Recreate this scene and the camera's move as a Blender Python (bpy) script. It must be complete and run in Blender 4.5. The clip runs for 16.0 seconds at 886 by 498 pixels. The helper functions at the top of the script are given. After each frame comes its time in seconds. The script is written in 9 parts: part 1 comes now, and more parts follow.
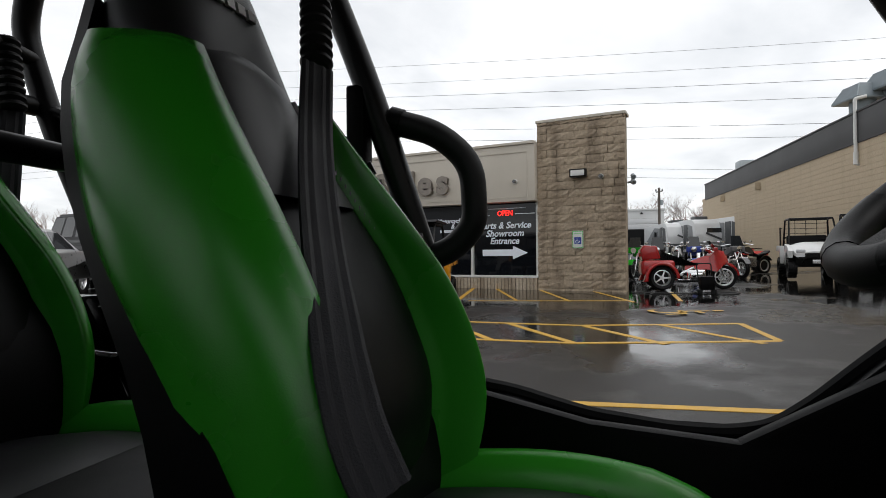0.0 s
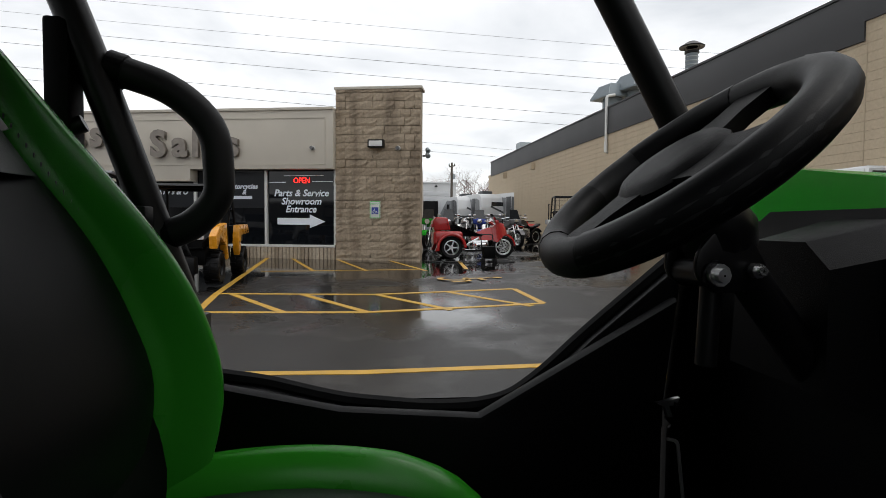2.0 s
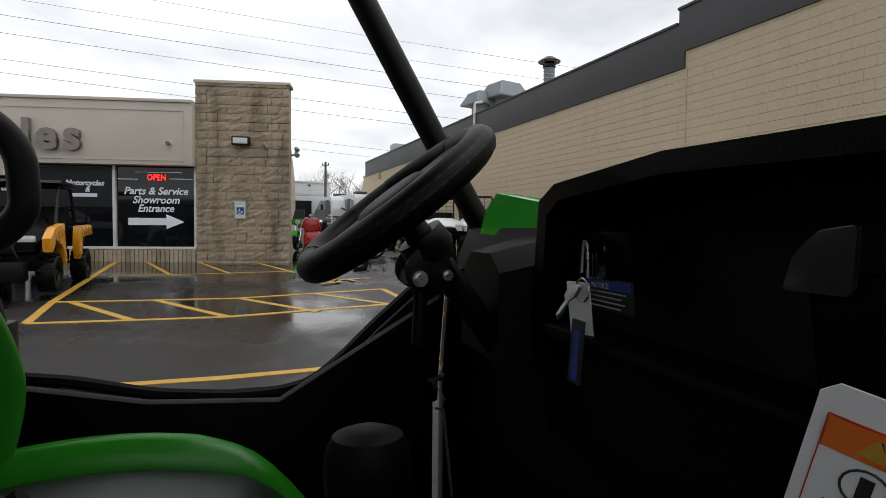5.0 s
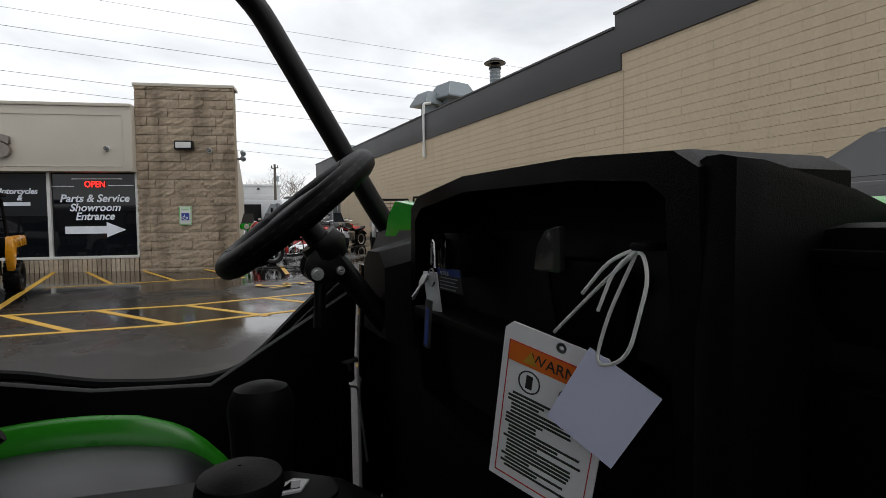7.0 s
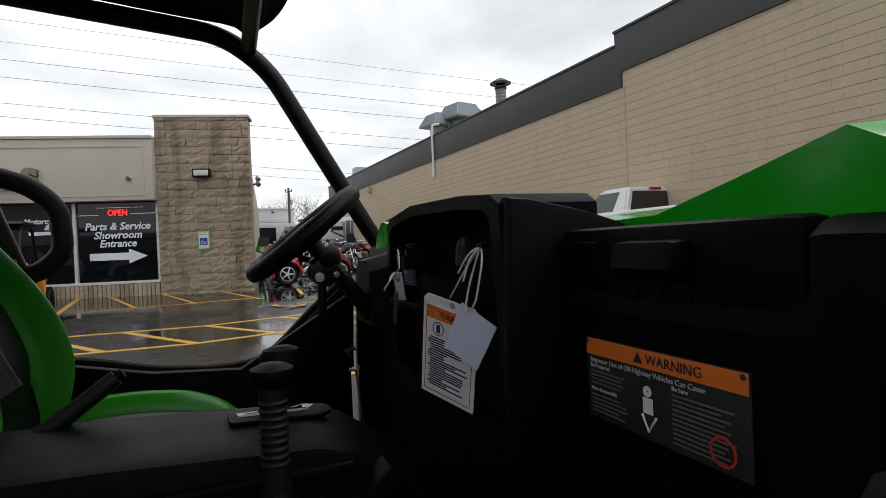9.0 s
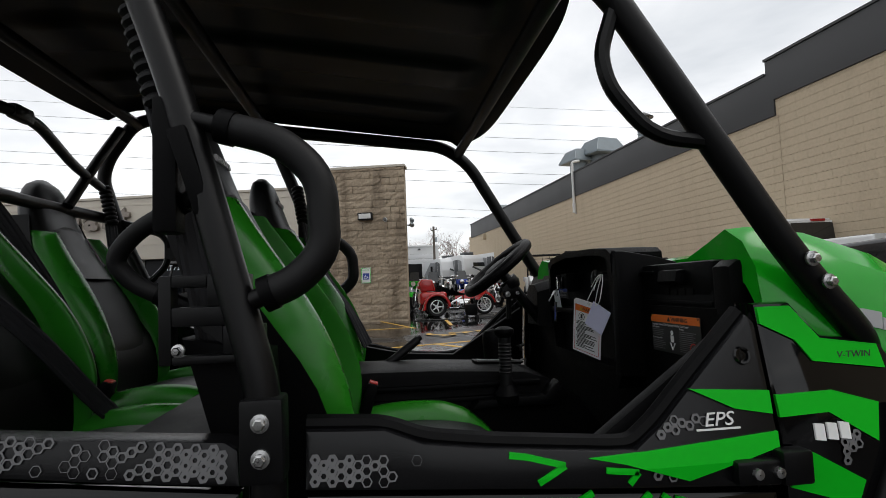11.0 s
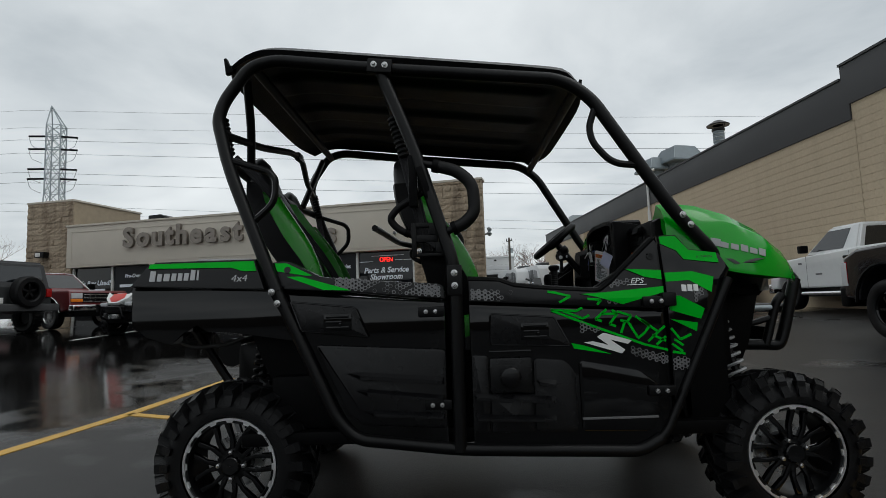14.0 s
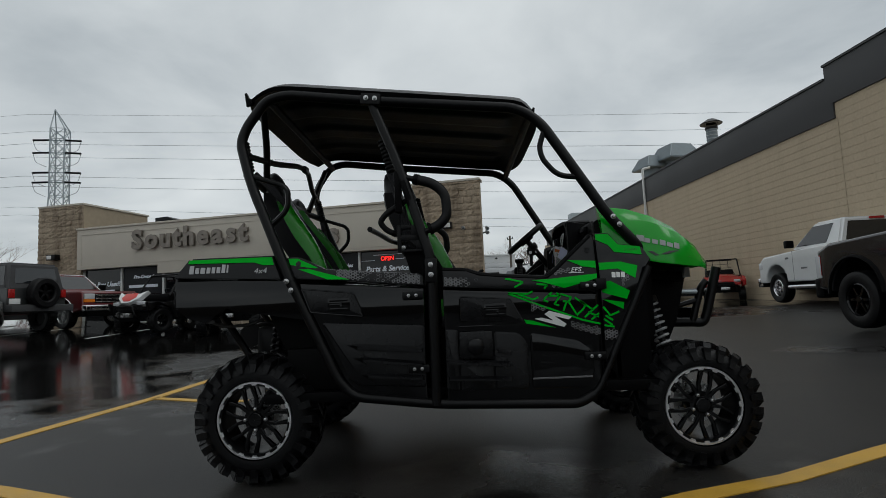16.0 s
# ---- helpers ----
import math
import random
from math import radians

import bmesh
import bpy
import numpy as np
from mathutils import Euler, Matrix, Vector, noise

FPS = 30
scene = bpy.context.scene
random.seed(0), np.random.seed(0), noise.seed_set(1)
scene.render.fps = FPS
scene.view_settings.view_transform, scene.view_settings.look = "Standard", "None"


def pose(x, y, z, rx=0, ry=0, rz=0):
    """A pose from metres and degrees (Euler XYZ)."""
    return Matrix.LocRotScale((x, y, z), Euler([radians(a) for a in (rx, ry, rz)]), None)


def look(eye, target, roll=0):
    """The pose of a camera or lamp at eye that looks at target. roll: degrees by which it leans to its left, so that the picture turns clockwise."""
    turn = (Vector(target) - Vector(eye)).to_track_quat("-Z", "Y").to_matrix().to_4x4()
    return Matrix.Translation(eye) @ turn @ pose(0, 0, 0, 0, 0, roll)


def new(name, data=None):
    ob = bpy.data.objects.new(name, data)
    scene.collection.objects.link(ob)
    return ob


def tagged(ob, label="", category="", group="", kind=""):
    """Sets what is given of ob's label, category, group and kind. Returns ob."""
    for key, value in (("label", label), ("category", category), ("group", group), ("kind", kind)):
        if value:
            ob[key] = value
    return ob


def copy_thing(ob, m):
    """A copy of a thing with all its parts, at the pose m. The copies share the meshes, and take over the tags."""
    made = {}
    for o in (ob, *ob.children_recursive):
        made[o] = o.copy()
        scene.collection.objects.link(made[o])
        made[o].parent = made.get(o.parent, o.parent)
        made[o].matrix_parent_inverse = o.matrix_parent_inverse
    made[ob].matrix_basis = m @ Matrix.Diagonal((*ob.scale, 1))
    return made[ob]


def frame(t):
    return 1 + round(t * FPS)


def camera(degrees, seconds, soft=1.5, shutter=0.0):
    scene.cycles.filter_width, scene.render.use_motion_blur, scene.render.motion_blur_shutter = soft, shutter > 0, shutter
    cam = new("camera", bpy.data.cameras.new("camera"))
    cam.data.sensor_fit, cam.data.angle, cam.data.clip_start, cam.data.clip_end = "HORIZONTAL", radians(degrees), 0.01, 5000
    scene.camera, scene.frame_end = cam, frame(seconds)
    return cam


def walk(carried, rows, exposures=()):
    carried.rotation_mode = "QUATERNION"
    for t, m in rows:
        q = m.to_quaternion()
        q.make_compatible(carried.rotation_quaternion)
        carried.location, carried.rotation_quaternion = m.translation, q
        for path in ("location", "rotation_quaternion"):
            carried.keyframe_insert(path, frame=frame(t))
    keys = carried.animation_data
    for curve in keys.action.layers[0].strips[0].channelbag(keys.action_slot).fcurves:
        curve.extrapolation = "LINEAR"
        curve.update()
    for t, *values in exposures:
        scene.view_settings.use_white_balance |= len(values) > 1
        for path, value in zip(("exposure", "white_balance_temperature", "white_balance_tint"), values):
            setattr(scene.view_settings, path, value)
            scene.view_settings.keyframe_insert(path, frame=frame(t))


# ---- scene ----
cam = camera(78.0, 16.0, soft=0.8)
# seconds, stops, white balance: the clip's camera darkens as it backs away
EXPOSURES = [(0, 0.0, 6500, 10), (8, 0.0, 6500, 10), (11, 0.0, 6500, 10), (12.5, 0.0, 6500, 10), (13, -0.1, 6450, 9), (14.5, -0.62, 6250, 5), (16, -0.72, 6250, 5)]
PATH = [
    (0, pose(0.041, -0.172, 1.203, 90.81, 0, 15.62) @ pose(0, 0, 0, 0, 0, -0.47)),
    (0.5, pose(0.047, -0.150, 1.204, 90.23, 0, 11.75) @ pose(0, 0, 0, 0, 0, -0.04)),
    (1, pose(0.068, -0.132, 1.213, 89.44, 0, 6.77) @ pose(0, 0, 0, 0, 0, -0.24)),
    (1.5, pose(0.082, -0.116, 1.222, 88.79, 0, 1.34) @ pose(0, 0, 0, 0, 0, 0.09)),
    (2, pose(0.107, -0.106, 1.220, 87.54, 0, -5.07) @ pose(0, 0, 0, 0, 0, 0.46)),
    (2.5, pose(0.120, -0.112, 1.229, 88.16, 0, -7.99) @ pose(0, 0, 0, 0, 0, 0.55)),
    (3, pose(0.143, -0.141, 1.231, 87.93, 0, -10.43) @ pose(0, 0, 0, 0, 0, 0.34)),
    (3.5, pose(0.160, -0.199, 1.236, 87.80, 0, -12.66) @ pose(0, 0, 0, 0, 0, 0.35)),
    (4, pose(0.183, -0.227, 1.241, 87.79, 0, -14.73) @ pose(0, 0, 0, 0, 0, -0.02)),
    (4.5, pose(0.202, -0.257, 1.243, 87.76, 0, -16.48) @ pose(0, 0, 0, 0, 0, 0.67)),
    (5, pose(0.216, -0.300, 1.243, 87.67, 0, -17.90) @ pose(0, 0, 0, 0, 0, 0.56)),
    (7.5, pose(0.267, -0.570, 1.249, 87.95, 0, -22.97) @ pose(0, 0, 0, 0, 0, -1.10)),
    (8, pose(0.278, -0.645, 1.242, 88.82, 0, -22.81) @ pose(0, 0, 0, 0, 0, -1.47)),
    (10.5, pose(0.017, -1.339, 1.228, 92.03, 0, -11.88) @ pose(0, 0, 0, 0, 0, -2.76)),
    (11, pose(-0.063, -1.581, 1.214, 93.93, 0, -6.86) @ pose(0, 0, 0, 0, 0, -2.23)),
    (11.5, pose(-0.144, -1.825, 1.187, 93.46, 0, -4.18) @ pose(0, 0, 0, 0, 0, -2.14)),
    (12, pose(-0.202, -2.068, 1.148, 93.57, 0, -2.52) @ pose(0, 0, 0, 0, 0, -1.67)),
    (12.5, pose(-0.246, -2.245, 1.067, 93.94, 0, -1.09) @ pose(0, 0, 0, 0, 0, -1.44)),
    (13, pose(-0.275, -2.443, 1.003, 94.54, 0, -0.22) @ pose(0, 0, 0, 0, 0, -1.75)),
    (13.5, pose(-0.253, -2.633, 0.964, 95.00, 0, 0.68) @ pose(0, 0, 0, 0, 0, -2.20)),
    (14, pose(-0.226, -2.809, 0.940, 95.58, 0, 0.97) @ pose(0, 0, 0, 0, 0, -1.99)),
    (14.5, pose(-0.195, -2.968, 0.928, 96.12, 0, 0.89) @ pose(0, 0, 0, 0, 0, -1.77)),
    (15, pose(-0.167, -3.128, 0.914, 95.85, 0, 1.59) @ pose(0, 0, 0, 0, 0, -2.01)),
    (15.5, pose(-0.152, -3.242, 0.886, 95.07, 0, 2.07) @ pose(0, 0, 0, 0, 0, -2.02)),
    (16, pose(-0.107, -3.326, 0.875, 95.47, 0, 1.26) @ pose(0, 0, 0, 0, 0, -2.56)),
]
walk(cam, PATH, EXPOSURES)

# ---- sky and light: a bright overcast day ----
world = bpy.data.worlds.new("overcast_sky")
scene.world = world
world.use_nodes = True
wn, wl = world.node_tree.nodes, world.node_tree.links
wn.clear()
w_out = wn.new("ShaderNodeOutputWorld")
w_bg = wn.new("ShaderNodeBackground")
w_sky = wn.new("ShaderNodeTexSky")
w_sky.sky_type = "NISHITA"
w_sky.sun_disc = False
w_sky.sun_elevation, w_sky.sun_rotation = radians(48), radians(20)
w_co = wn.new("ShaderNodeTexCoord")
w_sep = wn.new("ShaderNodeSeparateXYZ")
wl.new(w_co.outputs["Generated"], w_sep.inputs[0])
# clouds lie on a flat deck: divide by height so that they flatten towards the horizon
w_h = wn.new("ShaderNodeMath"); w_h.operation = "ADD"; w_h.inputs[1].default_value = 0.16
w_max = wn.new("ShaderNodeMath"); w_max.operation = "MAXIMUM"; w_max.inputs[1].default_value = 0.0
wl.new(w_sep.outputs[2], w_max.inputs[0]); wl.new(w_max.outputs[0], w_h.inputs[0])
w_dx = wn.new("ShaderNodeMath"); w_dx.operation = "DIVIDE"
w_dy = wn.new("ShaderNodeMath"); w_dy.operation = "DIVIDE"
wl.new(w_sep.outputs[0], w_dx.inputs[0]); wl.new(w_h.outputs[0], w_dx.inputs[1])
wl.new(w_sep.outputs[1], w_dy.inputs[0]); wl.new(w_h.outputs[0], w_dy.inputs[1])
w_com = wn.new("ShaderNodeCombineXYZ")
wl.new(w_dx.outputs[0], w_com.inputs[0]); wl.new(w_dy.outputs[0], w_com.inputs[1])
w_n = wn.new("ShaderNodeTexNoise")
w_n.inputs["Scale"].default_value, w_n.inputs["Detail"].default_value, w_n.inputs["Roughness"].default_value = 1.05, 7, 0.52
w_n.inputs["Distortion"].default_value = 0.35
wl.new(w_com.outputs[0], w_n.inputs["Vector"])
w_ramp = wn.new("ShaderNodeValToRGB")
w_ramp.color_ramp.elements[0].position, w_ramp.color_ramp.elements[0].color = 0.30, (0.57, 0.595, 0.62, 1)
w_ramp.color_ramp.elements[1].position, w_ramp.color_ramp.elements[1].color = 0.66, (1.0, 1.0, 1.0, 1)
wl.new(w_n.outputs["Fac"], w_ramp.inputs[0])
w_mix = wn.new("ShaderNodeMixRGB"); w_mix.inputs[0].default_value = 0.94
w_sc = wn.new("ShaderNodeMixRGB"); w_sc.blend_type = "MULTIPLY"; w_sc.inputs[0].default_value = 1
w_sc.inputs[2].default_value = (0.12, 0.12, 0.12, 1)
wl.new(w_sky.outputs[0], w_sc.inputs[1])
wl.new(w_sc.outputs[0], w_mix.inputs[1]); wl.new(w_ramp.outputs[0], w_mix.inputs[2])
wl.new(w_mix.outputs[0], w_bg.inputs[0])
w_bg.inputs[1].default_value = 1.25
wl.new(w_bg.outputs[0], w_out.inputs[0])

sun = new("sun", bpy.data.lights.new("sun", "SUN"))
sun.data.energy, sun.data.angle, sun.data.color = 0.7, radians(30), (1.0, 0.97, 0.93)
sun.matrix_world = look((8, -2, 14), (0, 0, 0))


# ---- building helpers ----
def material(name, color, rough=0.5, metal=0.0, vary=0.15, scale=8.0, bump=0.0, bump_scale=60.0, spec=0.5, coat=0.0, rough_vary=0.1):
    """A surface with stains at a coarse scale, grain at a fine one, and a fine relief."""
    m = bpy.data.materials.new(name)
    m.use_nodes = True
    n, l = m.node_tree.nodes, m.node_tree.links
    b = n["Principled BSDF"]
    b.inputs["Metallic"].default_value = metal
    b.inputs["Specular IOR Level"].default_value = spec
    b.inputs["Coat Weight"].default_value = coat
    b.inputs["Coat Roughness"].default_value = 0.06
    tc = n.new("ShaderNodeTexCoord")
    n1, n2 = n.new("ShaderNodeTexNoise"), n.new("ShaderNodeTexNoise")
    n1.inputs["Scale"].default_value, n1.inputs["Detail"].default_value = scale, 5
    n2.inputs["Scale"].default_value, n2.inputs["Detail"].default_value = bump_scale, 3
    l.new(tc.outputs["Object"], n1.inputs["Vector"])
    l.new(tc.outputs["Object"], n2.inputs["Vector"])
    mix = n.new("ShaderNodeMixRGB")
    mix.inputs[1].default_value = (*[c * (1 - vary) for c in color], 1)
    mix.inputs[2].default_value = (*[min(1, c * (1 + vary)) for c in color], 1)
    add = n.new("ShaderNodeMath"); add.operation = "MULTIPLY_ADD"
    add.inputs[1].default_value, add.inputs[2].default_value = 0.35, 0.325
    l.new(n2.outputs["Fac"], add.inputs[0])
    ov = n.new("ShaderNodeMath"); ov.operation = "MULTIPLY"; ov.inputs[1].default_value = 2.0
    mu = n.new("ShaderNodeMath"); mu.operation = "MULTIPLY"
    l.new(n1.outputs["Fac"], mu.inputs[0]); l.new(add.outputs[0], mu.inputs[1])
    l.new(mu.outputs[0], ov.inputs[0]); l.new(ov.outputs[0], mix.inputs[0])
    l.new(mix.outputs[0], b.inputs["Base Color"])
    rr = n.new("ShaderNodeMath"); rr.operation = "MULTIPLY_ADD"
    rr.inputs[1].default_value, rr.inputs[2].default_value = rough_vary * 2, rough - rough_vary
    rr.use_clamp = True
    l.new(n1.outputs["Fac"], rr.inputs[0]); l.new(rr.outputs[0], b.inputs["Roughness"])
    if bump:
        bp = n.new("ShaderNodeBump")
        bp.inputs["Strength"].default_value, bp.inputs["Distance"].default_value = bump, 0.01
        l.new(n2.outputs["Fac"], bp.inputs["Height"]); l.new(bp.outputs[0], b.inputs["Normal"])
    return m


def glowing(name, color, strength):
    m = bpy.data.materials.new(name)
    m.use_nodes = True
    b = m.node_tree.nodes["Principled BSDF"]
    b.inputs["Base Color"].default_value = (*color, 1)
    b.inputs["Emission Color"].default_value, b.inputs["Emission Strength"].default_value = (*color, 1), strength
    return m


def link_mesh(name, bm, mat, smooth=40):
    me = bpy.data.meshes.new(name)
    bmesh.ops.recalc_face_normals(bm, faces=bm.faces)
    if smooth:
        lim = radians(smooth)
        for f in bm.faces:
            f.smooth = True
        for e in bm.edges:
            if len(e.link_faces) != 2 or e.calc_face_angle(0) > lim:
                e.smooth = False
    bm.to_mesh(me)
    bm.free()
    for one in mat if isinstance(mat, (list, tuple)) else [mat]:
        me.materials.append(one)
    return new(name, me)


def part(name, bm, mat, parent, label="", smooth=40):
    """One mesh object under a thing or under a part."""
    ob = link_mesh(name, bm, mat, smooth)
    ob.parent = parent
    return tagged(ob, label=label)


def thing(name, label, category, at=(0, 0, 0), turn=0, group="", kind=""):
    """An Empty at the base of a thing, to parent its parts."""
    ob = new(name)
    ob.empty_display_size = 0.1
    ob.matrix_world = pose(*at, 0, 0, turn)
    return tagged(ob, label, category, group, kind)


def solid(name, bm, mat, label, category="", group="", kind="", at=(0, 0, 0), turn=0, smooth=40):
    ob = link_mesh(name, bm, mat, smooth)
    ob.matrix_world = pose(*at, 0, 0, turn)
    return tagged(ob, label, category, group, kind)


def child(name, ob_from, parent, m):
    """A further part on the mesh of another one."""
    ob = new(name, ob_from.data)
    ob.parent = parent
    ob.matrix_basis = m
    return ob


def add_box(bm, x0, x1, y0, y1, z0, z1, bevel=0.0, seg=2):
    made = bmesh.ops.create_cube(bm, size=1)
    for v in made["verts"]:
        v.co = Vector(((x0 + x1) / 2 + v.co.x * (x1 - x0), (y0 + y1) / 2 + v.co.y * (y1 - y0), (z0 + z1) / 2 + v.co.z * (z1 - z0)))
    if bevel:
        edges = list({e for v in made["verts"] for e in v.link_edges})
        bmesh.ops.bevel(bm, geom=edges, offset=bevel, segments=seg, affect="EDGES", profile=0.6)
    return bm


def box(x0, x1, y0, y1, z0, z1, bevel=0.0, seg=2):
    return add_box(bmesh.new(), x0, x1, y0, y1, z0, z1, bevel, seg)


def turned(bm, m):
    bmesh.ops.transform(bm, matrix=m, verts=bm.verts)
    return bm


def rounded(points, radius, steps=5, closed=False):
    """A polyline with its corners rounded off."""
    pts = [Vector(p) for p in points]
    out = []
    n = len(pts)
    for i, p in enumerate(pts):
        if not closed and i in (0, n - 1):
            out.append(p)
            continue
        a, c = pts[i - 1], pts[(i + 1) % n]
        da, dc = a - p, c - p
        r = min(radius, da.length * 0.45, dc.length * 0.45)
        p0, p1 = p + da.normalized() * r, p + dc.normalized() * r
        for k in range(steps + 1):
            t = k / steps
            out.append(p0 * (1 - t) ** 2 + p * 2 * t * (1 - t) + p1 * t * t)
    return out


def add_tube(bm, points, r, seg=10, corner=0.06, closed=False, cap=True, flat=1.0):
    """A round bar swept along a path. r may be a list, one for each point of an unrounded path."""
    pts = rounded(points, corner, 5, closed) if corner else [Vector(p) for p in points]
    n = len(pts)
    rings = []
    normal = None
    for i, p in enumerate(pts):
        if closed:
            d = (pts[(i + 1) % n] - pts[i - 1]).normalized()
        else:
            d = (pts[min(i + 1, n - 1)] - pts[max(i - 1, 0)]).normalized()
        if normal is None:
            normal = d.orthogonal().normalized()
        normal = (normal - d * normal.dot(d)).normalized()
        side = d.cross(normal)
        rad = r[i] if isinstance(r, (list, tuple)) else r
        rings.append([bm.verts.new(p + (normal * math.cos(a) + side * math.sin(a) * flat) * rad) for a in (2 * math.pi * k / seg for k in range(seg))])
    for i in range(n if closed else n - 1):
        a, b = rings[i], rings[(i + 1) % n]
        for k in range(seg):
            bm.faces.new((a[k], a[(k + 1) % seg], b[(k + 1) % seg], b[k]))
    if cap and not closed:
        bm.faces.new(rings[0][::-1])
        bm.faces.new(rings[-1])
    return bm


def tube(points, r, seg=10, corner=0.06, closed=False, flat=1.0):
    return add_tube(bmesh.new(), points, r, seg, corner, closed, True, flat)


def add_prism(bm, profile, d0, d1, axis="y", bevel=0.0, corner=0.0, seg=2):
    """A flat outline given some thickness. axis y: the outline is (x, z); axis x: (y, z); axis z: (x, y)."""
    put = {"y": lambda a, b, d: (a, d, b), "x": lambda a, b, d: (d, a, b), "z": lambda a, b, d: (a, b, d)}[axis]
    if corner:
        profile = [(p.x, p.y) for p in rounded([(a, b, 0) for a, b in profile], corner, 4, True)]
    lo = [bm.verts.new(put(a, b, d0)) for a, b in profile]
    hi = [bm.verts.new(put(a, b, d1)) for a, b in profile]
    n = len(profile)
    f0, f1 = bm.faces.new(lo[::-1]), bm.faces.new(hi)
    for i in range(n):
        bm.faces.new((lo[i], lo[(i + 1) % n], hi[(i + 1) % n], hi[i]))
    if bevel:
        bmesh.ops.recalc_face_normals(bm, faces=list({f for v in lo + hi for f in v.link_faces}))
        bmesh.ops.bevel(bm, geom=list(set(f0.edges) | set(f1.edges)), offset=bevel, segments=seg, affect="EDGES", profile=0.6)
    return bm


def prism(profile, d0, d1, axis="y", bevel=0.0, corner=0.0, seg=2):
    return add_prism(bmesh.new(), profile, d0, d1, axis, bevel, corner, seg)


def add_loft(bm, loops, cap=True, closed=True):
    """A skin over loops of the same number of points."""
    rings = [[bm.verts.new(p) for p in loop] for loop in loops]
    n = len(rings[0])
    for a, b in zip(rings, rings[1:]):
        for k in range(n if closed else n - 1):
            bm.faces.new((a[k], a[(k + 1) % n], b[(k + 1) % n], b[k]))
    if cap and closed:
        bm.faces.new(rings[0][::-1])
        bm.faces.new(rings[-1])
    return bm


def loft(loops, cap=True, closed=True):
    return add_loft(bmesh.new(), loops, cap, closed)


def add_lathe(bm, profile, seg=32, centre=(0, 0, 0), axis="y", cap=False):
    """A profile of (radius, along) turned about an axis."""
    rings = []
    for r, d in profile:
        ring = []
        for k in range(seg):
            a = 2 * math.pi * k / seg
            c, s = r * math.cos(a), r * math.sin(a)
            ring.append(Vector({"y": (c, d, s), "z": (c, s, d), "x": (d, c, s)}[axis]) + Vector(centre))
        rings.append(ring)
    return add_loft(bm, rings, cap)


def lathe(profile, seg=32, centre=(0, 0, 0), axis="y", cap=False):
    return add_lathe(bmesh.new(), profile, seg, centre, axis, cap)


def text_mesh(words, size, depth=0.002, shear=0.0, align="CENTER", bold=0.0):
    """Lettering in the built-in font as a bmesh in the x-z plane, facing -y."""
    cu = bpy.data.curves.new("lettering", "FONT")
    cu.body, cu.size, cu.extrude, cu.shear = words, size, depth, shear
    cu.align_x, cu.align_y = align, "CENTER"
    cu.resolution_u, cu.offset = 3, bold
    tmp = bpy.data.objects.new("lettering", cu)
    scene.collection.objects.link(tmp)
    bpy.context.view_layer.update()
    me = bpy.data.meshes.new_from_object(tmp)
    bm = bmesh.new()
    bm.from_mesh(me)
    bpy.data.objects.remove(tmp)
    bpy.data.meshes.remove(me)
    return turned(bm, pose(0, 0, 0, 90))


def ground_z(x, y):
    """The lot rises very gently away from the vehicle."""
    return 0.06 + 0.023 * min(max(math.hypot(x, y) - 5.0, 0.0), 30.0) + 0.03 * min(max(abs(x) - 5.0, 0.0), 10.0)



# ---- materials ----
M_plastic = material("black_textured_plastic", (0.0014, 0.0014, 0.0017), 0.48, spec=0.085, vary=0.25, scale=14, bump=0.15, bump_scale=900)
M_gloss = material("gloss_black_bodywork", (0.0014, 0.0014, 0.0018), 0.05, vary=0.2, scale=6, rough_vary=0.03, spec=0.38)
M_satin = material("satin_black_bodywork", (0.0045, 0.0045, 0.0052), 0.25, vary=0.2, scale=9, rough_vary=0.05, spec=0.28, bump=0.1, bump_scale=700)
M_skin = material("textured_moulded_plastic", (0.0045, 0.0045, 0.0052), 0.27, vary=0.25, scale=11, rough_vary=0.06, spec=0.30, bump=0.15, bump_scale=800)
M_gauge = material("smoked_instrument_screen", (0.03, 0.031, 0.03), 0.2, vary=0.1, scale=20, coat=0.3)
M_tube = material("black_powder_coat", (0.003, 0.003, 0.0034), 0.38, spec=0.22, vary=0.2, scale=20, bump=0.08, bump_scale=700)
M_foam = material("black_foam_grip", (0.005, 0.005, 0.0055), 0.55, spec=0.25, vary=0.2, scale=25, bump=0.08, bump_scale=900)
M_rubber = material("tyre_rubber", (0.004, 0.004, 0.0046), 0.45, spec=0.2, vary=0.35, scale=18, bump=0.3, bump_scale=160)
M_green = material("lime_green_bodywork", (0.006, 0.33, 0.009), 0.16, vary=0.06, scale=5, rough_vary=0.04, spec=0.4, coat=0.15)
M_green_print = material("lime_green_vinyl_print", (0.004, 0.47, 0.014), 0.3, vary=0.05, scale=6, rough_vary=0.05, spec=0.15)
M_seat_green = material("green_vinyl", (0.017, 0.19, 0.009), 0.27, vary=0.08, scale=4, bump=0.05, bump_scale=700, spec=0.4)
M_seat_black = material("black_vinyl", (0.002, 0.002, 0.0024), 0.45, spec=0.11, vary=0.2, scale=9, bump=0.07, bump_scale=900)
M_seat_carbon = material("grey_embossed_vinyl", (0.010, 0.0105, 0.0115), 0.42, spec=0.35, vary=0.2, scale=12, bump=0.08, bump_scale=700)
M_belt = material("seat_belt_webbing", (0.018, 0.018, 0.021), 0.7, spec=0.3, vary=0.15, scale=30, bump=0.3, bump_scale=600)
M_stitch = material("grey_stitching", (0.10, 0.10, 0.10), 0.8)
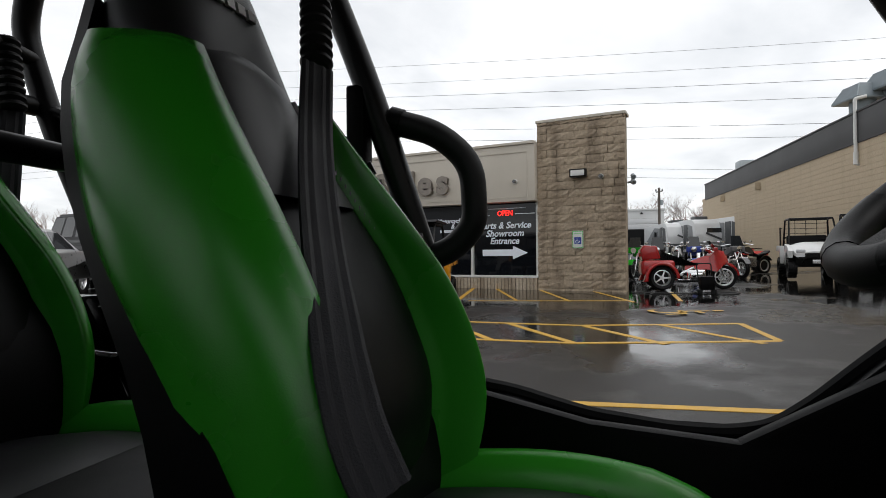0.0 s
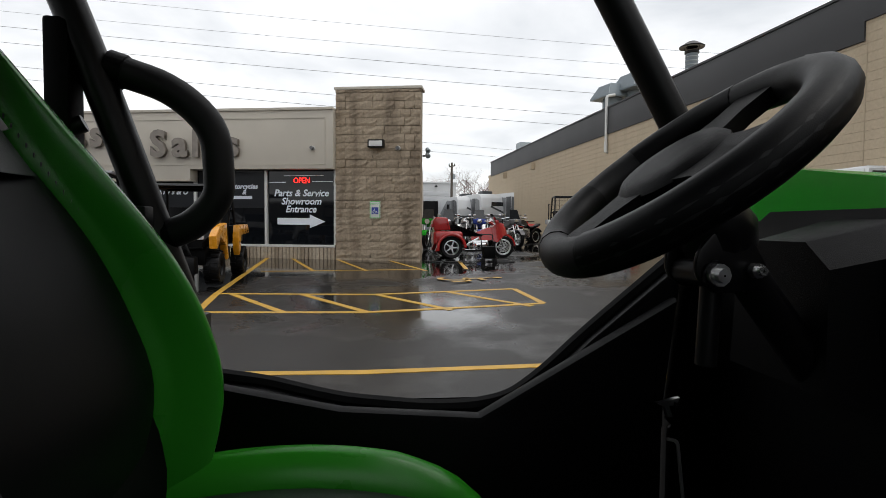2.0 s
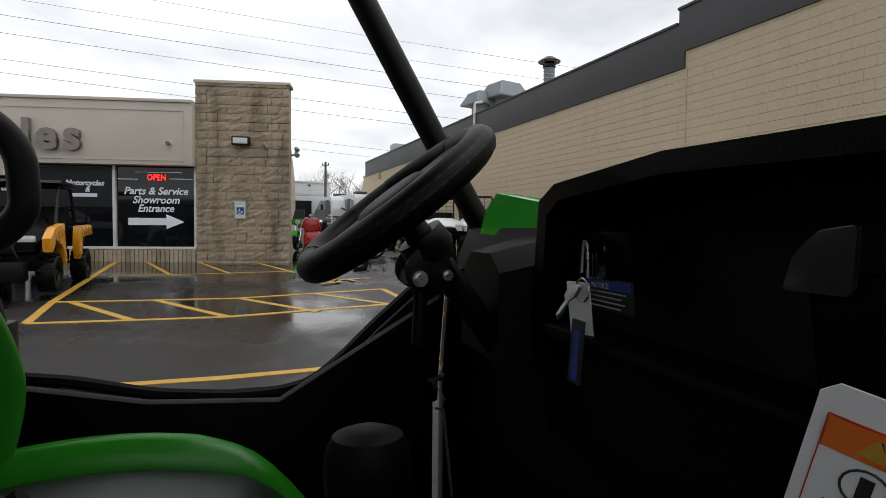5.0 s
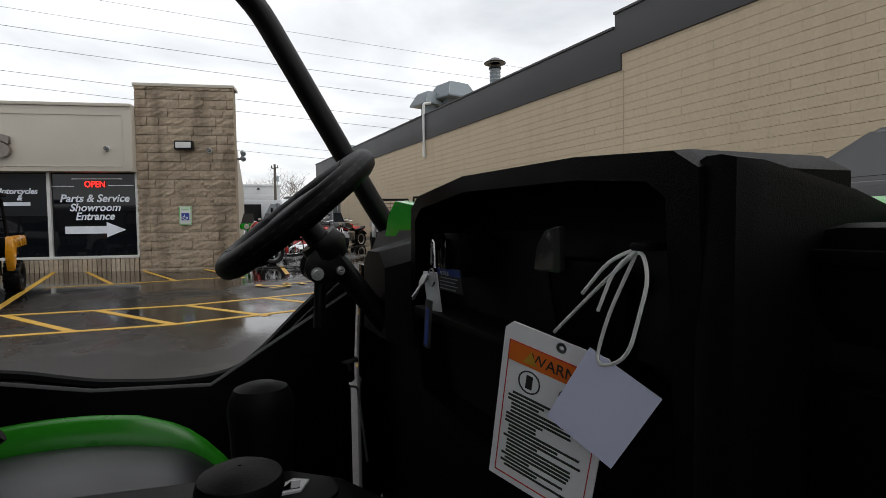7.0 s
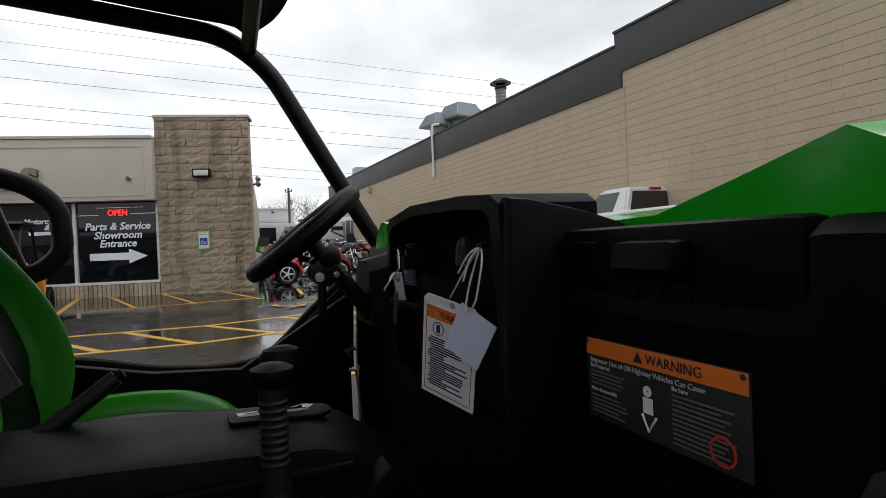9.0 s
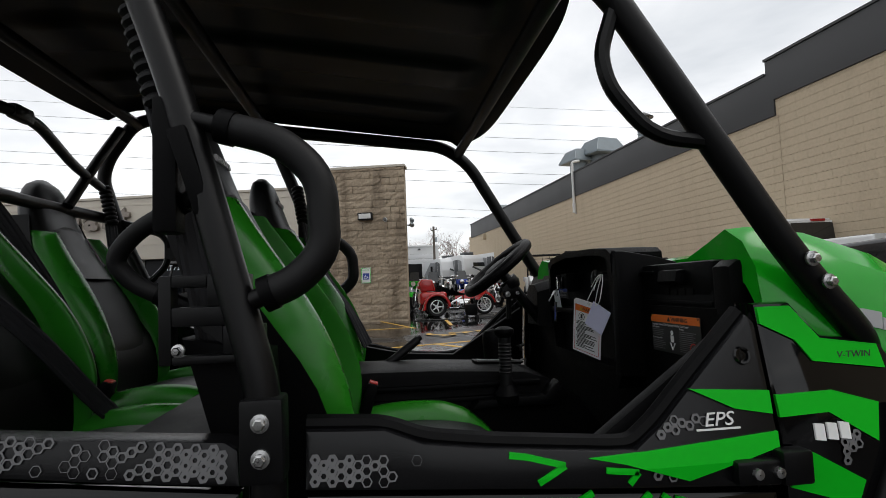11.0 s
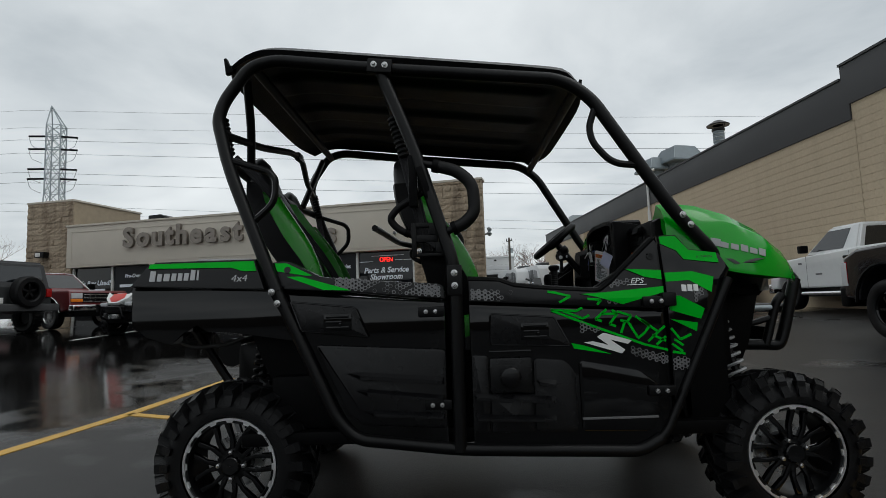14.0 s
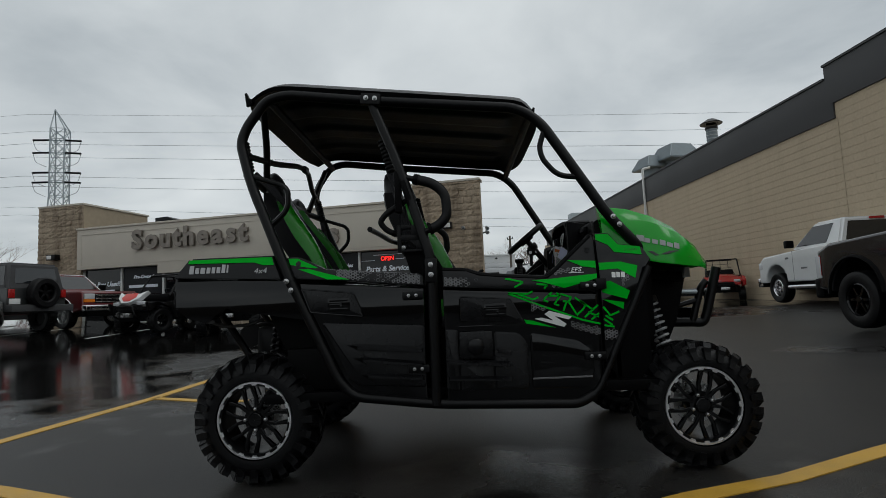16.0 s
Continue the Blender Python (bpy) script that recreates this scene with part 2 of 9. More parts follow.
M_steel = material("bright_steel", (0.55, 0.55, 0.55), 0.28, metal=1.0, vary=0.15, scale=30)
M_rim = material("machined_rim", (0.85, 0.85, 0.86), 0.38, metal=1.0, vary=0.1, scale=40)
M_darkmetal = material("black_painted_metal", (0.003, 0.003, 0.0035), 0.34, spec=0.2, vary=0.25, scale=25)
M_grey = material("grey_print", (0.13, 0.13, 0.135), 0.45, vary=0.1)
M_silver = material("silver_print", (0.42, 0.42, 0.43), 0.4, vary=0.08)
M_white = material("white_print", (0.75, 0.75, 0.74), 0.5, vary=0.05, scale=15)
M_card = material("white_card", (0.78, 0.78, 0.80), 0.6, vary=0.04, scale=20, bump=0.04)
M_blue_card = material("pale_lilac_card", (0.62, 0.63, 0.82), 0.6, vary=0.04, scale=20, bump=0.04)
M_orange = material("orange_warning_print", (0.72, 0.16, 0.02), 0.5, vary=0.06)
M_bluep = material("blue_print", (0.02, 0.05, 0.30), 0.45, vary=0.08)
M_ink = material("black_print", (0.02, 0.02, 0.02), 0.5)
M_redp = material("red_print", (0.55, 0.03, 0.02), 0.45, vary=0.08)
M_string = material("white_string", (0.72, 0.72, 0.70), 0.8, vary=0.1, bump=0.3, bump_scale=900)
M_yellow = material("worn_yellow_paint", (0.52, 0.30, 0.035), 0.5, vary=0.3, scale=7, bump=0.25, bump_scale=140)
M_whiteline = material("worn_white_paint", (0.45, 0.45, 0.43), 0.5, vary=0.3, scale=7, bump=0.25, bump_scale=140)
M_cream = material("cream_painted_fascia", (0.53, 0.485, 0.415), 0.7, vary=0.1, scale=1.6, bump=0.08, bump_scale=60)
M_letter = material("brushed_sign_letters", (0.21, 0.185, 0.16), 0.42, metal=0.6, vary=0.55, scale=6, rough_vary=0.2)
M_winframe = material("white_window_frame", (0.66, 0.66, 0.64), 0.5, vary=0.08)
M_darkpanel = material("charcoal_window_vinyl", (0.012, 0.013, 0.016), 0.35, vary=0.2, scale=2, spec=0.2)
M_band = material("charcoal_parapet_metal", (0.034, 0.034, 0.036), 0.6, vary=0.15, scale=0.5, bump=0.05, bump_scale=20)
M_galv = material("galvanised_sheet", (0.34, 0.38, 0.40), 0.5, metal=0.5, vary=0.2, scale=4)
M_duct = material("dull_galvanised_duct", (0.15, 0.18, 0.20), 0.5, metal=0.25, vary=0.25, scale=3)
M_wood = material("weathered_pole_wood", (0.10, 0.085, 0.07), 0.85, vary=0.3, scale=5)
M_bark = material("grey_bark", (0.16, 0.13, 0.12), 0.9, vary=0.3, scale=5)
M_wire = material("power_line", (0.05, 0.05, 0.055), 0.6)
M_red_paint = material("red_car_paint", (0.36, 0.012, 0.012), 0.22, vary=0.08, coat=0.5, rough_vary=0.04)
M_maroon = material("maroon_car_paint", (0.115, 0.011, 0.013), 0.3, vary=0.12, coat=0.4, rough_vary=0.05)
M_white_paint = material("white_car_paint", (0.70, 0.71, 0.71), 0.25, vary=0.05, coat=0.4, rough_vary=0.05)
M_black_paint = material("black_car_paint", (0.008, 0.008, 0.010), 0.16, vary=0.15, coat=0.5, rough_vary=0.04)
M_grey_paint = material("dark_grey_car_paint", (0.035, 0.037, 0.038), 0.35, vary=0.12, coat=0.3)
M_soft_top = material("grey_canvas_top", (0.05, 0.05, 0.052), 0.8, vary=0.15, bump=0.2, bump_scale=120)
M_yellow_paint = material("yellow_bodywork", (0.72, 0.30, 0.012), 0.28, vary=0.06, coat=0.4)
M_chrome = material("chrome", (0.75, 0.75, 0.76), 0.12, metal=1.0, vary=0.05)
M_lens = material("clear_lamp_lens", (0.55, 0.56, 0.58), 0.12, vary=0.1, coat=0.5)
M_amber = material("amber_lens", (0.75, 0.20, 0.02), 0.25, vary=0.05)
M_tail = material("red_lamp_lens", (0.35, 0.01, 0.01), 0.25, vary=0.05)
M_glass = material("dark_car_glass", (0.012, 0.014, 0.016), 0.06, vary=0.1, spec=0.8, rough_vary=0.02)
M_shopglass = material("shop_window_glass", (0.006, 0.007, 0.009), 0.04, vary=0.1, spec=0.38, rough_vary=0.01)
M_roof = material("moulded_roof_plastic", (0.0022, 0.0022, 0.0026), 0.36, spec=0.26, vary=0.3, scale=7, rough_vary=0.1, bump=0.12, bump_scale=500)
M_hose = material("dark_rubber_hose", (0.02, 0.02, 0.02), 0.6)


def wall_material(name, c1, c2, mortar, stain, scale, grain=0.45):
    """Stone or painted block: a tone for each piece, weather streaks running down, and a rough face."""
    m = bpy.data.materials.new(name)
    m.use_nodes = True
    n, l = m.node_tree.nodes, m.node_tree.links
    b = n["Principled BSDF"]
    b.inputs["Roughness"].default_value = 0.85
    oi, ge, tc = n.new("ShaderNodeObjectInfo"), n.new("ShaderNodeNewGeometry"), n.new("ShaderNodeTexCoord")
    ad = n.new("ShaderNodeMath"); ad.operation = "ADD"
    fr = n.new("ShaderNodeMath"); fr.operation = "FRACT"
    l.new(oi.outputs["Random"], ad.inputs[0]); l.new(ge.outputs["Random Per Island"], ad.inputs[1]); l.new(ad.outputs[0], fr.inputs[0])
    mix = n.new("ShaderNodeMixRGB")
    mix.inputs[1].default_value, mix.inputs[2].default_value = (*c1, 1), (*c2, 1)
    l.new(fr.outputs[0], mix.inputs[0])
    mp = n.new("ShaderNodeMapping")
    mp.inputs["Scale"].default_value = (2.2, 2.2, 0.35)
    l.new(ge.outputs["Position"], mp.inputs[0])
    st = n.new("ShaderNodeTexNoise")
    st.inputs["Scale"].default_value, st.inputs["Detail"].default_value = 1.1, 6
    l.new(mp.outputs[0], st.inputs["Vector"])
    rp = n.new("ShaderNodeValToRGB")
    rp.color_ramp.elements[0].position, rp.color_ramp.elements[1].position = 0.48, 0.72
    l.new(st.outputs["Fac"], rp.inputs[0])
    mul = n.new("ShaderNodeMixRGB"); mul.blend_type = "MULTIPLY"
    mul.inputs[2].default_value = (*stain, 1)
    sc = n.new("ShaderNodeMath"); sc.operation = "MULTIPLY"; sc.inputs[1].default_value = scale
    l.new(rp.outputs[0], sc.inputs[0]); l.new(sc.outputs[0], mul.inputs[0])
    l.new(mix.outputs[0], mul.inputs[1])
    g = n.new("ShaderNodeTexNoise")
    g.inputs["Scale"].default_value, g.inputs["Detail"].default_value = 16, 6
    l.new(ge.outputs["Position"], g.inputs["Vector"])
    gm = n.new("ShaderNodeMixRGB"); gm.blend_type = "OVERLAY"; gm.inputs[0].default_value = grain
    l.new(mul.outputs[0], gm.inputs[1]); l.new(g.outputs["Fac"], gm.inputs[2])
    l.new(gm.outputs[0], b.inputs["Base Color"])
    bp = n.new("ShaderNodeBump")
    bp.inputs["Strength"].default_value, bp.inputs["Distance"].default_value = grain + 0.05, 0.03
    l.new(g.outputs["Fac"], bp.inputs["Height"]); l.new(bp.outputs[0], b.inputs["Normal"])
    return m


M_stone = wall_material("split_face_stone", (0.33, 0.26, 0.185), (0.38, 0.305, 0.22), None, (0.36, 0.33, 0.31), 0.9)
M_mortar = material("stone_mortar", (0.33, 0.268, 0.19), 0.9, vary=0.2, scale=6, bump=0.3)
M_tan = wall_material("tan_painted_block", (0.48, 0.39, 0.277), (0.49, 0.40, 0.283), None, (0.86, 0.85, 0.83), 0.5, 0.14)
M_tanjoint = material("tan_painted_joint", (0.40, 0.325, 0.23), 0.85, vary=0.1)
M_brick = wall_material("tan_soldier_brick", (0.36, 0.29, 0.21), (0.46, 0.38, 0.29), None, (0.5, 0.46, 0.42), 0.8)


def asphalt():
    """Wet asphalt: dark aggregate, damp patches, and puddles that mirror."""
    m = bpy.data.materials.new("wet_asphalt")
    m.use_nodes = True
    n, l = m.node_tree.nodes, m.node_tree.links
    b = n["Principled BSDF"]
    b.inputs["Specular IOR Level"].default_value = 0.4
    ge = n.new("ShaderNodeNewGeometry")
    big, mid, fine = (n.new("ShaderNodeTexNoise") for _ in range(3))
    for node, s, d in ((big, 0.22, 4), (mid, 1.7, 6), (fine, 130, 3)):
        node.inputs["Scale"].default_value, node.inputs["Detail"].default_value = s, d
        l.new(ge.outputs["Position"], node.inputs["Vector"])
    # water gathers in low places: broad noise plus a lean towards the far left of the lot
    sep = n.new("ShaderNodeSeparateXYZ"); l.new(ge.outputs["Position"], sep.inputs[0])
    lean = n.new("ShaderNodeMapRange")
    lean.inputs["From Min"].default_value, lean.inputs["From Max"].default_value = 3.0, 11.0
    lean.inputs["To Min"].default_value, lean.inputs["To Max"].default_value = 0.0, 0.17
    mx = n.new("ShaderNodeMath"); mx.operation = "MULTIPLY_ADD"
    mx.inputs[1].default_value = -0.55
    l.new(sep.outputs[0], mx.inputs[0]); l.new(sep.outputs[1], mx.inputs[2]); l.new(mx.outputs[0], lean.inputs["Value"])
    sm = n.new("ShaderNodeMath"); sm.operation = "MULTIPLY_ADD"; sm.inputs[1].default_value = 0.22
    l.new(mid.outputs["Fac"], sm.inputs[0]); l.new(big.outputs["Fac"], sm.inputs[2])
    # standing water lies along the row of parked cars
    pool = n.new("ShaderNodeMapRange")
    pool.inputs["From Min"].default_value, pool.inputs["From Max"].default_value = 14.5, 20.0
    pool.inputs["To Min"].default_value, pool.inputs["To Max"].default_value = 0.0, 0.20
    px = n.new("ShaderNodeMath"); px.operation = "MULTIPLY_ADD"; px.inputs[1].default_value = -2.5
    l.new(sep.outputs[0], px.inputs[0]); l.new(sep.outputs[1], px.inputs[2]); l.new(px.outputs[0], pool.inputs["Value"])
    both_wet = n.new("ShaderNodeMath"); both_wet.operation = "ADD"
    l.new(lean.outputs[0], both_wet.inputs[0]); l.new(pool.outputs[0], both_wet.inputs[1])
    s2 = n.new("ShaderNodeMath"); s2.operation = "ADD"
    l.new(sm.outputs[0], s2.inputs[0]); l.new(both_wet.outputs[0], s2.inputs[1])
    wet = n.new("ShaderNodeValToRGB")
    wet.color_ramp.elements[0].position, wet.color_ramp.elements[1].position = 0.66, 0.78
    l.new(s2.outputs[0], wet.inputs[0])
    col = n.new("ShaderNodeMixRGB")
    col.inputs[1].default_value, col.inputs[2].default_value = (0.025, 0.0237, 0.0225, 1), (0.006, 0.0057, 0.0054, 1)
    l.new(wet.outputs[0], col.inputs[0])
    gr = n.new("ShaderNodeMixRGB"); gr.blend_type = "OVERLAY"; gr.inputs[0].default_value = 0.55
    l.new(col.outputs[0], gr.inputs[1]); l.new(fine.outputs["Fac"], gr.inputs[2])
    g2 = n.new("ShaderNodeMixRGB"); g2.blend_type = "OVERLAY"; g2.inputs[0].default_value = 0.5
    l.new(gr.outputs[0], g2.inputs[1]); l.new(mid.outputs["Fac"], g2.inputs[2])
    l.new(g2.outputs[0], b.inputs["Base Color"])
    ro = n.new("ShaderNodeMapRange")
    ro.inputs["To Min"].default_value, ro.inputs["To Max"].default_value = 0.40, 0.06
    l.new(wet.outputs[0], ro.inputs["Value"]); l.new(ro.outputs[0], b.inputs["Roughness"])
    sp = n.new("ShaderNodeMapRange")
    sp.inputs["To Min"].default_value, sp.inputs["To Max"].default_value = 0.135, 0.42
    l.new(wet.outputs[0], sp.inputs["Value"]); l.new(sp.outputs[0], b.inputs["Specular IOR Level"])
    bp = n.new("ShaderNodeBump"); bp.inputs["Distance"].default_value = 0.006
    inv = n.new("ShaderNodeMapRange")
    inv.inputs["To Min"].default_value, inv.inputs["To Max"].default_value = 0.4, 0.03
    l.new(wet.outputs[0], inv.inputs["Value"]); l.new(inv.outputs[0], bp.inputs["Strength"])
    l.new(fine.outputs["Fac"], bp.inputs["Height"]); l.new(bp.outputs[0], b.inputs["Normal"])
    return m


M_asphalt = asphalt()


# ---- the lot ----
def ground_sheet():
    bm = bmesh.new()
    radii = [0.0] + [0.6 * 1.16 ** k for k in range(58)]
    seg = 72
    rings = []
    for r in radii[1:]:
        rings.append([bm.verts.new((r * math.cos(a), r * math.sin(a), ground_z(r * math.cos(a), r * math.sin(a)))) for a in (2 * math.pi * k / seg for k in range(seg))])
    c = bm.verts.new((0, 0, ground_z(0, 0)))
    for k in range(seg):
        bm.faces.new((c, rings[0][k], rings[0][(k + 1) % seg]))
    for a, b in zip(rings, rings[1:]):
        for k in range(seg):
            bm.faces.new((a[k], b[k], b[(k + 1) % seg], a[(k + 1) % seg]))
    return solid("ground", bm, M_asphalt, "wet dark asphalt parking lot with puddles", "ground", kind="structure")


ground_sheet()


def painted_line(points, width=0.1, mat=M_yellow, label="worn yellow line painted on wet asphalt"):
    """A stripe that lies on the asphalt, along a path."""
    bm = bmesh.new()
    pts = []
    for (x0, y0), (x1, y1) in zip(points, points[1:]):
        n = max(1, int(math.hypot(x1 - x0, y1 - y0) / 0.5))
        pts += [(x0 + (x1 - x0) * k / n, y0 + (y1 - y0) * k / n) for k in range(n)]
    pts.append(points[-1])
    rows = []
    for i, (x, y) in enumerate(pts):
        xa, ya = pts[max(i - 1, 0)]
        xb, yb = pts[min(i + 1, len(pts) - 1)]
        d = math.hypot(xb - xa, yb - ya)
        nx, ny = -(yb - ya) / d * width / 2, (xb - xa) / d * width / 2
        w = 1 + 0.06 * math.sin(i * 2.7)
        row = []
        for s in (1, -1):
            px, py = x + s * nx * w, y + s * ny * w
            for h in (0.005, -0.003):
                row.append(bm.verts.new((px, py, ground_z(px, py) + h)))
        rows.append(row)
    for a, b in zip(rows, rows[1:]):
        bm.faces.new((a[0], a[2], b[2], b[0]))
        bm.faces.new((a[1], a[0], b[0], b[1]))
        bm.faces.new((a[2], a[3], b[3], b[2]))
    return solid("parking_line", bm, mat, label, "parking line", "painted lines of the lot", kind="structure", smooth=0)


# hatched aisle before the shop
painted_line([(-2.35, 6.92), (-0.25, 6.90), (2.22, 7.48)])
painted_line([(-2.60, 8.50), (-0.2, 8.42), (2.12, 8.98)])
painted_line([(2.12, 8.98), (2.22, 7.48)])
for x in (-2.35, -1.30, -0.19, 0.95):
    painted_line([(x, 8.44 + (0.25 if x > 0.5 else 0)), (x + 1.05, 6.92 + (0.33 if x > 0.5 else 0.1 if x > -0.5 else 0))])
painted_line([(-3.38, 15.6), (-2.60, 8.50), (-2.35, 6.92)])
# second hatched row against the wall
painted_line([(-2.7, 11.7), (0.7, 12.2)], 0.07)
for x in (-2.75, -1.6, -0.3):
    painted_line([(x, 15.3), (x + 1.1, 11.9)], 0.08)
painted_line([(1.82, 14.3), (1.74, 12.2)], 0.09)
# bay lines round the vehicle
painted_line([(-2.9, 4.22), (-0.1, 4.19), (2.6, 4.42)], 0.11)
painted_line([(-3.4, -1.6), (-3.24, 0.5), (-3.11, 2.04), (-3.1, 4.22)], 0.11)
painted_line([(-3.1, 2.04), (-2.45, 1.75), (-0.95, 1.43), (-0.4, 1.38)], 0.09)
painted_line([(0.2, -1.33), (0.8, -1.05), (1.27, -0.88), (1.94, -0.53), (3.3, 0.15)], 0.10)
painted_line([(-3.0, -0.40), (-2.35, -0.65), (-1.5, -1.02)], 0.10)
for x in (-9.0, -11.6, -14.2, -16.8):
    painted_line([(x, 9.2 - 0.05 * x), (x - 0.4, 13.6 - 0.05 * x)], 0.1, M_whiteline, "worn white bay line painted on wet asphalt")


def wheelchair_mark():
    """A wheelchair sign painted on the ground, worn away in part."""
    bm = bmesh.new()
    z = ground_z(1.25, 10.3) + 0.02
    ring = [(0.28 * math.cos(a), 0.28 * math.sin(a)) for a in (math.radians(d) for d in range(-150, 121, 15))]
    for seg in (ring, [(-0.05, 0.75), (0.0, 0.2), (0.42, 0.18), (0.58, -0.2)], [(-0.02, 0.5), (0.3, 0.5)]):
        pts = [Vector((x, y, 0)) for x, y in seg]
        rows = []
        for i, p in enumerate(pts):
            d = (pts[min(i + 1, len(pts) - 1)] - pts[max(i - 1, 0)]).normalized()
            nrm = Vector((-d.y, d.x, 0)) * 0.055
            rows.append((bm.verts.new(p + nrm), bm.verts.new(p - nrm)))
        for a, b in zip(rows, rows[1:]):
            bm.faces.new((a[0], a[1], b[1], b[0]))
    disc = [bm.verts.new((-0.08 + 0.1 * math.cos(a), 0.9 + 0.1 * math.sin(a), 0)) for a in (k * math.pi / 6 for k in range(12))]
    bm.faces.new(disc)
    solid("parking_mark", bm, M_yellow, "worn yellow wheelchair mark painted on asphalt", "parking mark", kind="structure", at=(1.25, 10.3, z), turn=-80, smooth=0)


wheelchair_mark()

# ---- the shop: a cream fascia between two stone towers ----
SHOP = pose(0.77, 14.25, 0.12, 0, 0, -11.7) @ Matrix.Scale(1.06, 4)


def placed(ob):
    ob.matrix_world = SHOP @ ob.matrix_world
    return ob


def stone_tower(name, x0, x1, depth, top, label):
    """Courses of split-face stone on a core, with a metal coping."""
    tower = placed(thing(name, label, "tower", kind="structure"))
    part("core", box(x0 + 0.02, x1 - 0.02, 0.03, depth - 0.02, -0.2, top), M_mortar, tower)
    bm = box(x0 - 0.03, x1 + 0.03, -0.03, depth + 0.03, top, top + 0.07, 0.01)
    part("coping", bm, M_cream, tower, "pale metal coping")
    return tower


def stone_meshes():
    """Stone blocks of five lengths, each with a knocked, uneven face."""
    rng = random.Random(4)
    made = {}
    for length in (0.25, 0.4, 0.55, 0.7):
        for kind in range(3):
            bm = bmesh.new()
            nx = max(3, int(length / 0.1))
            grid = []
            for j in range(4):
                grid.append([bm.verts.new((length * i / nx, -0.014 - 0.028 * rng.random() * (1 if 0 < j < 3 else 0.45), 0.19 * j / 3)) for i in range(nx + 1)])
            for j in range(3):
                for i in range(nx):
                    bm.faces.new((grid[j][i], grid[j][i + 1], grid[j + 1][i + 1], grid[j + 1][i]))
            rim = grid[0] + [grid[1][nx], grid[2][nx]] + grid[3][::-1] + [grid[2][0], grid[1][0]]
            back = [bm.verts.new((v.co.x, 0.04, v.co.z)) for v in rim]
            for i in range(len(rim)):
                bm.faces.new((rim[i], back[i], back[(i + 1) % len(rim)], rim[(i + 1) % len(rim)]))
            me = bpy.data.meshes.new("stone")
            bmesh.ops.recalc_face_normals(bm, faces=bm.faces)
            bm.to_mesh(me)
            bm.free()
            me.materials.append(M_stone)
            made[length, kind] = me
    return made


tower_right = stone_tower("wall_tower_right", -2.15, 0.0, 0.45, 4.39, "tan split-face stone tower, streaked with damp stains")
tower_left = stone_tower("wall_tower_left", -16.75, -14.75, 3.2, 4.85, "tan split-face stone tower at the far end of the shop")

shop = placed(thing("wall_shop", "cream painted shop front with a raised fascia", "shop front", kind="structure"))
part("fascia", prism([(-14.75, 2.42), (-11.35, 2.42), (-11.35, 2.12), (-5.9, 2.12), (-5.9, 2.42), (-2.15, 2.42), (-2.15, 3.86), (-14.75, 3.86)], -0.22, 0.25, "y", 0.01), M_cream, shop, "cream painted fascia")
part("coping", box(-14.78, -2.15, -0.26, 0.3, 3.86, 3.93, 0.012), M_cream, shop)
bm = bmesh.new()
for a, b, c, d in ((-14.55, -2.35, 3.66, 3.685), (-14.55, -2.35, 2.52, 2.54)):
    add_box(bm, a, b, -0.235, -0.2, c, d)
for x in (-14.55, -2.35):
    add_box(bm, x - 0.012, x + 0.012, -0.235, -0.2, 2.52, 3.685)
part("trim", bm, M_cream, shop, "narrow moulding round the fascia")
part("wall", box(-14.75, -2.15, 0.35, 0.6, -0.2, 3.86), M_darkpanel, shop)
part("roof", prism([(-16.7, 0.3), (-0.4, 0.3), (-3.6, 22), (-16.7, 22)], 3.4, 3.6, "z"), M_band, shop)
part("end_wall", prism([(-0.08, 0.4), (-3.3, 22), (-3.6, 22), (-0.4, 0.4)], -0.2, 3.6, "z"), M_cream, shop)
part("base_wall", box(-14.75, -2.15, 0.06, 0.3, -0.2, 0.46), M_mortar, shop)
part("window_sill", box(-14.75, -2.16, -0.02, 0.3, 0.46, 0.52, 0.008), M_winframe, shop)
for x0, x1, top in ((-3.97, -2.2, 2.42), (-5.9, -4.05, 2.42), (-7.6, -5.98, 2.12), (-9.3, -7.68, 2.12), (-11.3, -9.38, 2.12), (-13.05, -11.38, 2.42), (-14.7, -13.13, 2.42)):
    part("pane", box(x0, x1, 0.12, 0.14, 0.52, top), M_shopglass, shop)
for x in (-2.18, -4.01, -5.94, -7.64, -9.34, -11.34, -13.09, -14.72):
    part("mullion", box(x - 0.035, x + 0.035, 0.05, 0.2, 0.52, 2.12 if -11 < x < -6 else 2.42, 0.004), M_winframe, shop, "white window mullion")
# dark sign vinyl in the upper part of the second window, and further lettered panes
for x0, x1, top in ((-5.86, -4.06, 2.38), (-7.58, -6.0, 2.1), (-13.03, -11.4, 2.38)):
    part("sign_vinyl", box(x0, x1, 0.108, 0.116, 1.45, top), M_darkpanel, shop, "charcoal sign film on the glass")


def lettering(words, x, z, size, mat=M_winframe, y=0.1, shear=0.25, wide=1.0, name="window_lettering", depth=0.002):
    bm = turned(text_mesh(words, size, depth, shear, bold=0.006), pose(x, y, z) @ Matrix.Diagonal((wide, 1, 1, 1)))
    return part(name, bm, mat, shop, smooth=0)


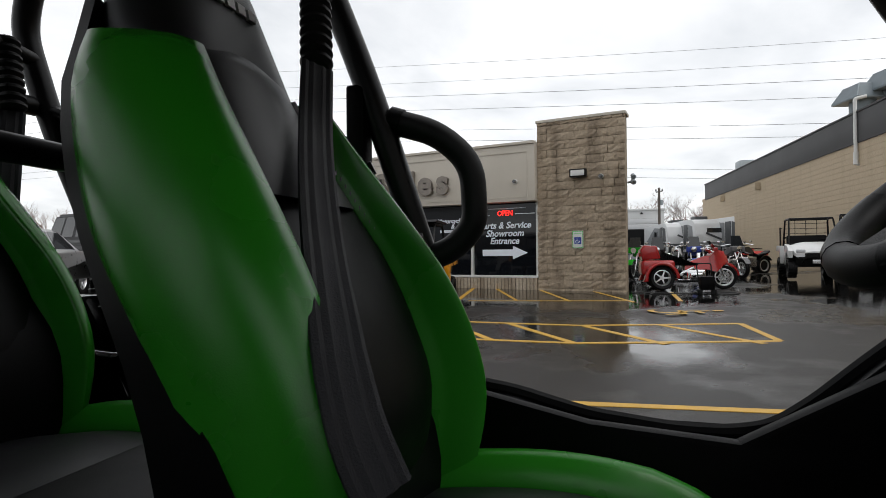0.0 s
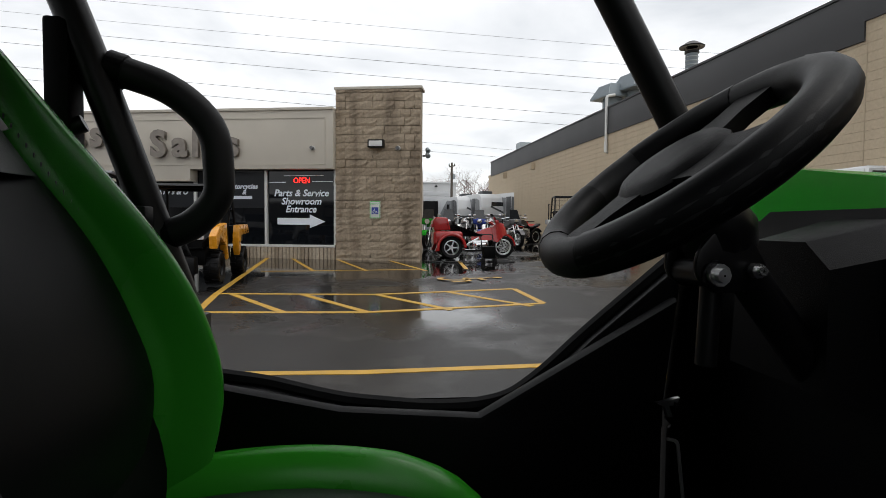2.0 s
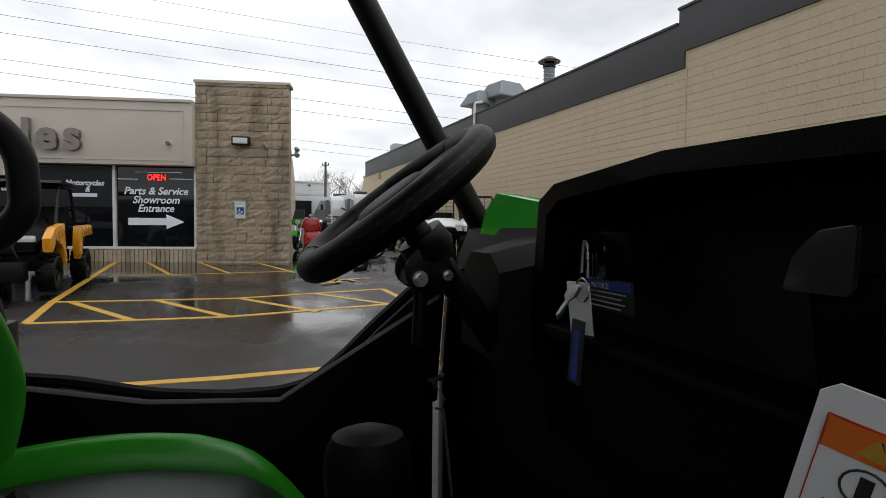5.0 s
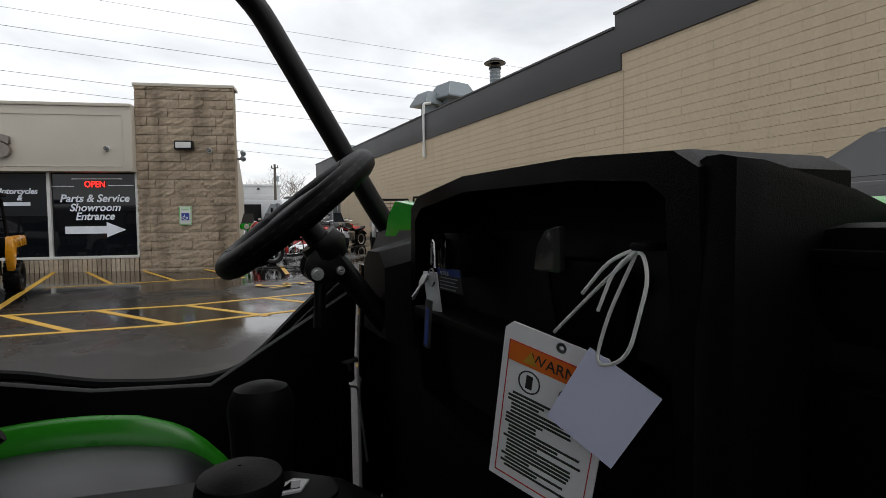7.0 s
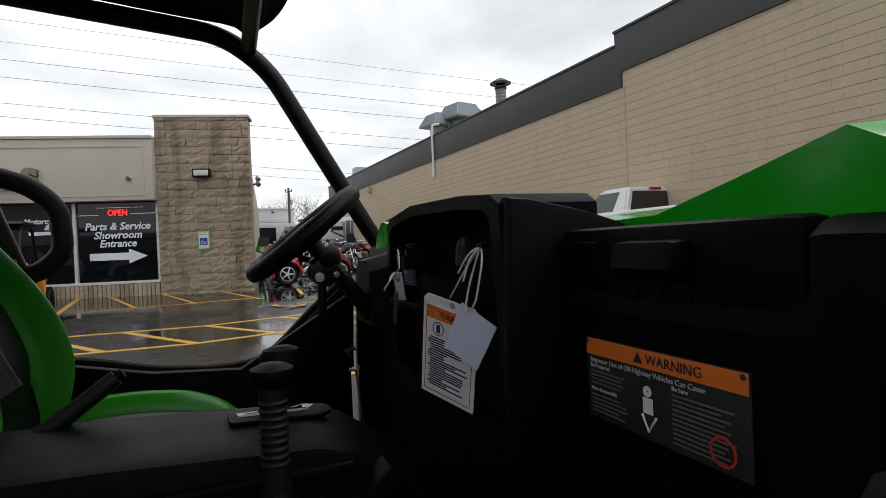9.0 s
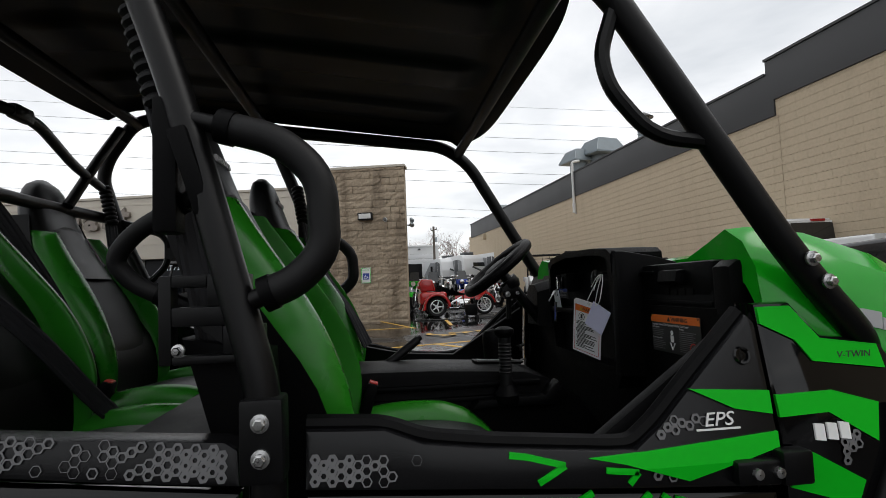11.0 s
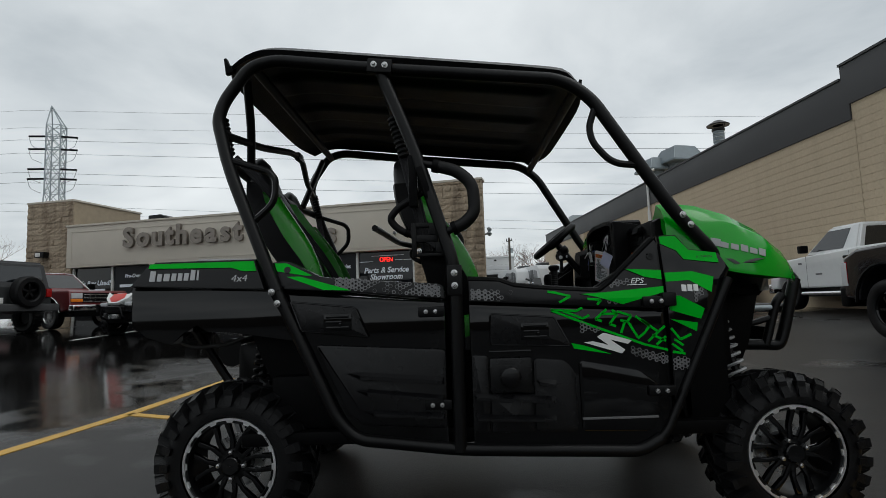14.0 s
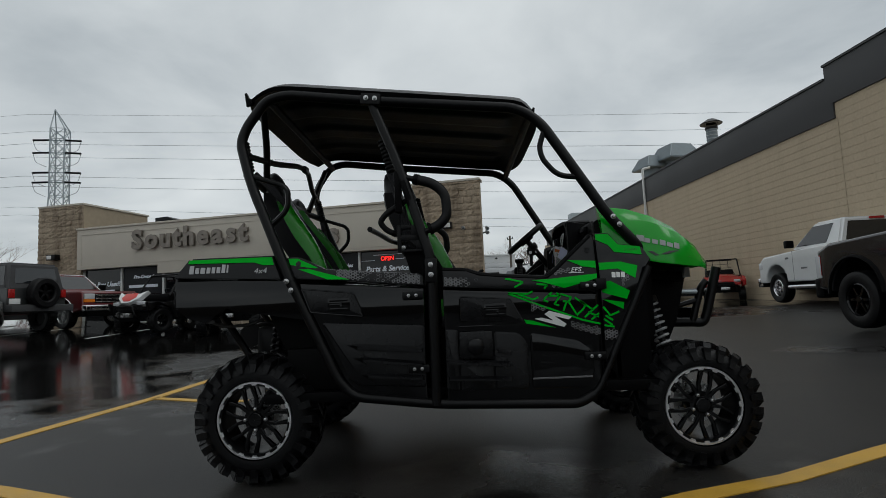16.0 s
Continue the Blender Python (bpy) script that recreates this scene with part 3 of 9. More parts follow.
M_let = material("vinyl_lettering_and_glints", (0.80, 0.83, 0.90), 0.5, vary=0.08)
lettering("Parts & Service", -3.09, 1.83, 0.24, M_let, wide=0.98)
lettering("Showroom", -3.09, 1.62, 0.24, M_let, wide=0.98)
lettering("Entrance", -3.10, 1.42, 0.24, M_let, wide=0.95)
part("arrow", prism([(-3.72, 1.20), (-2.86, 1.20), (-2.86, 1.29), (-2.45, 1.11), (-2.86, 0.94), (-2.86, 1.03), (-3.72, 1.03)], 0.095, 0.1, "y"), M_let, shop, "pale blue-white arrow")
lettering("Motorcycles", -4.68, 2.0, 0.17, M_let)
lettering("&", -4.62, 1.85, 0.16, M_let)
part("print_bar", box(-5.0, -4.4, 0.097, 0.1, 1.68, 1.76), M_let, shop)
lettering("ATV's & U", -6.6, 1.86, 0.2, M_let)
lettering("We Buy Used!", -13.9, 1.86, 0.24, M_let)
part("print_bar", box(-14.3, -13.4, 0.097, 0.1, 1.52, 1.66), M_let, shop)
part("print_bar", box(-14.2, -13.5, 0.097, 0.1, 1.26, 1.40), M_let, shop)
lettering("Pre-Owned", -12.2, 2.06, 0.17, M_let)
part("print_bar", box(-12.8, -11.6, 0.097, 0.1, 1.68, 1.78), M_let, shop)
# white bars on the glass paint in the reflections of strip lights
for x0, x1, z in ((-3.55, -2.5, 2.27), (-3.95, -3.5, 2.1), (-2.8, -2.25, 2.12)):
    part("ceiling_light_strip", box(x0, x1, 0.097, 0.1, z, z + 0.018), M_let, shop, "painted reflection of a strip light")
open_sign = placed(solid("open_sign", turned(text_mesh("OPEN", 0.2, 0.006), pose(-3.07, 0.09, 2.15) @ Matrix.Diagonal((0.85, 1, 1, 1))), glowing("red_neon", (1.0, 0.02, 0.015), 3.0), "lit red OPEN sign behind the shop window", "neon sign", smooth=0))


def sign_letters():
    """Raised metal letters along the fascia, one object each."""
    for words, x0, x1, size, z in (("Southeast", -12.40, -7.75, 0.86, 3.30), ("Sales", -7.0, -4.45, 0.86, 3.02)):
        n = len(words)
        widths = {"S": 1.1, "t": 0.7, "l": 0.55, "h": 1.0, "u": 1.0, "o": 1.05, "e": 1.0, "a": 1.0, "s": 0.95}
        total = sum(widths[c] for c in words)
        x = x0
        for c in words:
            w = (x1 - x0) * widths[c] / total
            bm = text_mesh(c, size * 1.06, 0.05, bold=0.036)
            bmesh.ops.transform(bm, matrix=pose(x + w / 2, -0.30, z), verts=bm.verts)
            placed(solid("sign_letter", bm, M_letter, "raised letter of weathered brushed metal on a cream fascia", "sign letter", "letters of the shop sign", smooth=0))
            x += w


sign_letters()

# fittings on the tower and fascia
wall_lamp = placed(thing("wall_lamp", "grey box wall lamp with a pale lens on stone", "wall lamp", at=(-1.08, -0.06, 2.93)))
part("housing", box(-0.2, 0.2, -0.16, 0.02, 0, 0.2, 0.015), M_darkmetal, wall_lamp)
part("lens", box(-0.165, 0.165, -0.175, -0.155, 0.03, 0.165, 0.008), M_winframe, wall_lamp, "frosted lens")
for x, y, z in ((-0.55, -0.05, 2.93), (-2.66, -0.24, 2.92)):
    cam_box = placed(thing("security_camera", "small pale security camera on the wall", "camera", at=(x, y, z)))
    part("base", lathe([(0.001, 0.02), (0.06, 0.02), (0.06, -0.02), (0.001, -0.02)], 16), M_winframe, cam_box)
    part("barrel", lathe([(0.001, -0.02), (0.045, -0.02), (0.045, -0.1), (0.03, -0.11), (0.001, -0.1)], 14), M_grey, cam_box)
flood = placed(thing("flood_lamp", "twin flood lamp on the tower's side", "flood lamp", at=(0.0, 0.35, 2.78)))
part("bracket", tube([(0, 0, 0), (0.12, 0, 0.02), (0.12, 0, 0.14)], 0.025, 8, 0.02), M_grey, flood)
for z in (0.0, 0.16):
    part("lamp_head", turned(lathe([(0.02, 0.09), (0.05, 0.05), (0.065, -0.05), (0.058, -0.062), (0.001, -0.06)], 14), pose(0.13, -0.02, 0.02 + 0.8 * z, 35, 0, 25)), M_galv, flood)
wall_plate = placed(thing("parking_sign", "blue and white wheelchair parking sign on stone", "sign", at=(-1.12, -0.075, 1.2)))
part("plate", box(-0.135, 0.135, 0.0, 0.012, 0, 0.43, 0.004), M_winframe, wall_plate, "white metal plate")
for x0, x1, z0, z1 in ((-0.128, 0.128, 0.41, 0.422), (-0.128, 0.128, 0.008, 0.02), (-0.128, -0.116, 0.02, 0.41), (0.116, 0.128, 0.02, 0.41)):
    part("green_border", box(x0, x1, -0.003, 0.001, z0, z1), M_green_print, wall_plate, "green border")
part("blue_field", box(-0.085, 0.085, -0.004, 0.001, 0.105, 0.275), M_bluep, wall_plate)
bm = text_mesh("RESERVED", 0.042, 0.001)
part("print", turned(bm, pose(0, -0.004, 0.36)), M_green_print, wall_plate, smooth=0)
bm = bmesh.new()
add_tube(bm, [(-0.02, 0, 0.29), (-0.02, 0, 0.21), (0.05, 0, 0.205), (0.07, 0, 0.15)], 0.009, 6, 0.0)
add_tube(bm, [(0.055 * math.cos(a) - 0.015, 0, 0.185 + 0.05 * math.sin(a)) for a in (math.radians(d) for d in range(110, 371, 26))], 0.008, 6, 0.0)
part("symbol", turned(bm, pose(0, -0.005, 0.03) @ Matrix.Diagonal((0.8, 0.3, 0.72, 1))), M_white, wall_plate)
lt_lamp = placed(thing("wall_lamp", "grey box wall lamp on the far stone tower", "wall lamp", at=(-15.9, -0.06, 2.85)))
part("housing", box(-0.2, 0.2, -0.2, 0.02, 0, 0.2, 0.02), M_darkmetal, lt_lamp)
part("lens", box(-0.15, 0.05, -0.215, -0.19, 0.03, 0.165, 0.008), M_winframe, lt_lamp)
rv = placed(thing("roof_vent", "grey roof unit behind the parapet", "roof vent", at=(-11.4, 3.0, 3.6)))
part("housing", box(-0.7, 0.7, -0.5, 0.5, 0, 0.72, 0.03), M_galv, rv)

# ---- the big tan block building ----
# its face is the plane x = 0 of its own axes, y runs along it from the step in the parapet
TAN = pose(9.8, 10.8, 0, 0, 0, 3.8)
LENGTH = 32.0
tan = thing("wall_right", "long tan painted block wall with a charcoal parapet", "building", kind="structure", at=(9.8, 10.8, 0), turn=3.8)
part("core", box(0.03, 16, -28, LENGTH, -0.2, 5.9), M_tanjoint, tan)
part("parapet", prism([(-28, 5.51), (-0.2, 5.51), (-0.2, 5.11), (LENGTH + 0.05, 5.11), (LENGTH + 0.05, 6.19), (0.0, 6.19), (0.0, 6.54), (-28, 6.54)], -0.04, 0.25, "x", 0.015), M_band, tan, "charcoal metal parapet")
bm = bmesh.new()
add_box(bm, -0.07, 0.28, -28, 0.02, 6.54, 6.60)
add_box(bm, -0.07, 0.28, 0.02, LENGTH + 0.07, 6.19, 6.25)
part("coping", bm, M_band, tan)
part("control_joint", box(-0.002, 0.02, -0.265, -0.25, 0, 5.11), M_tanjoint, tan, "narrow sealed joint")


def on_tan(ob):
    ob.matrix_world = TAN @ ob.matrix_world
    return ob


chim = thing("flue", "round metal flue with a conical cap on the roof", "flue", at=(10.54, 18.65, 5.88))
part("pipe", lathe([(0.21, 0), (0.21, 1.5)], 18, axis="z"), M_duct, chim)
for k in range(9):
    z = 0.2 + 0.14 * k
    part("band", lathe([(0.211, z), (0.226, z + 0.02), (0.211, z + 0.04)], 18, axis="z"), M_galv, chim)
part("collar", lathe([(0.215, 1.46), (0.245, 1.48), (0.245, 1.54), (0.215, 1.56)], 18, axis="z"), M_darkmetal, chim)
for k in range(4):
    a = math.pi / 2 * k + 0.5
    part("cap_leg", tube([(0.22 * math.cos(a), 0.22 * math.sin(a), 1.5), (0.30 * math.cos(a), 0.30 * math.sin(a), 1.72)], 0.012, 5, 0), M_darkmetal, chim)
part("cap", lathe([(0.2, 1.70), (0.42, 1.68), (0.43, 1.71), (0.16, 1.88), (0.001, 1.93)], 18, axis="z"), M_darkmetal, chim, "dark conical cap")
for (x, y, s) in ((13.05, 28.5, 1.08), (11.9, 29.1, 0.87)):
    fan = thing("roof_fan", "dull galvanised roof fan under a square sloping hood", "roof fan", at=(x, y, 6.95), turn=14, group="roof fans")
    part("curb", lathe([(0.60 * s, 0), (0.60 * s, 1.5 * s)], 20, axis="z"), M_duct, fan, "round curb")
    hood_rows = ((0.93, 1.38), (0.97, 1.38), (0.97, 1.46), (0.58, 2.22), (0.26, 2.34))
    part("hood", loft([[(s * q * cx, s * q * cy, s * z) for cx, cy in ((-1, -1), (1, -1), (1, 1), (-1, 1))] for q, z in hood_rows]), M_duct, fan, "square sloping hood", 20)
    for cx, cy in ((-1, -1), (1, -1), (1, 1), (-1, 1)):
        part("hood_seam", tube([(s * 0.97 * cx, s * 0.97 * cy, s * 1.46), (s * 0.58 * cx, s * 0.58 * cy, s * 2.22)], 0.022, 5, 0), M_galv, fan)
stack = thing("vent_pipe", "white vent pipe standing on the wall's edge", "vent pipe", at=(9.0, 22.4, 0))
part("pipe", tube([(0.3, 0, 4.36), (-0.05, 0, 4.36), (-0.05, 0, 6.7), (0.3, 0, 6.76)], 0.06, 10, 0.1), M_winframe, stack)
part("elbow", lathe([(0.08, 4.36), (0.08, 4.8)], 12, (-0.05, 0, 0), "z"), M_winframe, stack)
for y in (21.3, 27.6):
    hood = on_tan(thing("wall_hood", "small tan wall vent hood", "vent hood", at=(0, y, 4.75), group="wall hoods"))
    part("hood", box(-0.25, 0.02, -0.12, 0.12, -0.16, 0.26, 0.03), M_tan, hood)
unit = on_tan(thing("roof_unit", "small grey roof unit", "roof unit", at=(0.9, 26.5, 5.85)))
part("housing", box(-0.4, 0.4, -0.5, 0.5, 0, 1.1, 0.05), M_galv, unit)

# ---- the green and black four-seat side-by-side ----
utv = thing("side_by_side", "green and black four-seat off-road side-by-side, parked, with an open cab", "off-road vehicle")
MIRROR = Matrix.Diagonal((1, -1, 1, 1))
# the body, drawn about its own origin, stands on the lot
BODY = pose(-0.03, 0, 0.055) @ Matrix.Diagonal((0.985, 1.05, 1.01, 1))
utv.matrix_world = BODY


def mirrored(bm):
    turned(bm, MIRROR)
    bmesh.ops.reverse_faces(bm, faces=bm.faces)
    return bm


def both(name, make, mat, parent, label="", smooth=40):
    """A part on the right side and its mirror on the left."""
    return part(name, make(), mat, parent, label, smooth), part(name, mirrored(make()), mat, parent, label, smooth)


def yc(z):
    """How far out the cage stands at a height: it leans in towards the roof."""
    return -0.745 if z < 0.95 else -0.745 + (z - 0.95) * 0.09


def cage_pts(pts):
    return [(x, yc(z), z) for x, z in pts]


# roll cage
both("cage_rail", lambda: tube([(0.86, -0.62, 0.94), (0.805, -0.695, 1.025), (0.672, -0.70, 1.172), (0.374, -0.672, 1.657), (0.262, -0.665, 1.735), (-0.46, -0.663, 1.808), (-0.90, -0.663, 1.863), (-1.0, -0.665, 1.838), (-1.10, -0.672, 1.70), (-1.125, -0.68, 1.62), (-1.07, -0.70, 1.42), (-0.866, -0.745, 0.935)], 0.0245, 14, 0.09), M_tube, utv, "black tubular roll cage rail")
both("guard_front", lambda: tube(cage_pts([(0.50, 0.345), (0.560, 0.395), (0.825, 0.93)]), 0.0155, 10, 0.05), M_tube, utv, "thinner black front upright of the guard")
both("side_guard", lambda: tube(cage_pts([(-0.88, 0.965), (-0.645, 0.472), (-0.575, 0.400), (-0.19, 0.354), (0.46, 0.332), (0.535, 0.372)]), 0.0225, 12, 0.08), M_tube, utv, "black tubular side guard")
both("middle_pillar", lambda: tube([(-0.465, -0.662, 1.80), (-0.335, -0.70, 1.47), (-0.20, -0.757, 1.03), (-0.19, -0.757, 0.94), (-0.195, -0.752, 0.35)], 0.0245, 12, 0.12), M_tube, utv, "black tubular middle pillar")
both("pillar_foot", lambda: box(-0.224, -0.166, -0.788, -0.735, 0.90, 1.010, 0.007), M_tube, utv, "black steel pillar foot plate")
both("rail_plate", lambda: turned(box(-0.05, 0.05, -0.012, 0.012, -0.028, 0.028, 0.006), pose(-0.465, -0.688, 1.808, 0, 6, 0)), M_tube, utv)
part("roof_crossbar", tube([(0.325, -0.665, 1.70), (0.325, 0.665, 1.70)], 0.02, 10, 0), M_tube, utv)
part("roof_crossbar", tube([(-0.465, -0.66, 1.79), (-0.465, 0.66, 1.79)], 0.02, 10, 0), M_tube, utv)
part("roof_crossbar", tube([(-0.98, -0.66, 1.83), (-0.98, 0.66, 1.83)], 0.02, 10, 0), M_tube, utv)
both("rear_brace", lambda: tube([(-1.10, -0.682, 1.56), (-1.06, -0.36, 1.60), (-1.01, -0.10, 1.652), (-1.0, 0.0, 1.655)], 0.016, 10, 0.07), M_tube, utv, "black rear cage brace")
both("rear_stay", lambda: tube([(-1.03, -0.62, 1.80), (-1.06, -0.50, 1.64), (-1.10, -0.40, 1.47)], 0.018, 10, 0.05), M_tube, utv)
part("brace_plate", box(-1.015, -0.985, -0.04, 0.04, 1.635, 1.675, 0.01), M_tube, utv)
part("shoulder_bar", tube([(-1.09, -0.69, 1.46), (-1.13, -0.3, 1.46), (-1.13, 0.3, 1.46), (-1.09, 0.69, 1.46)], 0.02, 10, 0.08), M_tube, utv)
part("shoulder_bar", tube([(-0.60, -0.02, 1.265), (-0.58, 0.2, 1.265), (-0.53, 0.60, 1.25), (-0.31, 0.70, 1.22)], 0.017, 10, 0.1), M_tube, utv)
part("hand_hold", tube([(0.39, -0.675, 1.612), (0.36, -0.677, 1.53), (0.372, -0.68, 1.47), (0.44, -0.685, 1.385), (0.545, -0.69, 1.372)], 0.0135, 9, 0.05), M_tube, utv, "black front hand hold")
both("hand_hold", lambda: tube([(-1.075, -0.695, 1.455), (-0.91, -0.70, 1.40), (-0.885, -0.70, 1.37), (-0.885, -0.705, 1.28), (-0.96, -0.715, 1.21)], 0.0135, 9, 0.05), M_tube, utv, "black rear hand hold")


def grab_bar(name, pts, r, rf):
    """A hand bar on the pillar with a thick foam sleeve and a collar at each end."""
    def bar():
        return tube(pts, r, 10, 0.06)
    def sleeve():
        a, b = Vector(pts[0]), Vector(pts[1])
        c, d = Vector(pts[-1]), Vector(pts[-2])
        bm = tube([a.lerp(b, 0.32), *pts[1:-1], c.lerp(d, 0.5)], rf, 14, 0.065)
        return bm
    def collar(i):
        a, b = (Vector(pts[0]), Vector(pts[1])) if i == 0 else (Vector(pts[-1]), Vector(pts[-2]))
        k = 0.32 if i == 0 else 0.5
        return tube([a.lerp(b, k - 0.02), a.lerp(b, k + 0.16)], rf * 1.1, 12, 0)
    for side in (0, 1):
        fix = (lambda bm: mirrored(bm)) if side else (lambda bm: bm)
        g = part(name, fix(bar()), M_tube, utv, "black pillar grab bar with a foam sleeve")
        g.matrix_basis = pose(-0.03, 0, -0.012) if side else Matrix()
        part("foam_sleeve", fix(sleeve()), M_foam, g)
        part("clamp", fix(collar(0)), M_plastic, g)
        part("clamp", fix(collar(1)), M_plastic, g)


grab_bar("grab_bar", [(-0.30, -0.715, 1.405), (-0.172, -0.735, 1.368), (-0.112, -0.742, 1.312), (-0.108, -0.748, 1.205), (-0.15, -0.75, 1.163), (-0.24, -0.745, 1.128)], 0.014, 0.0235)
grab_bar("rear_grab_bar", [(-0.285, -0.70, 1.308), (-0.41, -0.665, 1.245), (-0.445, -0.655, 1.205), (-0.415, -0.645, 1.168), (-0.325, -0.63, 1.125)], 0.0125, 0.0145)


def bracket():
    """A flat plate with three real cut-outs."""
    bm = bmesh.new()
    for x0, x1, z0, z1 in ((-0.335, -0.319, 1.05, 1.178), (-0.319, -0.275, 1.160, 1.178), (-0.275, -0.222, 1.132, 1.178), (-0.319, -0.245, 1.104, 1.132), (-0.256, -0.205, 1.062, 1.104), (-0.319, -0.205, 1.05, 1.062)):
        add_box(bm, -0.205 + 1.15 * (x0 + 0.205), -0.205 + 1.15 * (x1 + 0.205), -0.712, -0.684, z0, z1, 0.003)
    add_prism(bm, [(-0.298, 1.104), (-0.264, 1.104), (-0.264, 1.078)], -0.712, -0.686)
    return bm


for side in (-1, 1):
    fix = mirrored if side > 0 else (lambda bm: bm)
    plate = part("belt_bracket", fix(bracket()), M_tube, utv, "black belt bracket plate with cut-outs")
    part("retractor_cover", fix(prism([(-0.339, 1.085), (-0.205, 1.062), (-0.198, 0.92), (-0.292, 0.92), (-0.323, 1.031)], -0.668, -0.60, "y", 0.008)), M_plastic, utv, "black belt retractor cover")
    part("belt_guide", fix(box(-0.36, -0.325, -0.72, -0.68, 1.24, 1.44, 0.006)), M_plastic, utv)
    part("guide_strap", fix(turned(box(-0.014, 0.014, -0.012, 0.012, -0.065, 0.065, 0.006), pose(-0.298, -0.735, 1.325, 0, -18, 0))), M_plastic, utv, "black strap clamp on the pillar")


def bolt(x, y, z, r=0.014, parent=None, side=-1, name="bolt"):
    """A zinc flange bolt with its hexagon head."""
    bm = bmesh.new()
    add_lathe(bm, [(0.001, 0), (r, 0), (r, side * 0.004), (r * 0.62, side * 0.005)], 14, (x, y, z))
    add_lathe(bm, [(r * 0.66, side * 0.004), (r * 0.66, side * 0.012), (r * 0.5, side * 0.014), (0.001, side * 0.0142)], 6, (x, y, z))
    return part(name, bm, M_steel, parent or utv, "bright zinc bolt")


for x, y, z in ((-0.195, -0.788, 0.980), (-0.195, -0.788, 0.935), (0.682, -0.727, 1.17), (0.709, -0.727, 1.132), (-0.877, -0.77, 0.935), (-0.856, -0.77, 0.893), (-0.487, -0.70, 1.812), (-0.443, -0.70, 1.807), (-0.325, -0.713, 1.071)):
    bolt(x, y, z, 0.0095 if z == 1.071 else 0.0125)
for x, y, z in ((0.682, 0.727, 1.17), (0.709, 0.727, 1.132), (-0.192, 0.772, 0.992)):
    bolt(x, y, z, side=1)


# roof: a moulded shell with ribs along it
def roof_z(x):
    return 1.748 + 0.113 * (0.25 - x)


def roof_shell():
    """A dished shell: rounded all round, with long stepped panels pressed into it."""
    bm = bmesh.new()
    nx, ny = 44, 60
    top, bot = [], []
    for i in range(nx + 1):
        rt, rb = [], []
        for j in range(ny + 1):
            v = 2 * j / ny - 1
            back = 1.155 - 0.07 * abs(v) ** 6
            front = 0.41 - 0.085 * abs(v) ** 5
            x = -back + (front + back) * i / nx
            u = 2 * i / nx - 1
            y = 0.668 * v * (1 - 0.035 * abs(u) ** 8)
            side = 0.055 * (max(0, abs(v) - 0.8) / 0.2) ** 2
            end = 0.125 * (max(0, -u - 0.55) / 0.45) ** 2.2 if u < 0 else 0.075 * (max(0, u - 0.84) / 0.16) ** 2
            drop = (side ** 3 + end ** 3) ** (1 / 3)
            fade = min(1, max(0, (0.86 - abs(u)) / 0.08)) * min(1, max(0, (0.88 - abs(v)) / 0.06))
            step = (0.5 + 0.5 * math.tanh(9 * math.sin(v * math.pi * 3.5))) * fade
            rt.append(bm.verts.new((x, y, roof_z(x) + 0.085 - drop + 0.006 * step)))
            rb.append(bm.verts.new((x, y * 0.985, roof_z(x) + 0.062 - drop * 0.92 - 0.02 * step)))
        top.append(rt)
        bot.append(rb)
    for i in range(nx):
        for j in range(ny):
            bm.faces.new((top[i][j], top[i + 1][j], top[i + 1][j + 1], top[i][j + 1]))
            bm.faces.new((bot[i][j], bot[i][j + 1], bot[i + 1][j + 1], bot[i + 1][j]))
    for i in range(nx):
        for j in (0, ny):
            bm.faces.new((top[i][j], top[i + 1][j], bot[i + 1][j], bot[i][j]))
    for j in range(ny):
        for i in (0, nx):
            bm.faces.new((top[i][j], top[i][j + 1], bot[i][j + 1], bot[i][j]))
    return bm


roof = part("roof", roof_shell(), M_roof, utv, "moulded black plastic roof", 50)
for x, z, s in ((0.335, roof_z(0.335) + 0.075, 1), (-1.13, roof_z(-1.13) + 0.06, -1)):
    part("roof_tab", turned(prism([(-0.02, -0.02), (0.02, -0.03), (0.03, 0.05), (0.018, 0.055), (0.0, 0.015), (-0.03, 0.012)], -0.012, 0.012, "y", 0.003), pose(x + (0.03 if s < 0 else 0.0), -0.62, z - 0.11) @ Matrix.Diagonal((s * 0.8, 1, 0.8, 1))), M_plastic, roof)


# ---- seats ----
def rows_at(z, table):
    zs = [r[0] for r in table]
    k = max(i for i in range(len(zs)) if zs[i] <= z + 1e-9)
    k = min(k, len(zs) - 2)
    t = (z - zs[k]) / (zs[k + 1] - zs[k])
    h = zs[k + 1] - zs[k]
    lo, hi = max(k - 1, 0), min(k + 2, len(zs) - 1)
    out = []
    for q in range(1, len(table[0])):
        a, b = table[k][q], table[k + 1][q]
        m0 = (b - table[lo][q]) / (zs[k + 1] - zs[lo]) * h
        m1 = (table[hi][q] - a) / (zs[hi] - zs[k]) * h
        out.append((2 * t ** 3 - 3 * t * t + 1) * a + (t ** 3 - 2 * t * t + t) * m0 + (3 * t * t - 2 * t ** 3) * b + (t ** 3 - t * t) * m1)
    return out


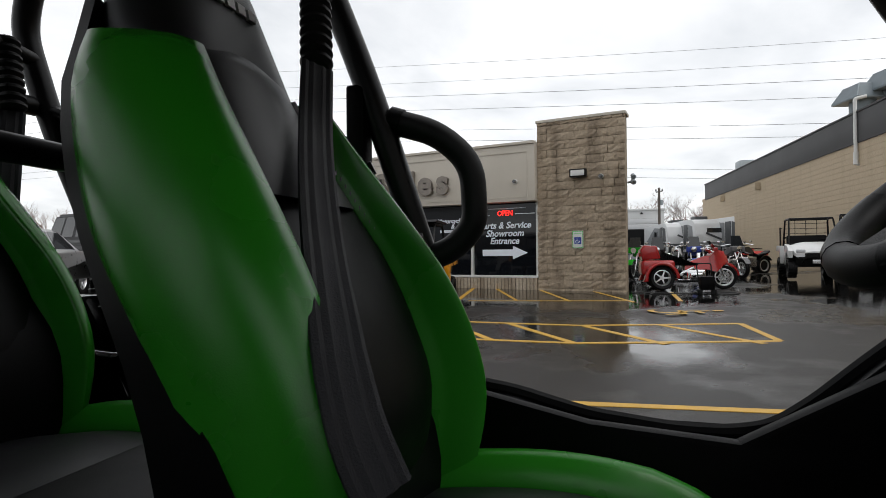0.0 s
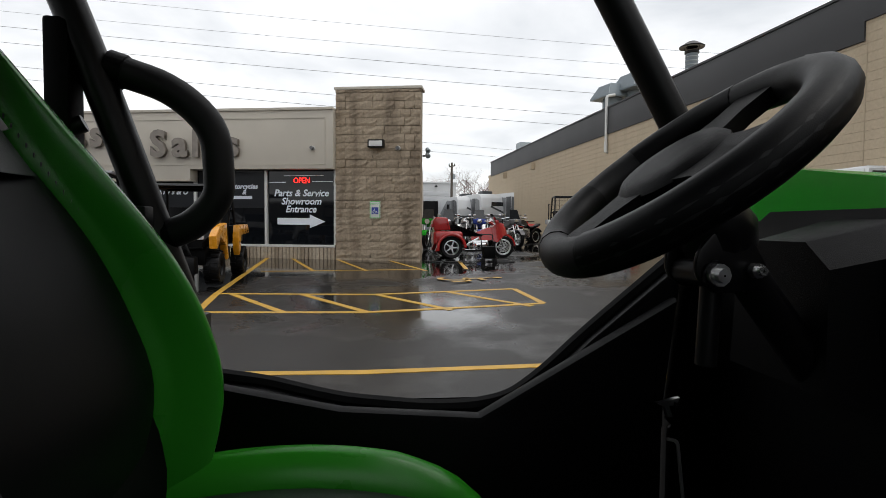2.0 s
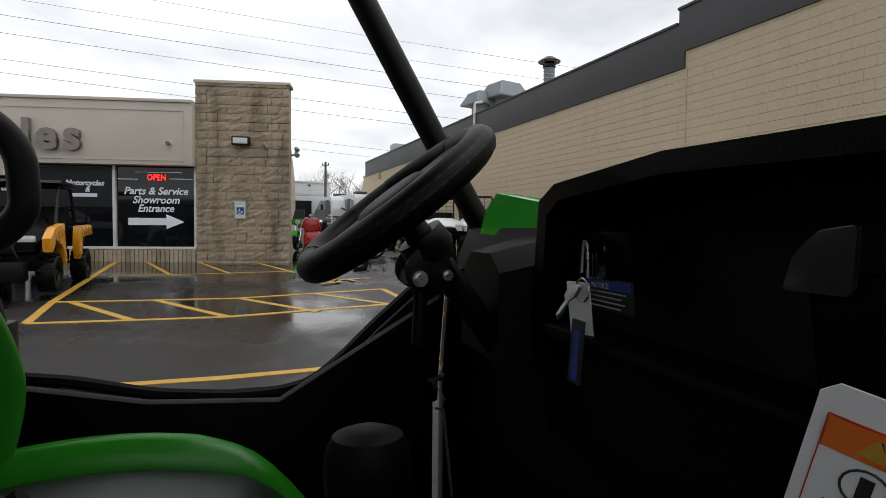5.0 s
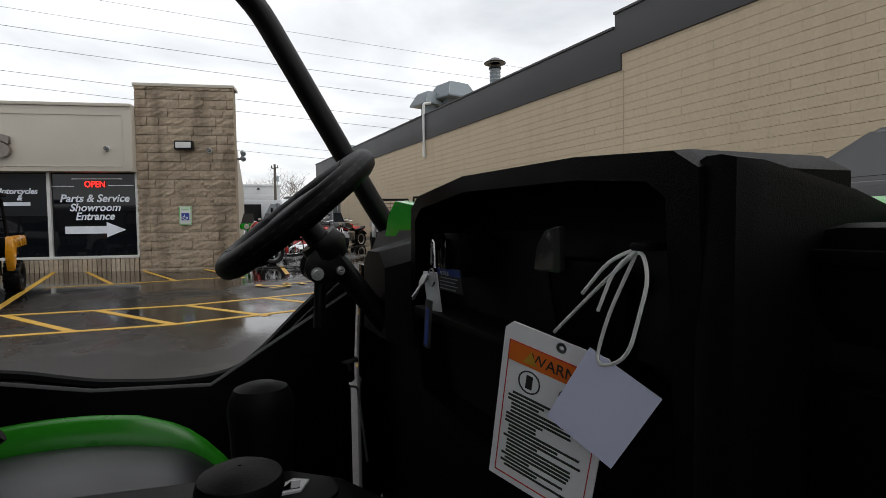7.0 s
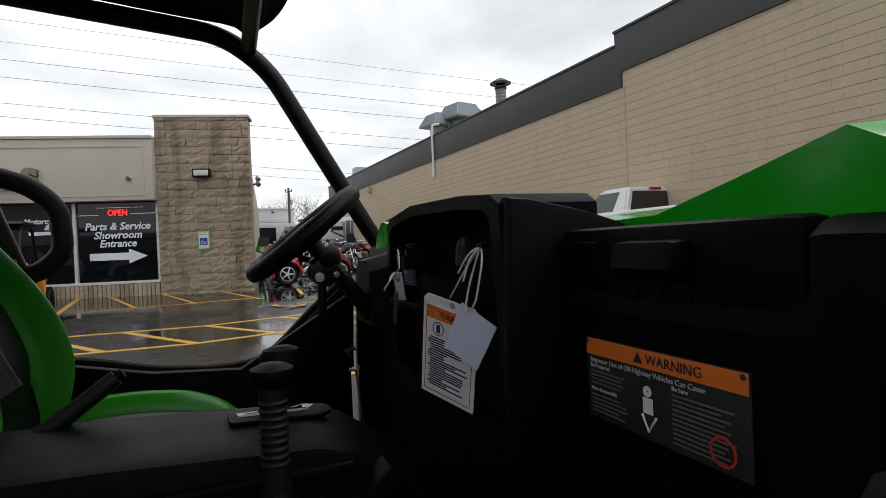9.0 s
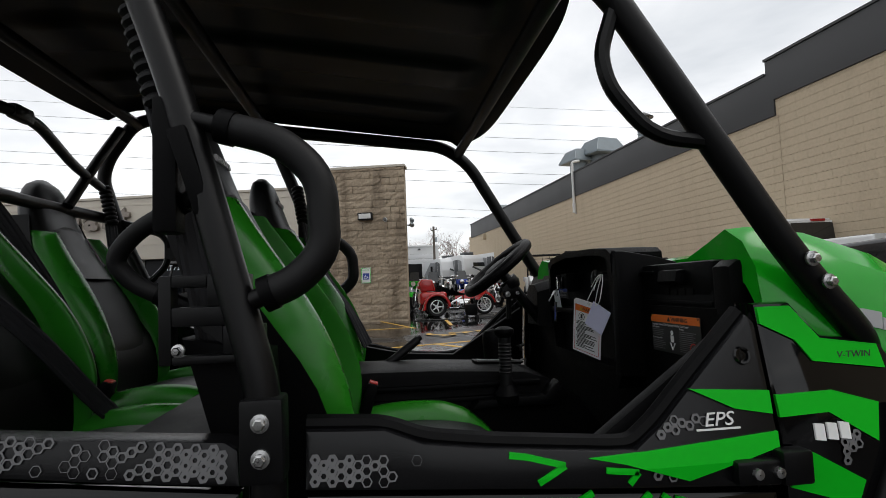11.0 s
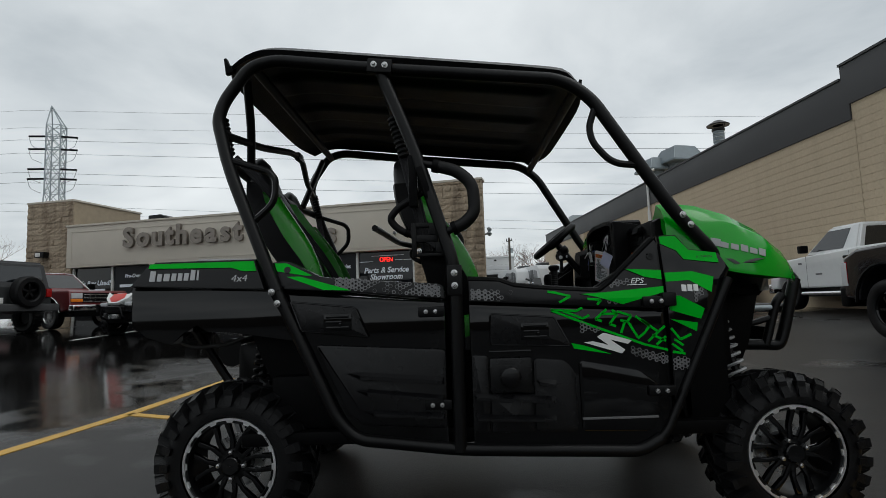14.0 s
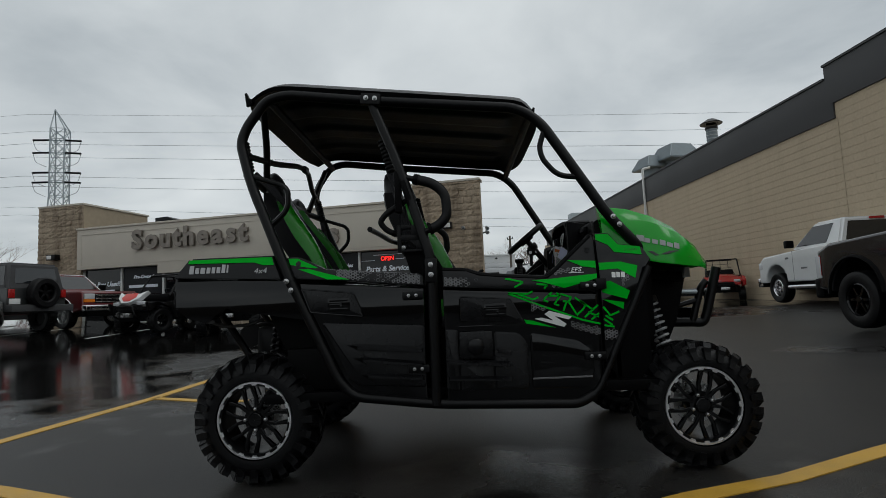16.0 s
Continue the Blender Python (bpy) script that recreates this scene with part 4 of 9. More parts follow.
# height: bolster ridge, ridge to outer edge, ridge's front, back, seam's depth, seam's half width
BACK = [(0.76, 0.192, 0.020, -0.120, -0.215, -0.180, 0.174), (0.86, 0.197, 0.028, -0.092, -0.218, -0.155, 0.181), (0.96, 0.202, 0.034, -0.085, -0.228, -0.150, 0.186),
        (1.05, 0.198, 0.038, -0.108, -0.270, -0.178, 0.180), (1.14, 0.184, 0.043, -0.150, -0.335, -0.215, 0.162), (1.22, 0.163, 0.046, -0.205, -0.380, -0.262, 0.136),
        (1.30, 0.139, 0.046, -0.265, -0.412, -0.312, 0.118), (1.385, 0.112, 0.026, -0.325, -0.430, -0.358, 0.103)]


def bolster_mesh(side):
    """One moulded green side: it rises from the seam to a soft ridge and rounds over to the back."""
    loops = []
    for i in range(29):
        z = 0.76 + (1.355 - 0.76) * i / 28
        c, w, f, b, p, e = rows_at(z, BACK)
        sec = [(b + 0.02, e), (p - 0.012, e - 0.002), (p - 0.003, e)]
        for k in range(1, 8):
            u = k / 8
            q = 0.55 * (0.5 - 0.5 * math.cos(math.pi * u)) + 0.45 * math.sin(math.pi / 2 * u)
            sec.append((p + (f - p) * q, e + 0.004 + (c - e - 0.004) * u))
        for k in range(13):
            a = math.pi * k / 12
            ca, sa = math.cos(a), math.sin(a)
            sec.append(((f + b) / 2 + (f - b) / 2 * math.copysign(abs(ca) ** 0.7, ca), c + w * abs(sa) ** 0.8))
        loops.append([(x, side * y, z - 0.10 * (x - b)) for x, y in sec])
    return loft(loops if side > 0 else [l[::-1] for l in loops])


def panel_mesh(z0, z1, crown=0.014, lift=0.0, n=22):
    """The middle of the back between the seams, with a rounded top edge."""
    loops = []
    for i in range(n + 1):
        z = z0 + (z1 - z0) * i / n
        c, w, f, b, p, e = rows_at(z, BACK)
        end = max(0.0, (z - z1 + 0.03) / 0.03)
        e -= 0.022 * end ** 3
        front, back = [], []
        for k in range(11):
            v = k / 5 - 1
            x = p + lift + crown * (1 - v * v) - 0.010 * abs(v) ** 8 - 0.012 * end ** 3
            front.append((x, v * (e - 0.0015), z - 0.09 * (x - b)))
            back.append((b + 0.03, -v * (e - 0.0015), z))
        loops.append(front + back)
    return loft(loops)


def shell_mesh(cover):
    """The black back shell; cover: how far round the sides it comes higher up."""
    loops = []
    for i in range(14):
        z = 0.74 + (1.40 - 0.74) * i / 13
        c, w, f, b, p, e = rows_at(min(max(z, 0.76), 1.385), BACK)
        hw = c + w * (1.16 - (0.6 - 0.5 * cover) * min(1, max(0, (z - 0.95) / 0.2)))
        mid, half = (f + b) / 2, (f - b) / 2
        k = 0.85 - (1.75 - 0.85 * cover) * min(1, max(0, (z - 0.76) / 0.36))
        s = mid + half * k
        loop = [(s, -hw, z), (s - 0.01, -hw + 0.02, z), (s - 0.01, hw - 0.02, z), (s, hw, z), (b - 0.012, hw * 0.97, z), (b - 0.024, hw * 0.6, z), (b - 0.024, -hw * 0.6, z), (b - 0.012, -hw * 0.97, z)]
        loops.append(loop)
    return loft(loops)


def headrest_mesh():
    table = [(1.255, 0.118, -0.285, -0.40), (1.32, 0.130, -0.318, -0.425), (1.38, 0.128, -0.345, -0.445), (1.44, 0.112, -0.368, -0.455), (1.49, 0.088, -0.385, -0.455), (1.52, 0.055, -0.40, -0.45), (1.533, 0.02, -0.415, -0.44)]
    loops = []
    for i in range(15):
        z = 1.255 + (1.533 - 1.255) * (i / 14)
        w, f, b = rows_at(min(z, 1.5329), table)
        mid, half = (f + b) / 2, (f - b) / 2
        loop = []
        for k in range(18):
            a = 2 * math.pi * k / 18
            sq = lambda v: math.copysign(abs(v) ** 0.7, v)
            loop.append((mid + half * sq(math.cos(a)), w * sq(math.sin(a)), z))
        loops.append(loop)
    return loft(loops)


def cushion_mesh(kind):
    """kind 0: the middle; 1 and -1: the raised sides."""
    loops = []
    n = 18
    for i in range(n + 1):
        u = i / n
        x = -0.16 + 0.47 * u
        h = 0.812 + 0.03 * math.sin(math.pi * min(1, u * 1.15)) - 0.10 * max(0, u - 0.72) ** 2 / 0.078
        low = 0.70
        if kind == 0:
            pts = [(-0.245, h - 0.06), (-0.175, h - 0.014), (-0.10, h + 0.004), (0, h + 0.008), (0.10, h + 0.004), (0.175, h - 0.014), (0.245, h - 0.06), (0.248, low), (-0.248, low)]
        else:
            top = h + 0.034 * (1 - max(0, u - 0.62) / 0.38)
            pts = [(0.182, h - 0.016), (0.196, top - 0.012), (0.212, top - 0.006), (0.234, top - 0.016), (0.249, top - 0.045), (0.246, h - 0.062), (0.182, h - 0.05)]
            pts = [(y * kind, z) for y, z in pts]
            if kind < 0:
                pts = pts[::-1]
        loops.append([(x, y, z) for y, z in pts])
    return loft(loops)


def stitch_mesh(side, off):
    """Short raised stitches along the seam between the bolster and the middle panel."""
    bm = bmesh.new()
    for i in range(52):
        z = 0.80 + (1.30 - 0.80) * i / 51
        c, w, f, b, p, e = rows_at(z, BACK)
        y, x = side * (e + off), p + 0.001
        add_tube(bm, [(x, y, z - 0.09 * (p - b)), (x, y, z - 0.09 * (p - b) + 0.0055)], 0.0009, 4, 0)
    return bm


def seat(at, label, cover=1):
    """A bucket seat: shell, two green bolsters, black middle, headrest, and a cushion with green sides."""
    s = part("seat", shell_mesh(cover), M_seat_black, utv, label, 50)
    s.matrix_basis = pose(*at)
    for side in (1, -1):
        part("bolster", bolster_mesh(side), M_seat_green, s, "green vinyl side bolster", 60)
        part("cushion_side", cushion_mesh(side), M_seat_green, s, "green vinyl cushion side", 50)
        part("stitching", stitch_mesh(side, 0.004), M_stitch, s, "pale stitching", 0)
        line = []
        for z in (1.352, 1.33, 1.305, 1.28, 1.255):
            c, w, f, b, p, e = rows_at(z, BACK)
            line.append((p + 0.0062, side * 0.83 * e, z - 0.09 * (p - b)))
        part("stripe", tube(line, 0.0055, 5, 0.02, flat=0.4), M_silver, s, "silver printed stripe")
    part("backrest_panel", panel_mesh(0.76, 1.235, 0.006, 0.003), M_seat_black, s, "black vinyl back panel", 50)
    part("upper_panel", panel_mesh(1.21, 1.385, 0.024, 0, 8), M_seat_carbon, s, "grey embossed upper panel", 50)
    part("headrest", headrest_mesh(), M_seat_carbon, s, "grey embossed headrest", 60)
    for k in range(5):
        part("mark_bar", turned(box(-0.003, 0.003, -0.05 + 0.021 * k, -0.035 + 0.021 * k, -0.007, 0.007), pose(-0.3685, 0, 1.445, 0, -14, 0)), M_silver, s)
    part("cushion", cushion_mesh(0), M_seat_carbon, s, "grey-black vinyl cushion", 50)
    part("seat_base", box(-0.20, 0.24, -0.19, 0.19, 0.42, 0.72, 0.02), M_plastic, s)
    return s


driver_seat = seat((-0.035, 0.375, -0.012), "driver's bucket seat in green and black vinyl", 0)
driver_seat.matrix_basis = pose(0.0, 0.40, 0.838, 0, 3.5, 0) @ pose(0, 0, -0.85) @ Matrix.Diagonal((1.13, 1, 1, 1))
seat((0.0, -0.335, -0.012), "front passenger bucket seat in green and black vinyl")
seat((-0.745, 0.38, 0.02), "rear bucket seat in green and black vinyl")
seat((-0.65, -0.335, 0.02), "rear bucket seat in green and black vinyl")


def ribbon(points, width, thick=0.0022, face=None):
    """Flat webbing along a path; face: the way its broad side looks at each point."""
    pts = rounded(points, 0.08, 5)
    n = len(pts)
    loops = []
    for i, p in enumerate(pts):
        d = (pts[min(i + 1, n - 1)] - pts[max(i - 1, 0)]).normalized()
        f = Vector(face).normalized() if face else Vector((1, 0, 0))
        across = d.cross(f).normalized() * width / 2
        nrm = across.cross(d).normalized() * thick
        ridge = [p + across * q + nrm * (1.9 if k % 2 else 0.8) for k, q in enumerate((1.0, 0.78, 0.55, 0.3, 0.0, -0.3, -0.55, -0.78, -1.0))]
        loops.append([p - across - nrm, p + across - nrm] + ridge)
    return loft(loops)


def boot(a, b, r=0.021, n=9):
    """A corrugated rubber sleeve over the belt."""
    a, b = Vector(a), Vector(b)
    prof, L = [], (b - a).length
    for i in range(n):
        z = L * i / n
        prof += [(r * 0.82, z), (r * 1.12, z + L / n * 0.3), (r * 1.12, z + L / n * 0.6), (r * 0.82, z + L / n * 0.95)]
    bm = lathe(prof, 12, axis="z", cap=True)
    q = (b - a).to_track_quat("Z", "Y").to_matrix().to_4x4()
    return turned(bm, Matrix.Translation(a) @ q)


# belts: driver, front passenger, rear pair
for pts, bt, face in (
    ([(-0.301, 0.482, 1.399), (-0.283, 0.446, 1.315), (-0.238, 0.370, 1.234), (-0.189, 0.295, 1.161), (-0.142, 0.226, 1.105), (-0.111, 0.187, 1.055), (-0.090, 0.171, 1.012), (-0.072, 0.174, 0.973)], ((-0.341, 0.546, 1.548), (-0.312, 0.499, 1.402)), (0.80, -0.58, 0.16)),
    ([(-0.385, -0.635, 1.47), (-0.365, -0.64, 1.40), (-0.32, -0.645, 1.2), (-0.285, -0.645, 1.0), (-0.265, -0.64, 0.80)], ((-0.425, -0.63, 1.62), (-0.38, -0.635, 1.45)), (0.25, -1.0, 0.0)),
    ([(-1.06, 0.61, 1.43), (-1.02, 0.57, 1.25), (-0.96, 0.52, 1.05), (-0.92, 0.47, 0.88)], ((-1.09, 0.62, 1.58), (-1.055, 0.61, 1.43)), (0.8, -0.5, 0.1)),
    ([(-1.09, -0.60, 1.49), (-1.0, -0.55, 1.40), (-0.895, -0.42, 1.25), (-0.79, -0.28, 1.08), (-0.73, -0.17, 0.93), (-0.70, -0.11, 0.86)], ((-1.125, -0.635, 1.64), (-1.10, -0.625, 1.49)), (0.8, -0.4, 0.2)),
    ([(-1.14, -0.02, 1.50), (-1.06, 0.0, 1.40), (-0.94, 0.04, 1.17), (-0.86, 0.07, 0.98)], None, (0.6, -0.75, 0.3)),
):
    belt = part("seat_belt", ribbon(pts, 0.046, face=face), M_belt, utv, "dark grey seat belt webbing")
    if bt:
        part("belt_sleeve", boot(*bt), M_foam, belt, "corrugated black rubber sleeve")
for x, y in ((-0.02, 0.14), (-0.08, -0.14), (-0.86, 0.14), (-0.86, -0.10)):
    bk = part("belt_buckle", box(-0.014, 0.014, -0.022, 0.022, 0, 0.085, 0.006), M_plastic, utv, "black belt buckle with a red button")
    bk.matrix_basis = pose(x, y, 0.83, 0, 18, 0)
    part("button", box(-0.011, 0.011, -0.014, 0.014, 0.082, 0.089, 0.002), M_redp, bk, "red release button")
# small bright parking tab at the driver's seat foot
part("seat_latch", turned(box(-0.006, 0.006, -0.006, 0.006, 0, 0.05, 0.002), pose(0.02, 0.10, 0.79, 0, -20, 0)), M_steel, utv, "bright seat latch")

# ---- dash ----
dash = part("dash", prism([(0.60, 0.40), (0.66, 0.40), (0.84, 0.60), (0.84, 1.12), (0.72, 1.165), (0.60, 1.16), (0.575, 1.10), (0.585, 0.80)], -0.66, 0.66, "y", 0.012), M_plastic, utv, "black moulded dash")
dash.matrix_basis = pose(0.05, 0.062, 0.015)


def pod():
    """The middle of the dash: a hooded frame round a deep recess."""
    bm = bmesh.new()
    outer = [(0.265, 0.88), (0.285, 1.03), (0.245, 1.195), (0.20, 1.213), (0.0, 1.224), (-0.20, 1.220), (-0.297, 1.212), (-0.315, 1.20), (-0.315, 0.90), (-0.285, 0.86)]
    inner = [(0.236, 0.91), (0.254, 1.02), (0.222, 1.176), (0.188, 1.193), (0.0, 1.205), (-0.20, 1.201), (-0.272, 1.194), (-0.288, 1.183), (-0.288, 0.95), (-0.27, 0.91)]
    def xface(y, z):
        return 0.505 + (1.21 - z) * 0.05 + 0.105 * max(0, y)
    rows = []
    for loop, dx in ((outer, 0.14), (outer, 0.012), (outer, 0.0), (inner, 0.0), (inner, 0.012), (inner, 0.085)):
        k = 0.994 if (loop is outer and dx == 0.0) else 1.0
        rows.append([(xface(y, z) + dx, y * k, 1.04 + (z - 1.04) * k) for y, z in loop])
    add_loft(bm, rows, cap=False)
    bm.faces.new([bm.verts.new(p) for p in rows[-1]])
    return bm


part("dash_pod", pod(), M_plastic, dash, "hooded centre pod with a deep recess", 35)
part("recess_shelf", box(0.515, 0.60, -0.21, 0.20, 1.035, 1.05, 0.006), M_plastic, dash)
part("switch_block", box(0.53, 0.585, 0.07, 0.13, 1.10, 1.16, 0.01), M_plastic, dash)
part("rocker_switch", turned(box(-0.008, 0.008, -0.013, 0.013, -0.02, 0.02, 0.003), pose(0.528, 0.10, 1.13)), M_gloss, dash)
part("glass_panel", turned(prism([(0.028, -0.023), (-0.019, -0.023), (-0.025, 0.024), (0.0, 0.020), (0.018, 0.003)], -0.003, 0.003, "x", 0.001, 0.005), pose(0.557, -0.092, 1.142, 0, -6, 0)), M_gauge, dash, "smoked instrument screen")
part("gauge_frame", turned(box(-0.004, 0.004, -0.055, 0.055, -0.045, 0.045, 0.008), pose(0.572, -0.135, 1.09, 0, -10, 0)), M_plastic, dash)
part("pod_side", prism([(0.505, 0.90), (0.51, 1.205), (0.535, 1.204), (0.62, 1.188), (0.70, 1.165), (0.70, 0.88)], -0.335, -0.305, "y", 0.01), M_plastic, dash)
# driver's side cowl with the column shroud
part("column_cowl", loft([[(0.62, y, z) for y, z in ((0.24, 0.95), (0.48, 0.95), (0.46, 1.13), (0.40, 1.155), (0.30, 1.155), (0.26, 1.13))], [(0.50, y, z) for y, z in ((0.29, 0.98), (0.43, 0.98), (0.42, 1.10), (0.39, 1.125), (0.32, 1.125), (0.29, 1.10))]]), M_plastic, dash, "black column cowl")
# glove box
glove = part("glove_box", box(0.575, 0.63, -0.615, -0.335, 1.085, 1.165, 0.012), M_plastic, dash, "black glove box lid")
part("glove_handle", prism([(0.552, 1.125), (0.557, 1.148), (0.60, 1.153), (0.60, 1.12), (0.56, 1.117)], -0.52, -0.445, "y", 0.005), M_plastic, glove, "moulded latch handle")
part("lid_lip", box(0.572, 0.60, -0.61, -0.34, 1.073, 1.083, 0.003), M_plastic, glove)
bm = bmesh.new()
for k in range(4):
    part("embossed_bar", box(0.573, 0.577, -0.55 + 0.03 * k, -0.528 + 0.03 * k, 1.095, 1.110), M_plastic, glove)
part("dash_end", prism([(0.568, 1.06), (0.568, 1.150), (0.585, 1.162), (0.625, 1.164), (0.625, 1.06)], -0.672, -0.618, "y", 0.012), M_plastic, dash, "black dash end panel")
part("panel_rib", box(0.57, 0.60, -0.40, -0.335, 1.14, 1.15, 0.003), M_plastic, dash)
part("lower_panel", prism([(0.57, 0.86), (0.568, 1.07), (0.62, 1.07), (0.64, 0.86)], -0.66, -0.335, "y", 0.01), M_plastic, dash, "black lower dash panel")


def warning_label():
    lab = part("warning_label", box(0.5635, 0.566, -0.605, -0.385, 0.965, 1.062, 0.001), M_ink, dash, "black warning label with an orange header")
    part("orange_band", box(0.5615, 0.5636, -0.604, -0.386, 1.042, 1.061), M_orange, lab, "orange header band")
    def words(t, size, y, z, mat, al="LEFT"):
        bm = text_mesh(t, size, 0.0004, align=al)
        return part("print", turned(bm, pose(0.5612, y, z, 0, 0, -90)), mat, lab, smooth=0)
    words("WARNING", 0.015, -0.485, 1.0515, M_ink)
    part("warning_triangle", prism([(-0.467, 1.046), (-0.481, 1.046), (-0.474, 1.058)], 0.5608, 0.5617, "x"), M_ink, lab)
    words("Improper Use of Off-Highway Vehicles Can Cause", 0.0082, -0.393, 1.036, M_silver)
    words("Be Prepared", 0.0068, -0.393, 1.029, M_silver)
    words("Drive Responsibly", 0.0062, -0.393, 1.001, M_silver)
    words("Be Sure", 0.0065, -0.520, 1.029, M_silver)
    rng = random.Random(3)
    for col, (ya, yb) in enumerate(((-0.394, -0.455), (-0.520, -0.595))):
        for i in range(11):
            z = 1.0225 - 0.0048 * i
            if col == 0 and 4 <= i <= 5:
                continue
            part("print_bar", box(0.5610, 0.5614, yb + rng.uniform(0, 0.018), ya, z - 0.0009, z + 0.0009), M_grey, lab)
    bm = bmesh.new()
    add_lathe(bm, [(0.001, 0), (0.006, 0), (0.006, -0.0006)], 12, (0.561, -0.487, 1.018), "x")
    add_box(bm, 0.5606, 0.5612, -0.494, -0.480, 0.994, 1.011)
    add_tube(bm, [(0.561, -0.478, 0.992), (0.561, -0.487, 0.975), (0.561, -0.498, 0.992)], 0.0015, 5, 0)
    part("pictogram", bm, M_white, lab)
    bm = bmesh.new()
    add_lathe(bm, [(0.012, 0), (0.0145, 0), (0.0145, -0.0006), (0.012, -0.0006)], 16, (0.561, -0.578, 0.985), "x")
    part("pictogram", bm, M_redp, lab)
    for y, z in ((-0.389, 1.058), (-0.601, 1.058)):
        part("rivet", lathe([(0.001, -0.001), (0.003, -0.0008), (0.003, 0.001)], 8, (0.5612, y, z), "x"), M_steel, lab)


warning_label()
for ob in [o for o in dash.children if o.name.startswith("warning_label")]:
    ob.matrix_basis = Matrix.Translation((0.085, -0.065, 0.148)) @ Matrix.Scale(0.85, 4)
notice = part("notice_label", turned(box(-0.0012, 0.0012, -0.036, 0.036, -0.016, 0.016, 0.0006), pose(0.532, 0.098, 1.095, 0, -6, 0)), M_ink, dash, "small notice label with a blue header")
part("blue_band", turned(box(-0.002, -0.001, -0.035, 0.035, 0.006, 0.0155), pose(0.532, 0.098, 1.095, 0, -6, 0)), M_bluep, notice)
part("print", turned(text_mesh("NOTICE", 0.008, 0.0004), pose(0.5285, 0.110, 1.1035, 0, 0, -90)), M_silver, notice, smooth=0)
for i in range(4):
    part("print_bar", box(0.5295, 0.530, 0.071 + 0.006 * (i % 2), 0.128, 1.0968 - 0.0048 * i, 1.098 - 0.0048 * i), M_silver, notice)


# steering wheel and column
def steering():
    m = pose(0.412, 0.385, 1.208, 0, -38, 0)   # the wheel's own z runs along the column towards the driver
    R, r = 0.136, 0.0192
    ring = [(R * math.cos(a), R * 1.02 * math.sin(a), 0) for a in (2 * math.pi * k / 48 for k in range(48))]
    w = part("steering_wheel", turned(tube(ring, r, 14, 0, True), m), M_foam, utv, "black padded steering wheel")
    for a0, a1 in ((20, 75), (105, 160), (200, 340)):
        arc = [((R - 0.0005) * math.cos(math.radians(a)), (R - 0.0005) * 1.02 * math.sin(math.radians(a)), 0.0) for a in range(a0, a1 + 1, 5)]
        part("grip", turned(tube(arc, r * 1.045, 12, 0), m), M_seat_black, w, "ribbed grip section")
    for ang in (5, 175, 262, 278):
        a = math.radians(ang)
        c, s = math.cos(a), math.sin(a)
        bm = bmesh.new()
        add_loft(bm, [[(c * q - s * v, s * q + c * v, hz) for v, hz in ((-wd, -0.008), (wd, -0.008), (wd, 0.008), (-wd, 0.008))] for q, wd in ((0.03, 0.030), (0.08, 0.020), (R - 0.012, 0.024))])
        part("spoke", turned(bm, m), M_plastic, w, "black moulded spoke")
    hub = [[(0.062 * k * math.cos(a) * 1.0, 0.072 * k * math.sin(a), h) for a in (2 * math.pi * i / 20 for i in range(20))] for k, h in ((0.75, -0.03), (0.9, -0.012), (0.9, 0.006), (0.78, 0.013), (0.45, 0.015))]
    part("hub_cover", turned(loft(hub), m), M_plastic, w, "black hub cover")
    part("column", turned(tube([(0, 0, -0.02), (0, 0, -0.26)], 0.019, 12, 0), m), M_darkmetal, utv, "black steering column")
    part("column_collar", turned(lathe([(0.02, -0.055), (0.034, -0.055), (0.037, -0.08), (0.027, -0.10), (0.02, -0.10)], 16, axis="z"), m), M_darkmetal, utv)
    side_plate = [(-0.042, -0.066), (-0.012, -0.060), (0.010, -0.085), (0.006, -0.125), (-0.020, -0.128), (-0.050, -0.108), (-0.056, -0.084)]
    cl = part("column_clamp", turned(prism(side_plate, -0.030, -0.023, "y", 0.003, 0.010), m), M_darkmetal, utv, "black column clamp")
    part("clamp_plate", turned(prism(side_plate, 0.023, 0.030, "y", 0.003, 0.010), m), M_darkmetal, cl)
    part("clamp_tube", turned(tube([(-0.040, -0.034, -0.092), (-0.040, 0.034, -0.092)], 0.013, 12, 0), m), M_darkmetal, cl)
    for px, pz, rr in ((-0.040, -0.092, 0.0105), (-0.008, -0.112, 0.007)):
        b = bmesh.new()
        add_lathe(b, [(0.001, -0.046), (rr * 0.62, -0.046), (rr * 0.62, -0.040), (rr, -0.040), (rr, -0.032)], 10, (px, 0, pz))
        part("bolt", turned(b, m), M_steel, cl, "bright zinc bolt")
    part("tilt_damper", turned(tube([(-0.030, -0.012, -0.095), (-0.090, -0.012, -0.165)], 0.010, 10, 0), m), M_darkmetal, cl, "thin black tilt damper")
    part("spring", turned(tube([(0.02 + 0.008 * math.cos(2.2 * k), 0.035 + 0.008 * math.sin(2.2 * k), -0.06 - 0.0022 * k) for k in range(30)], 0.0018, 5, 0), m), M_grey, cl, "thin coil spring")

steering()
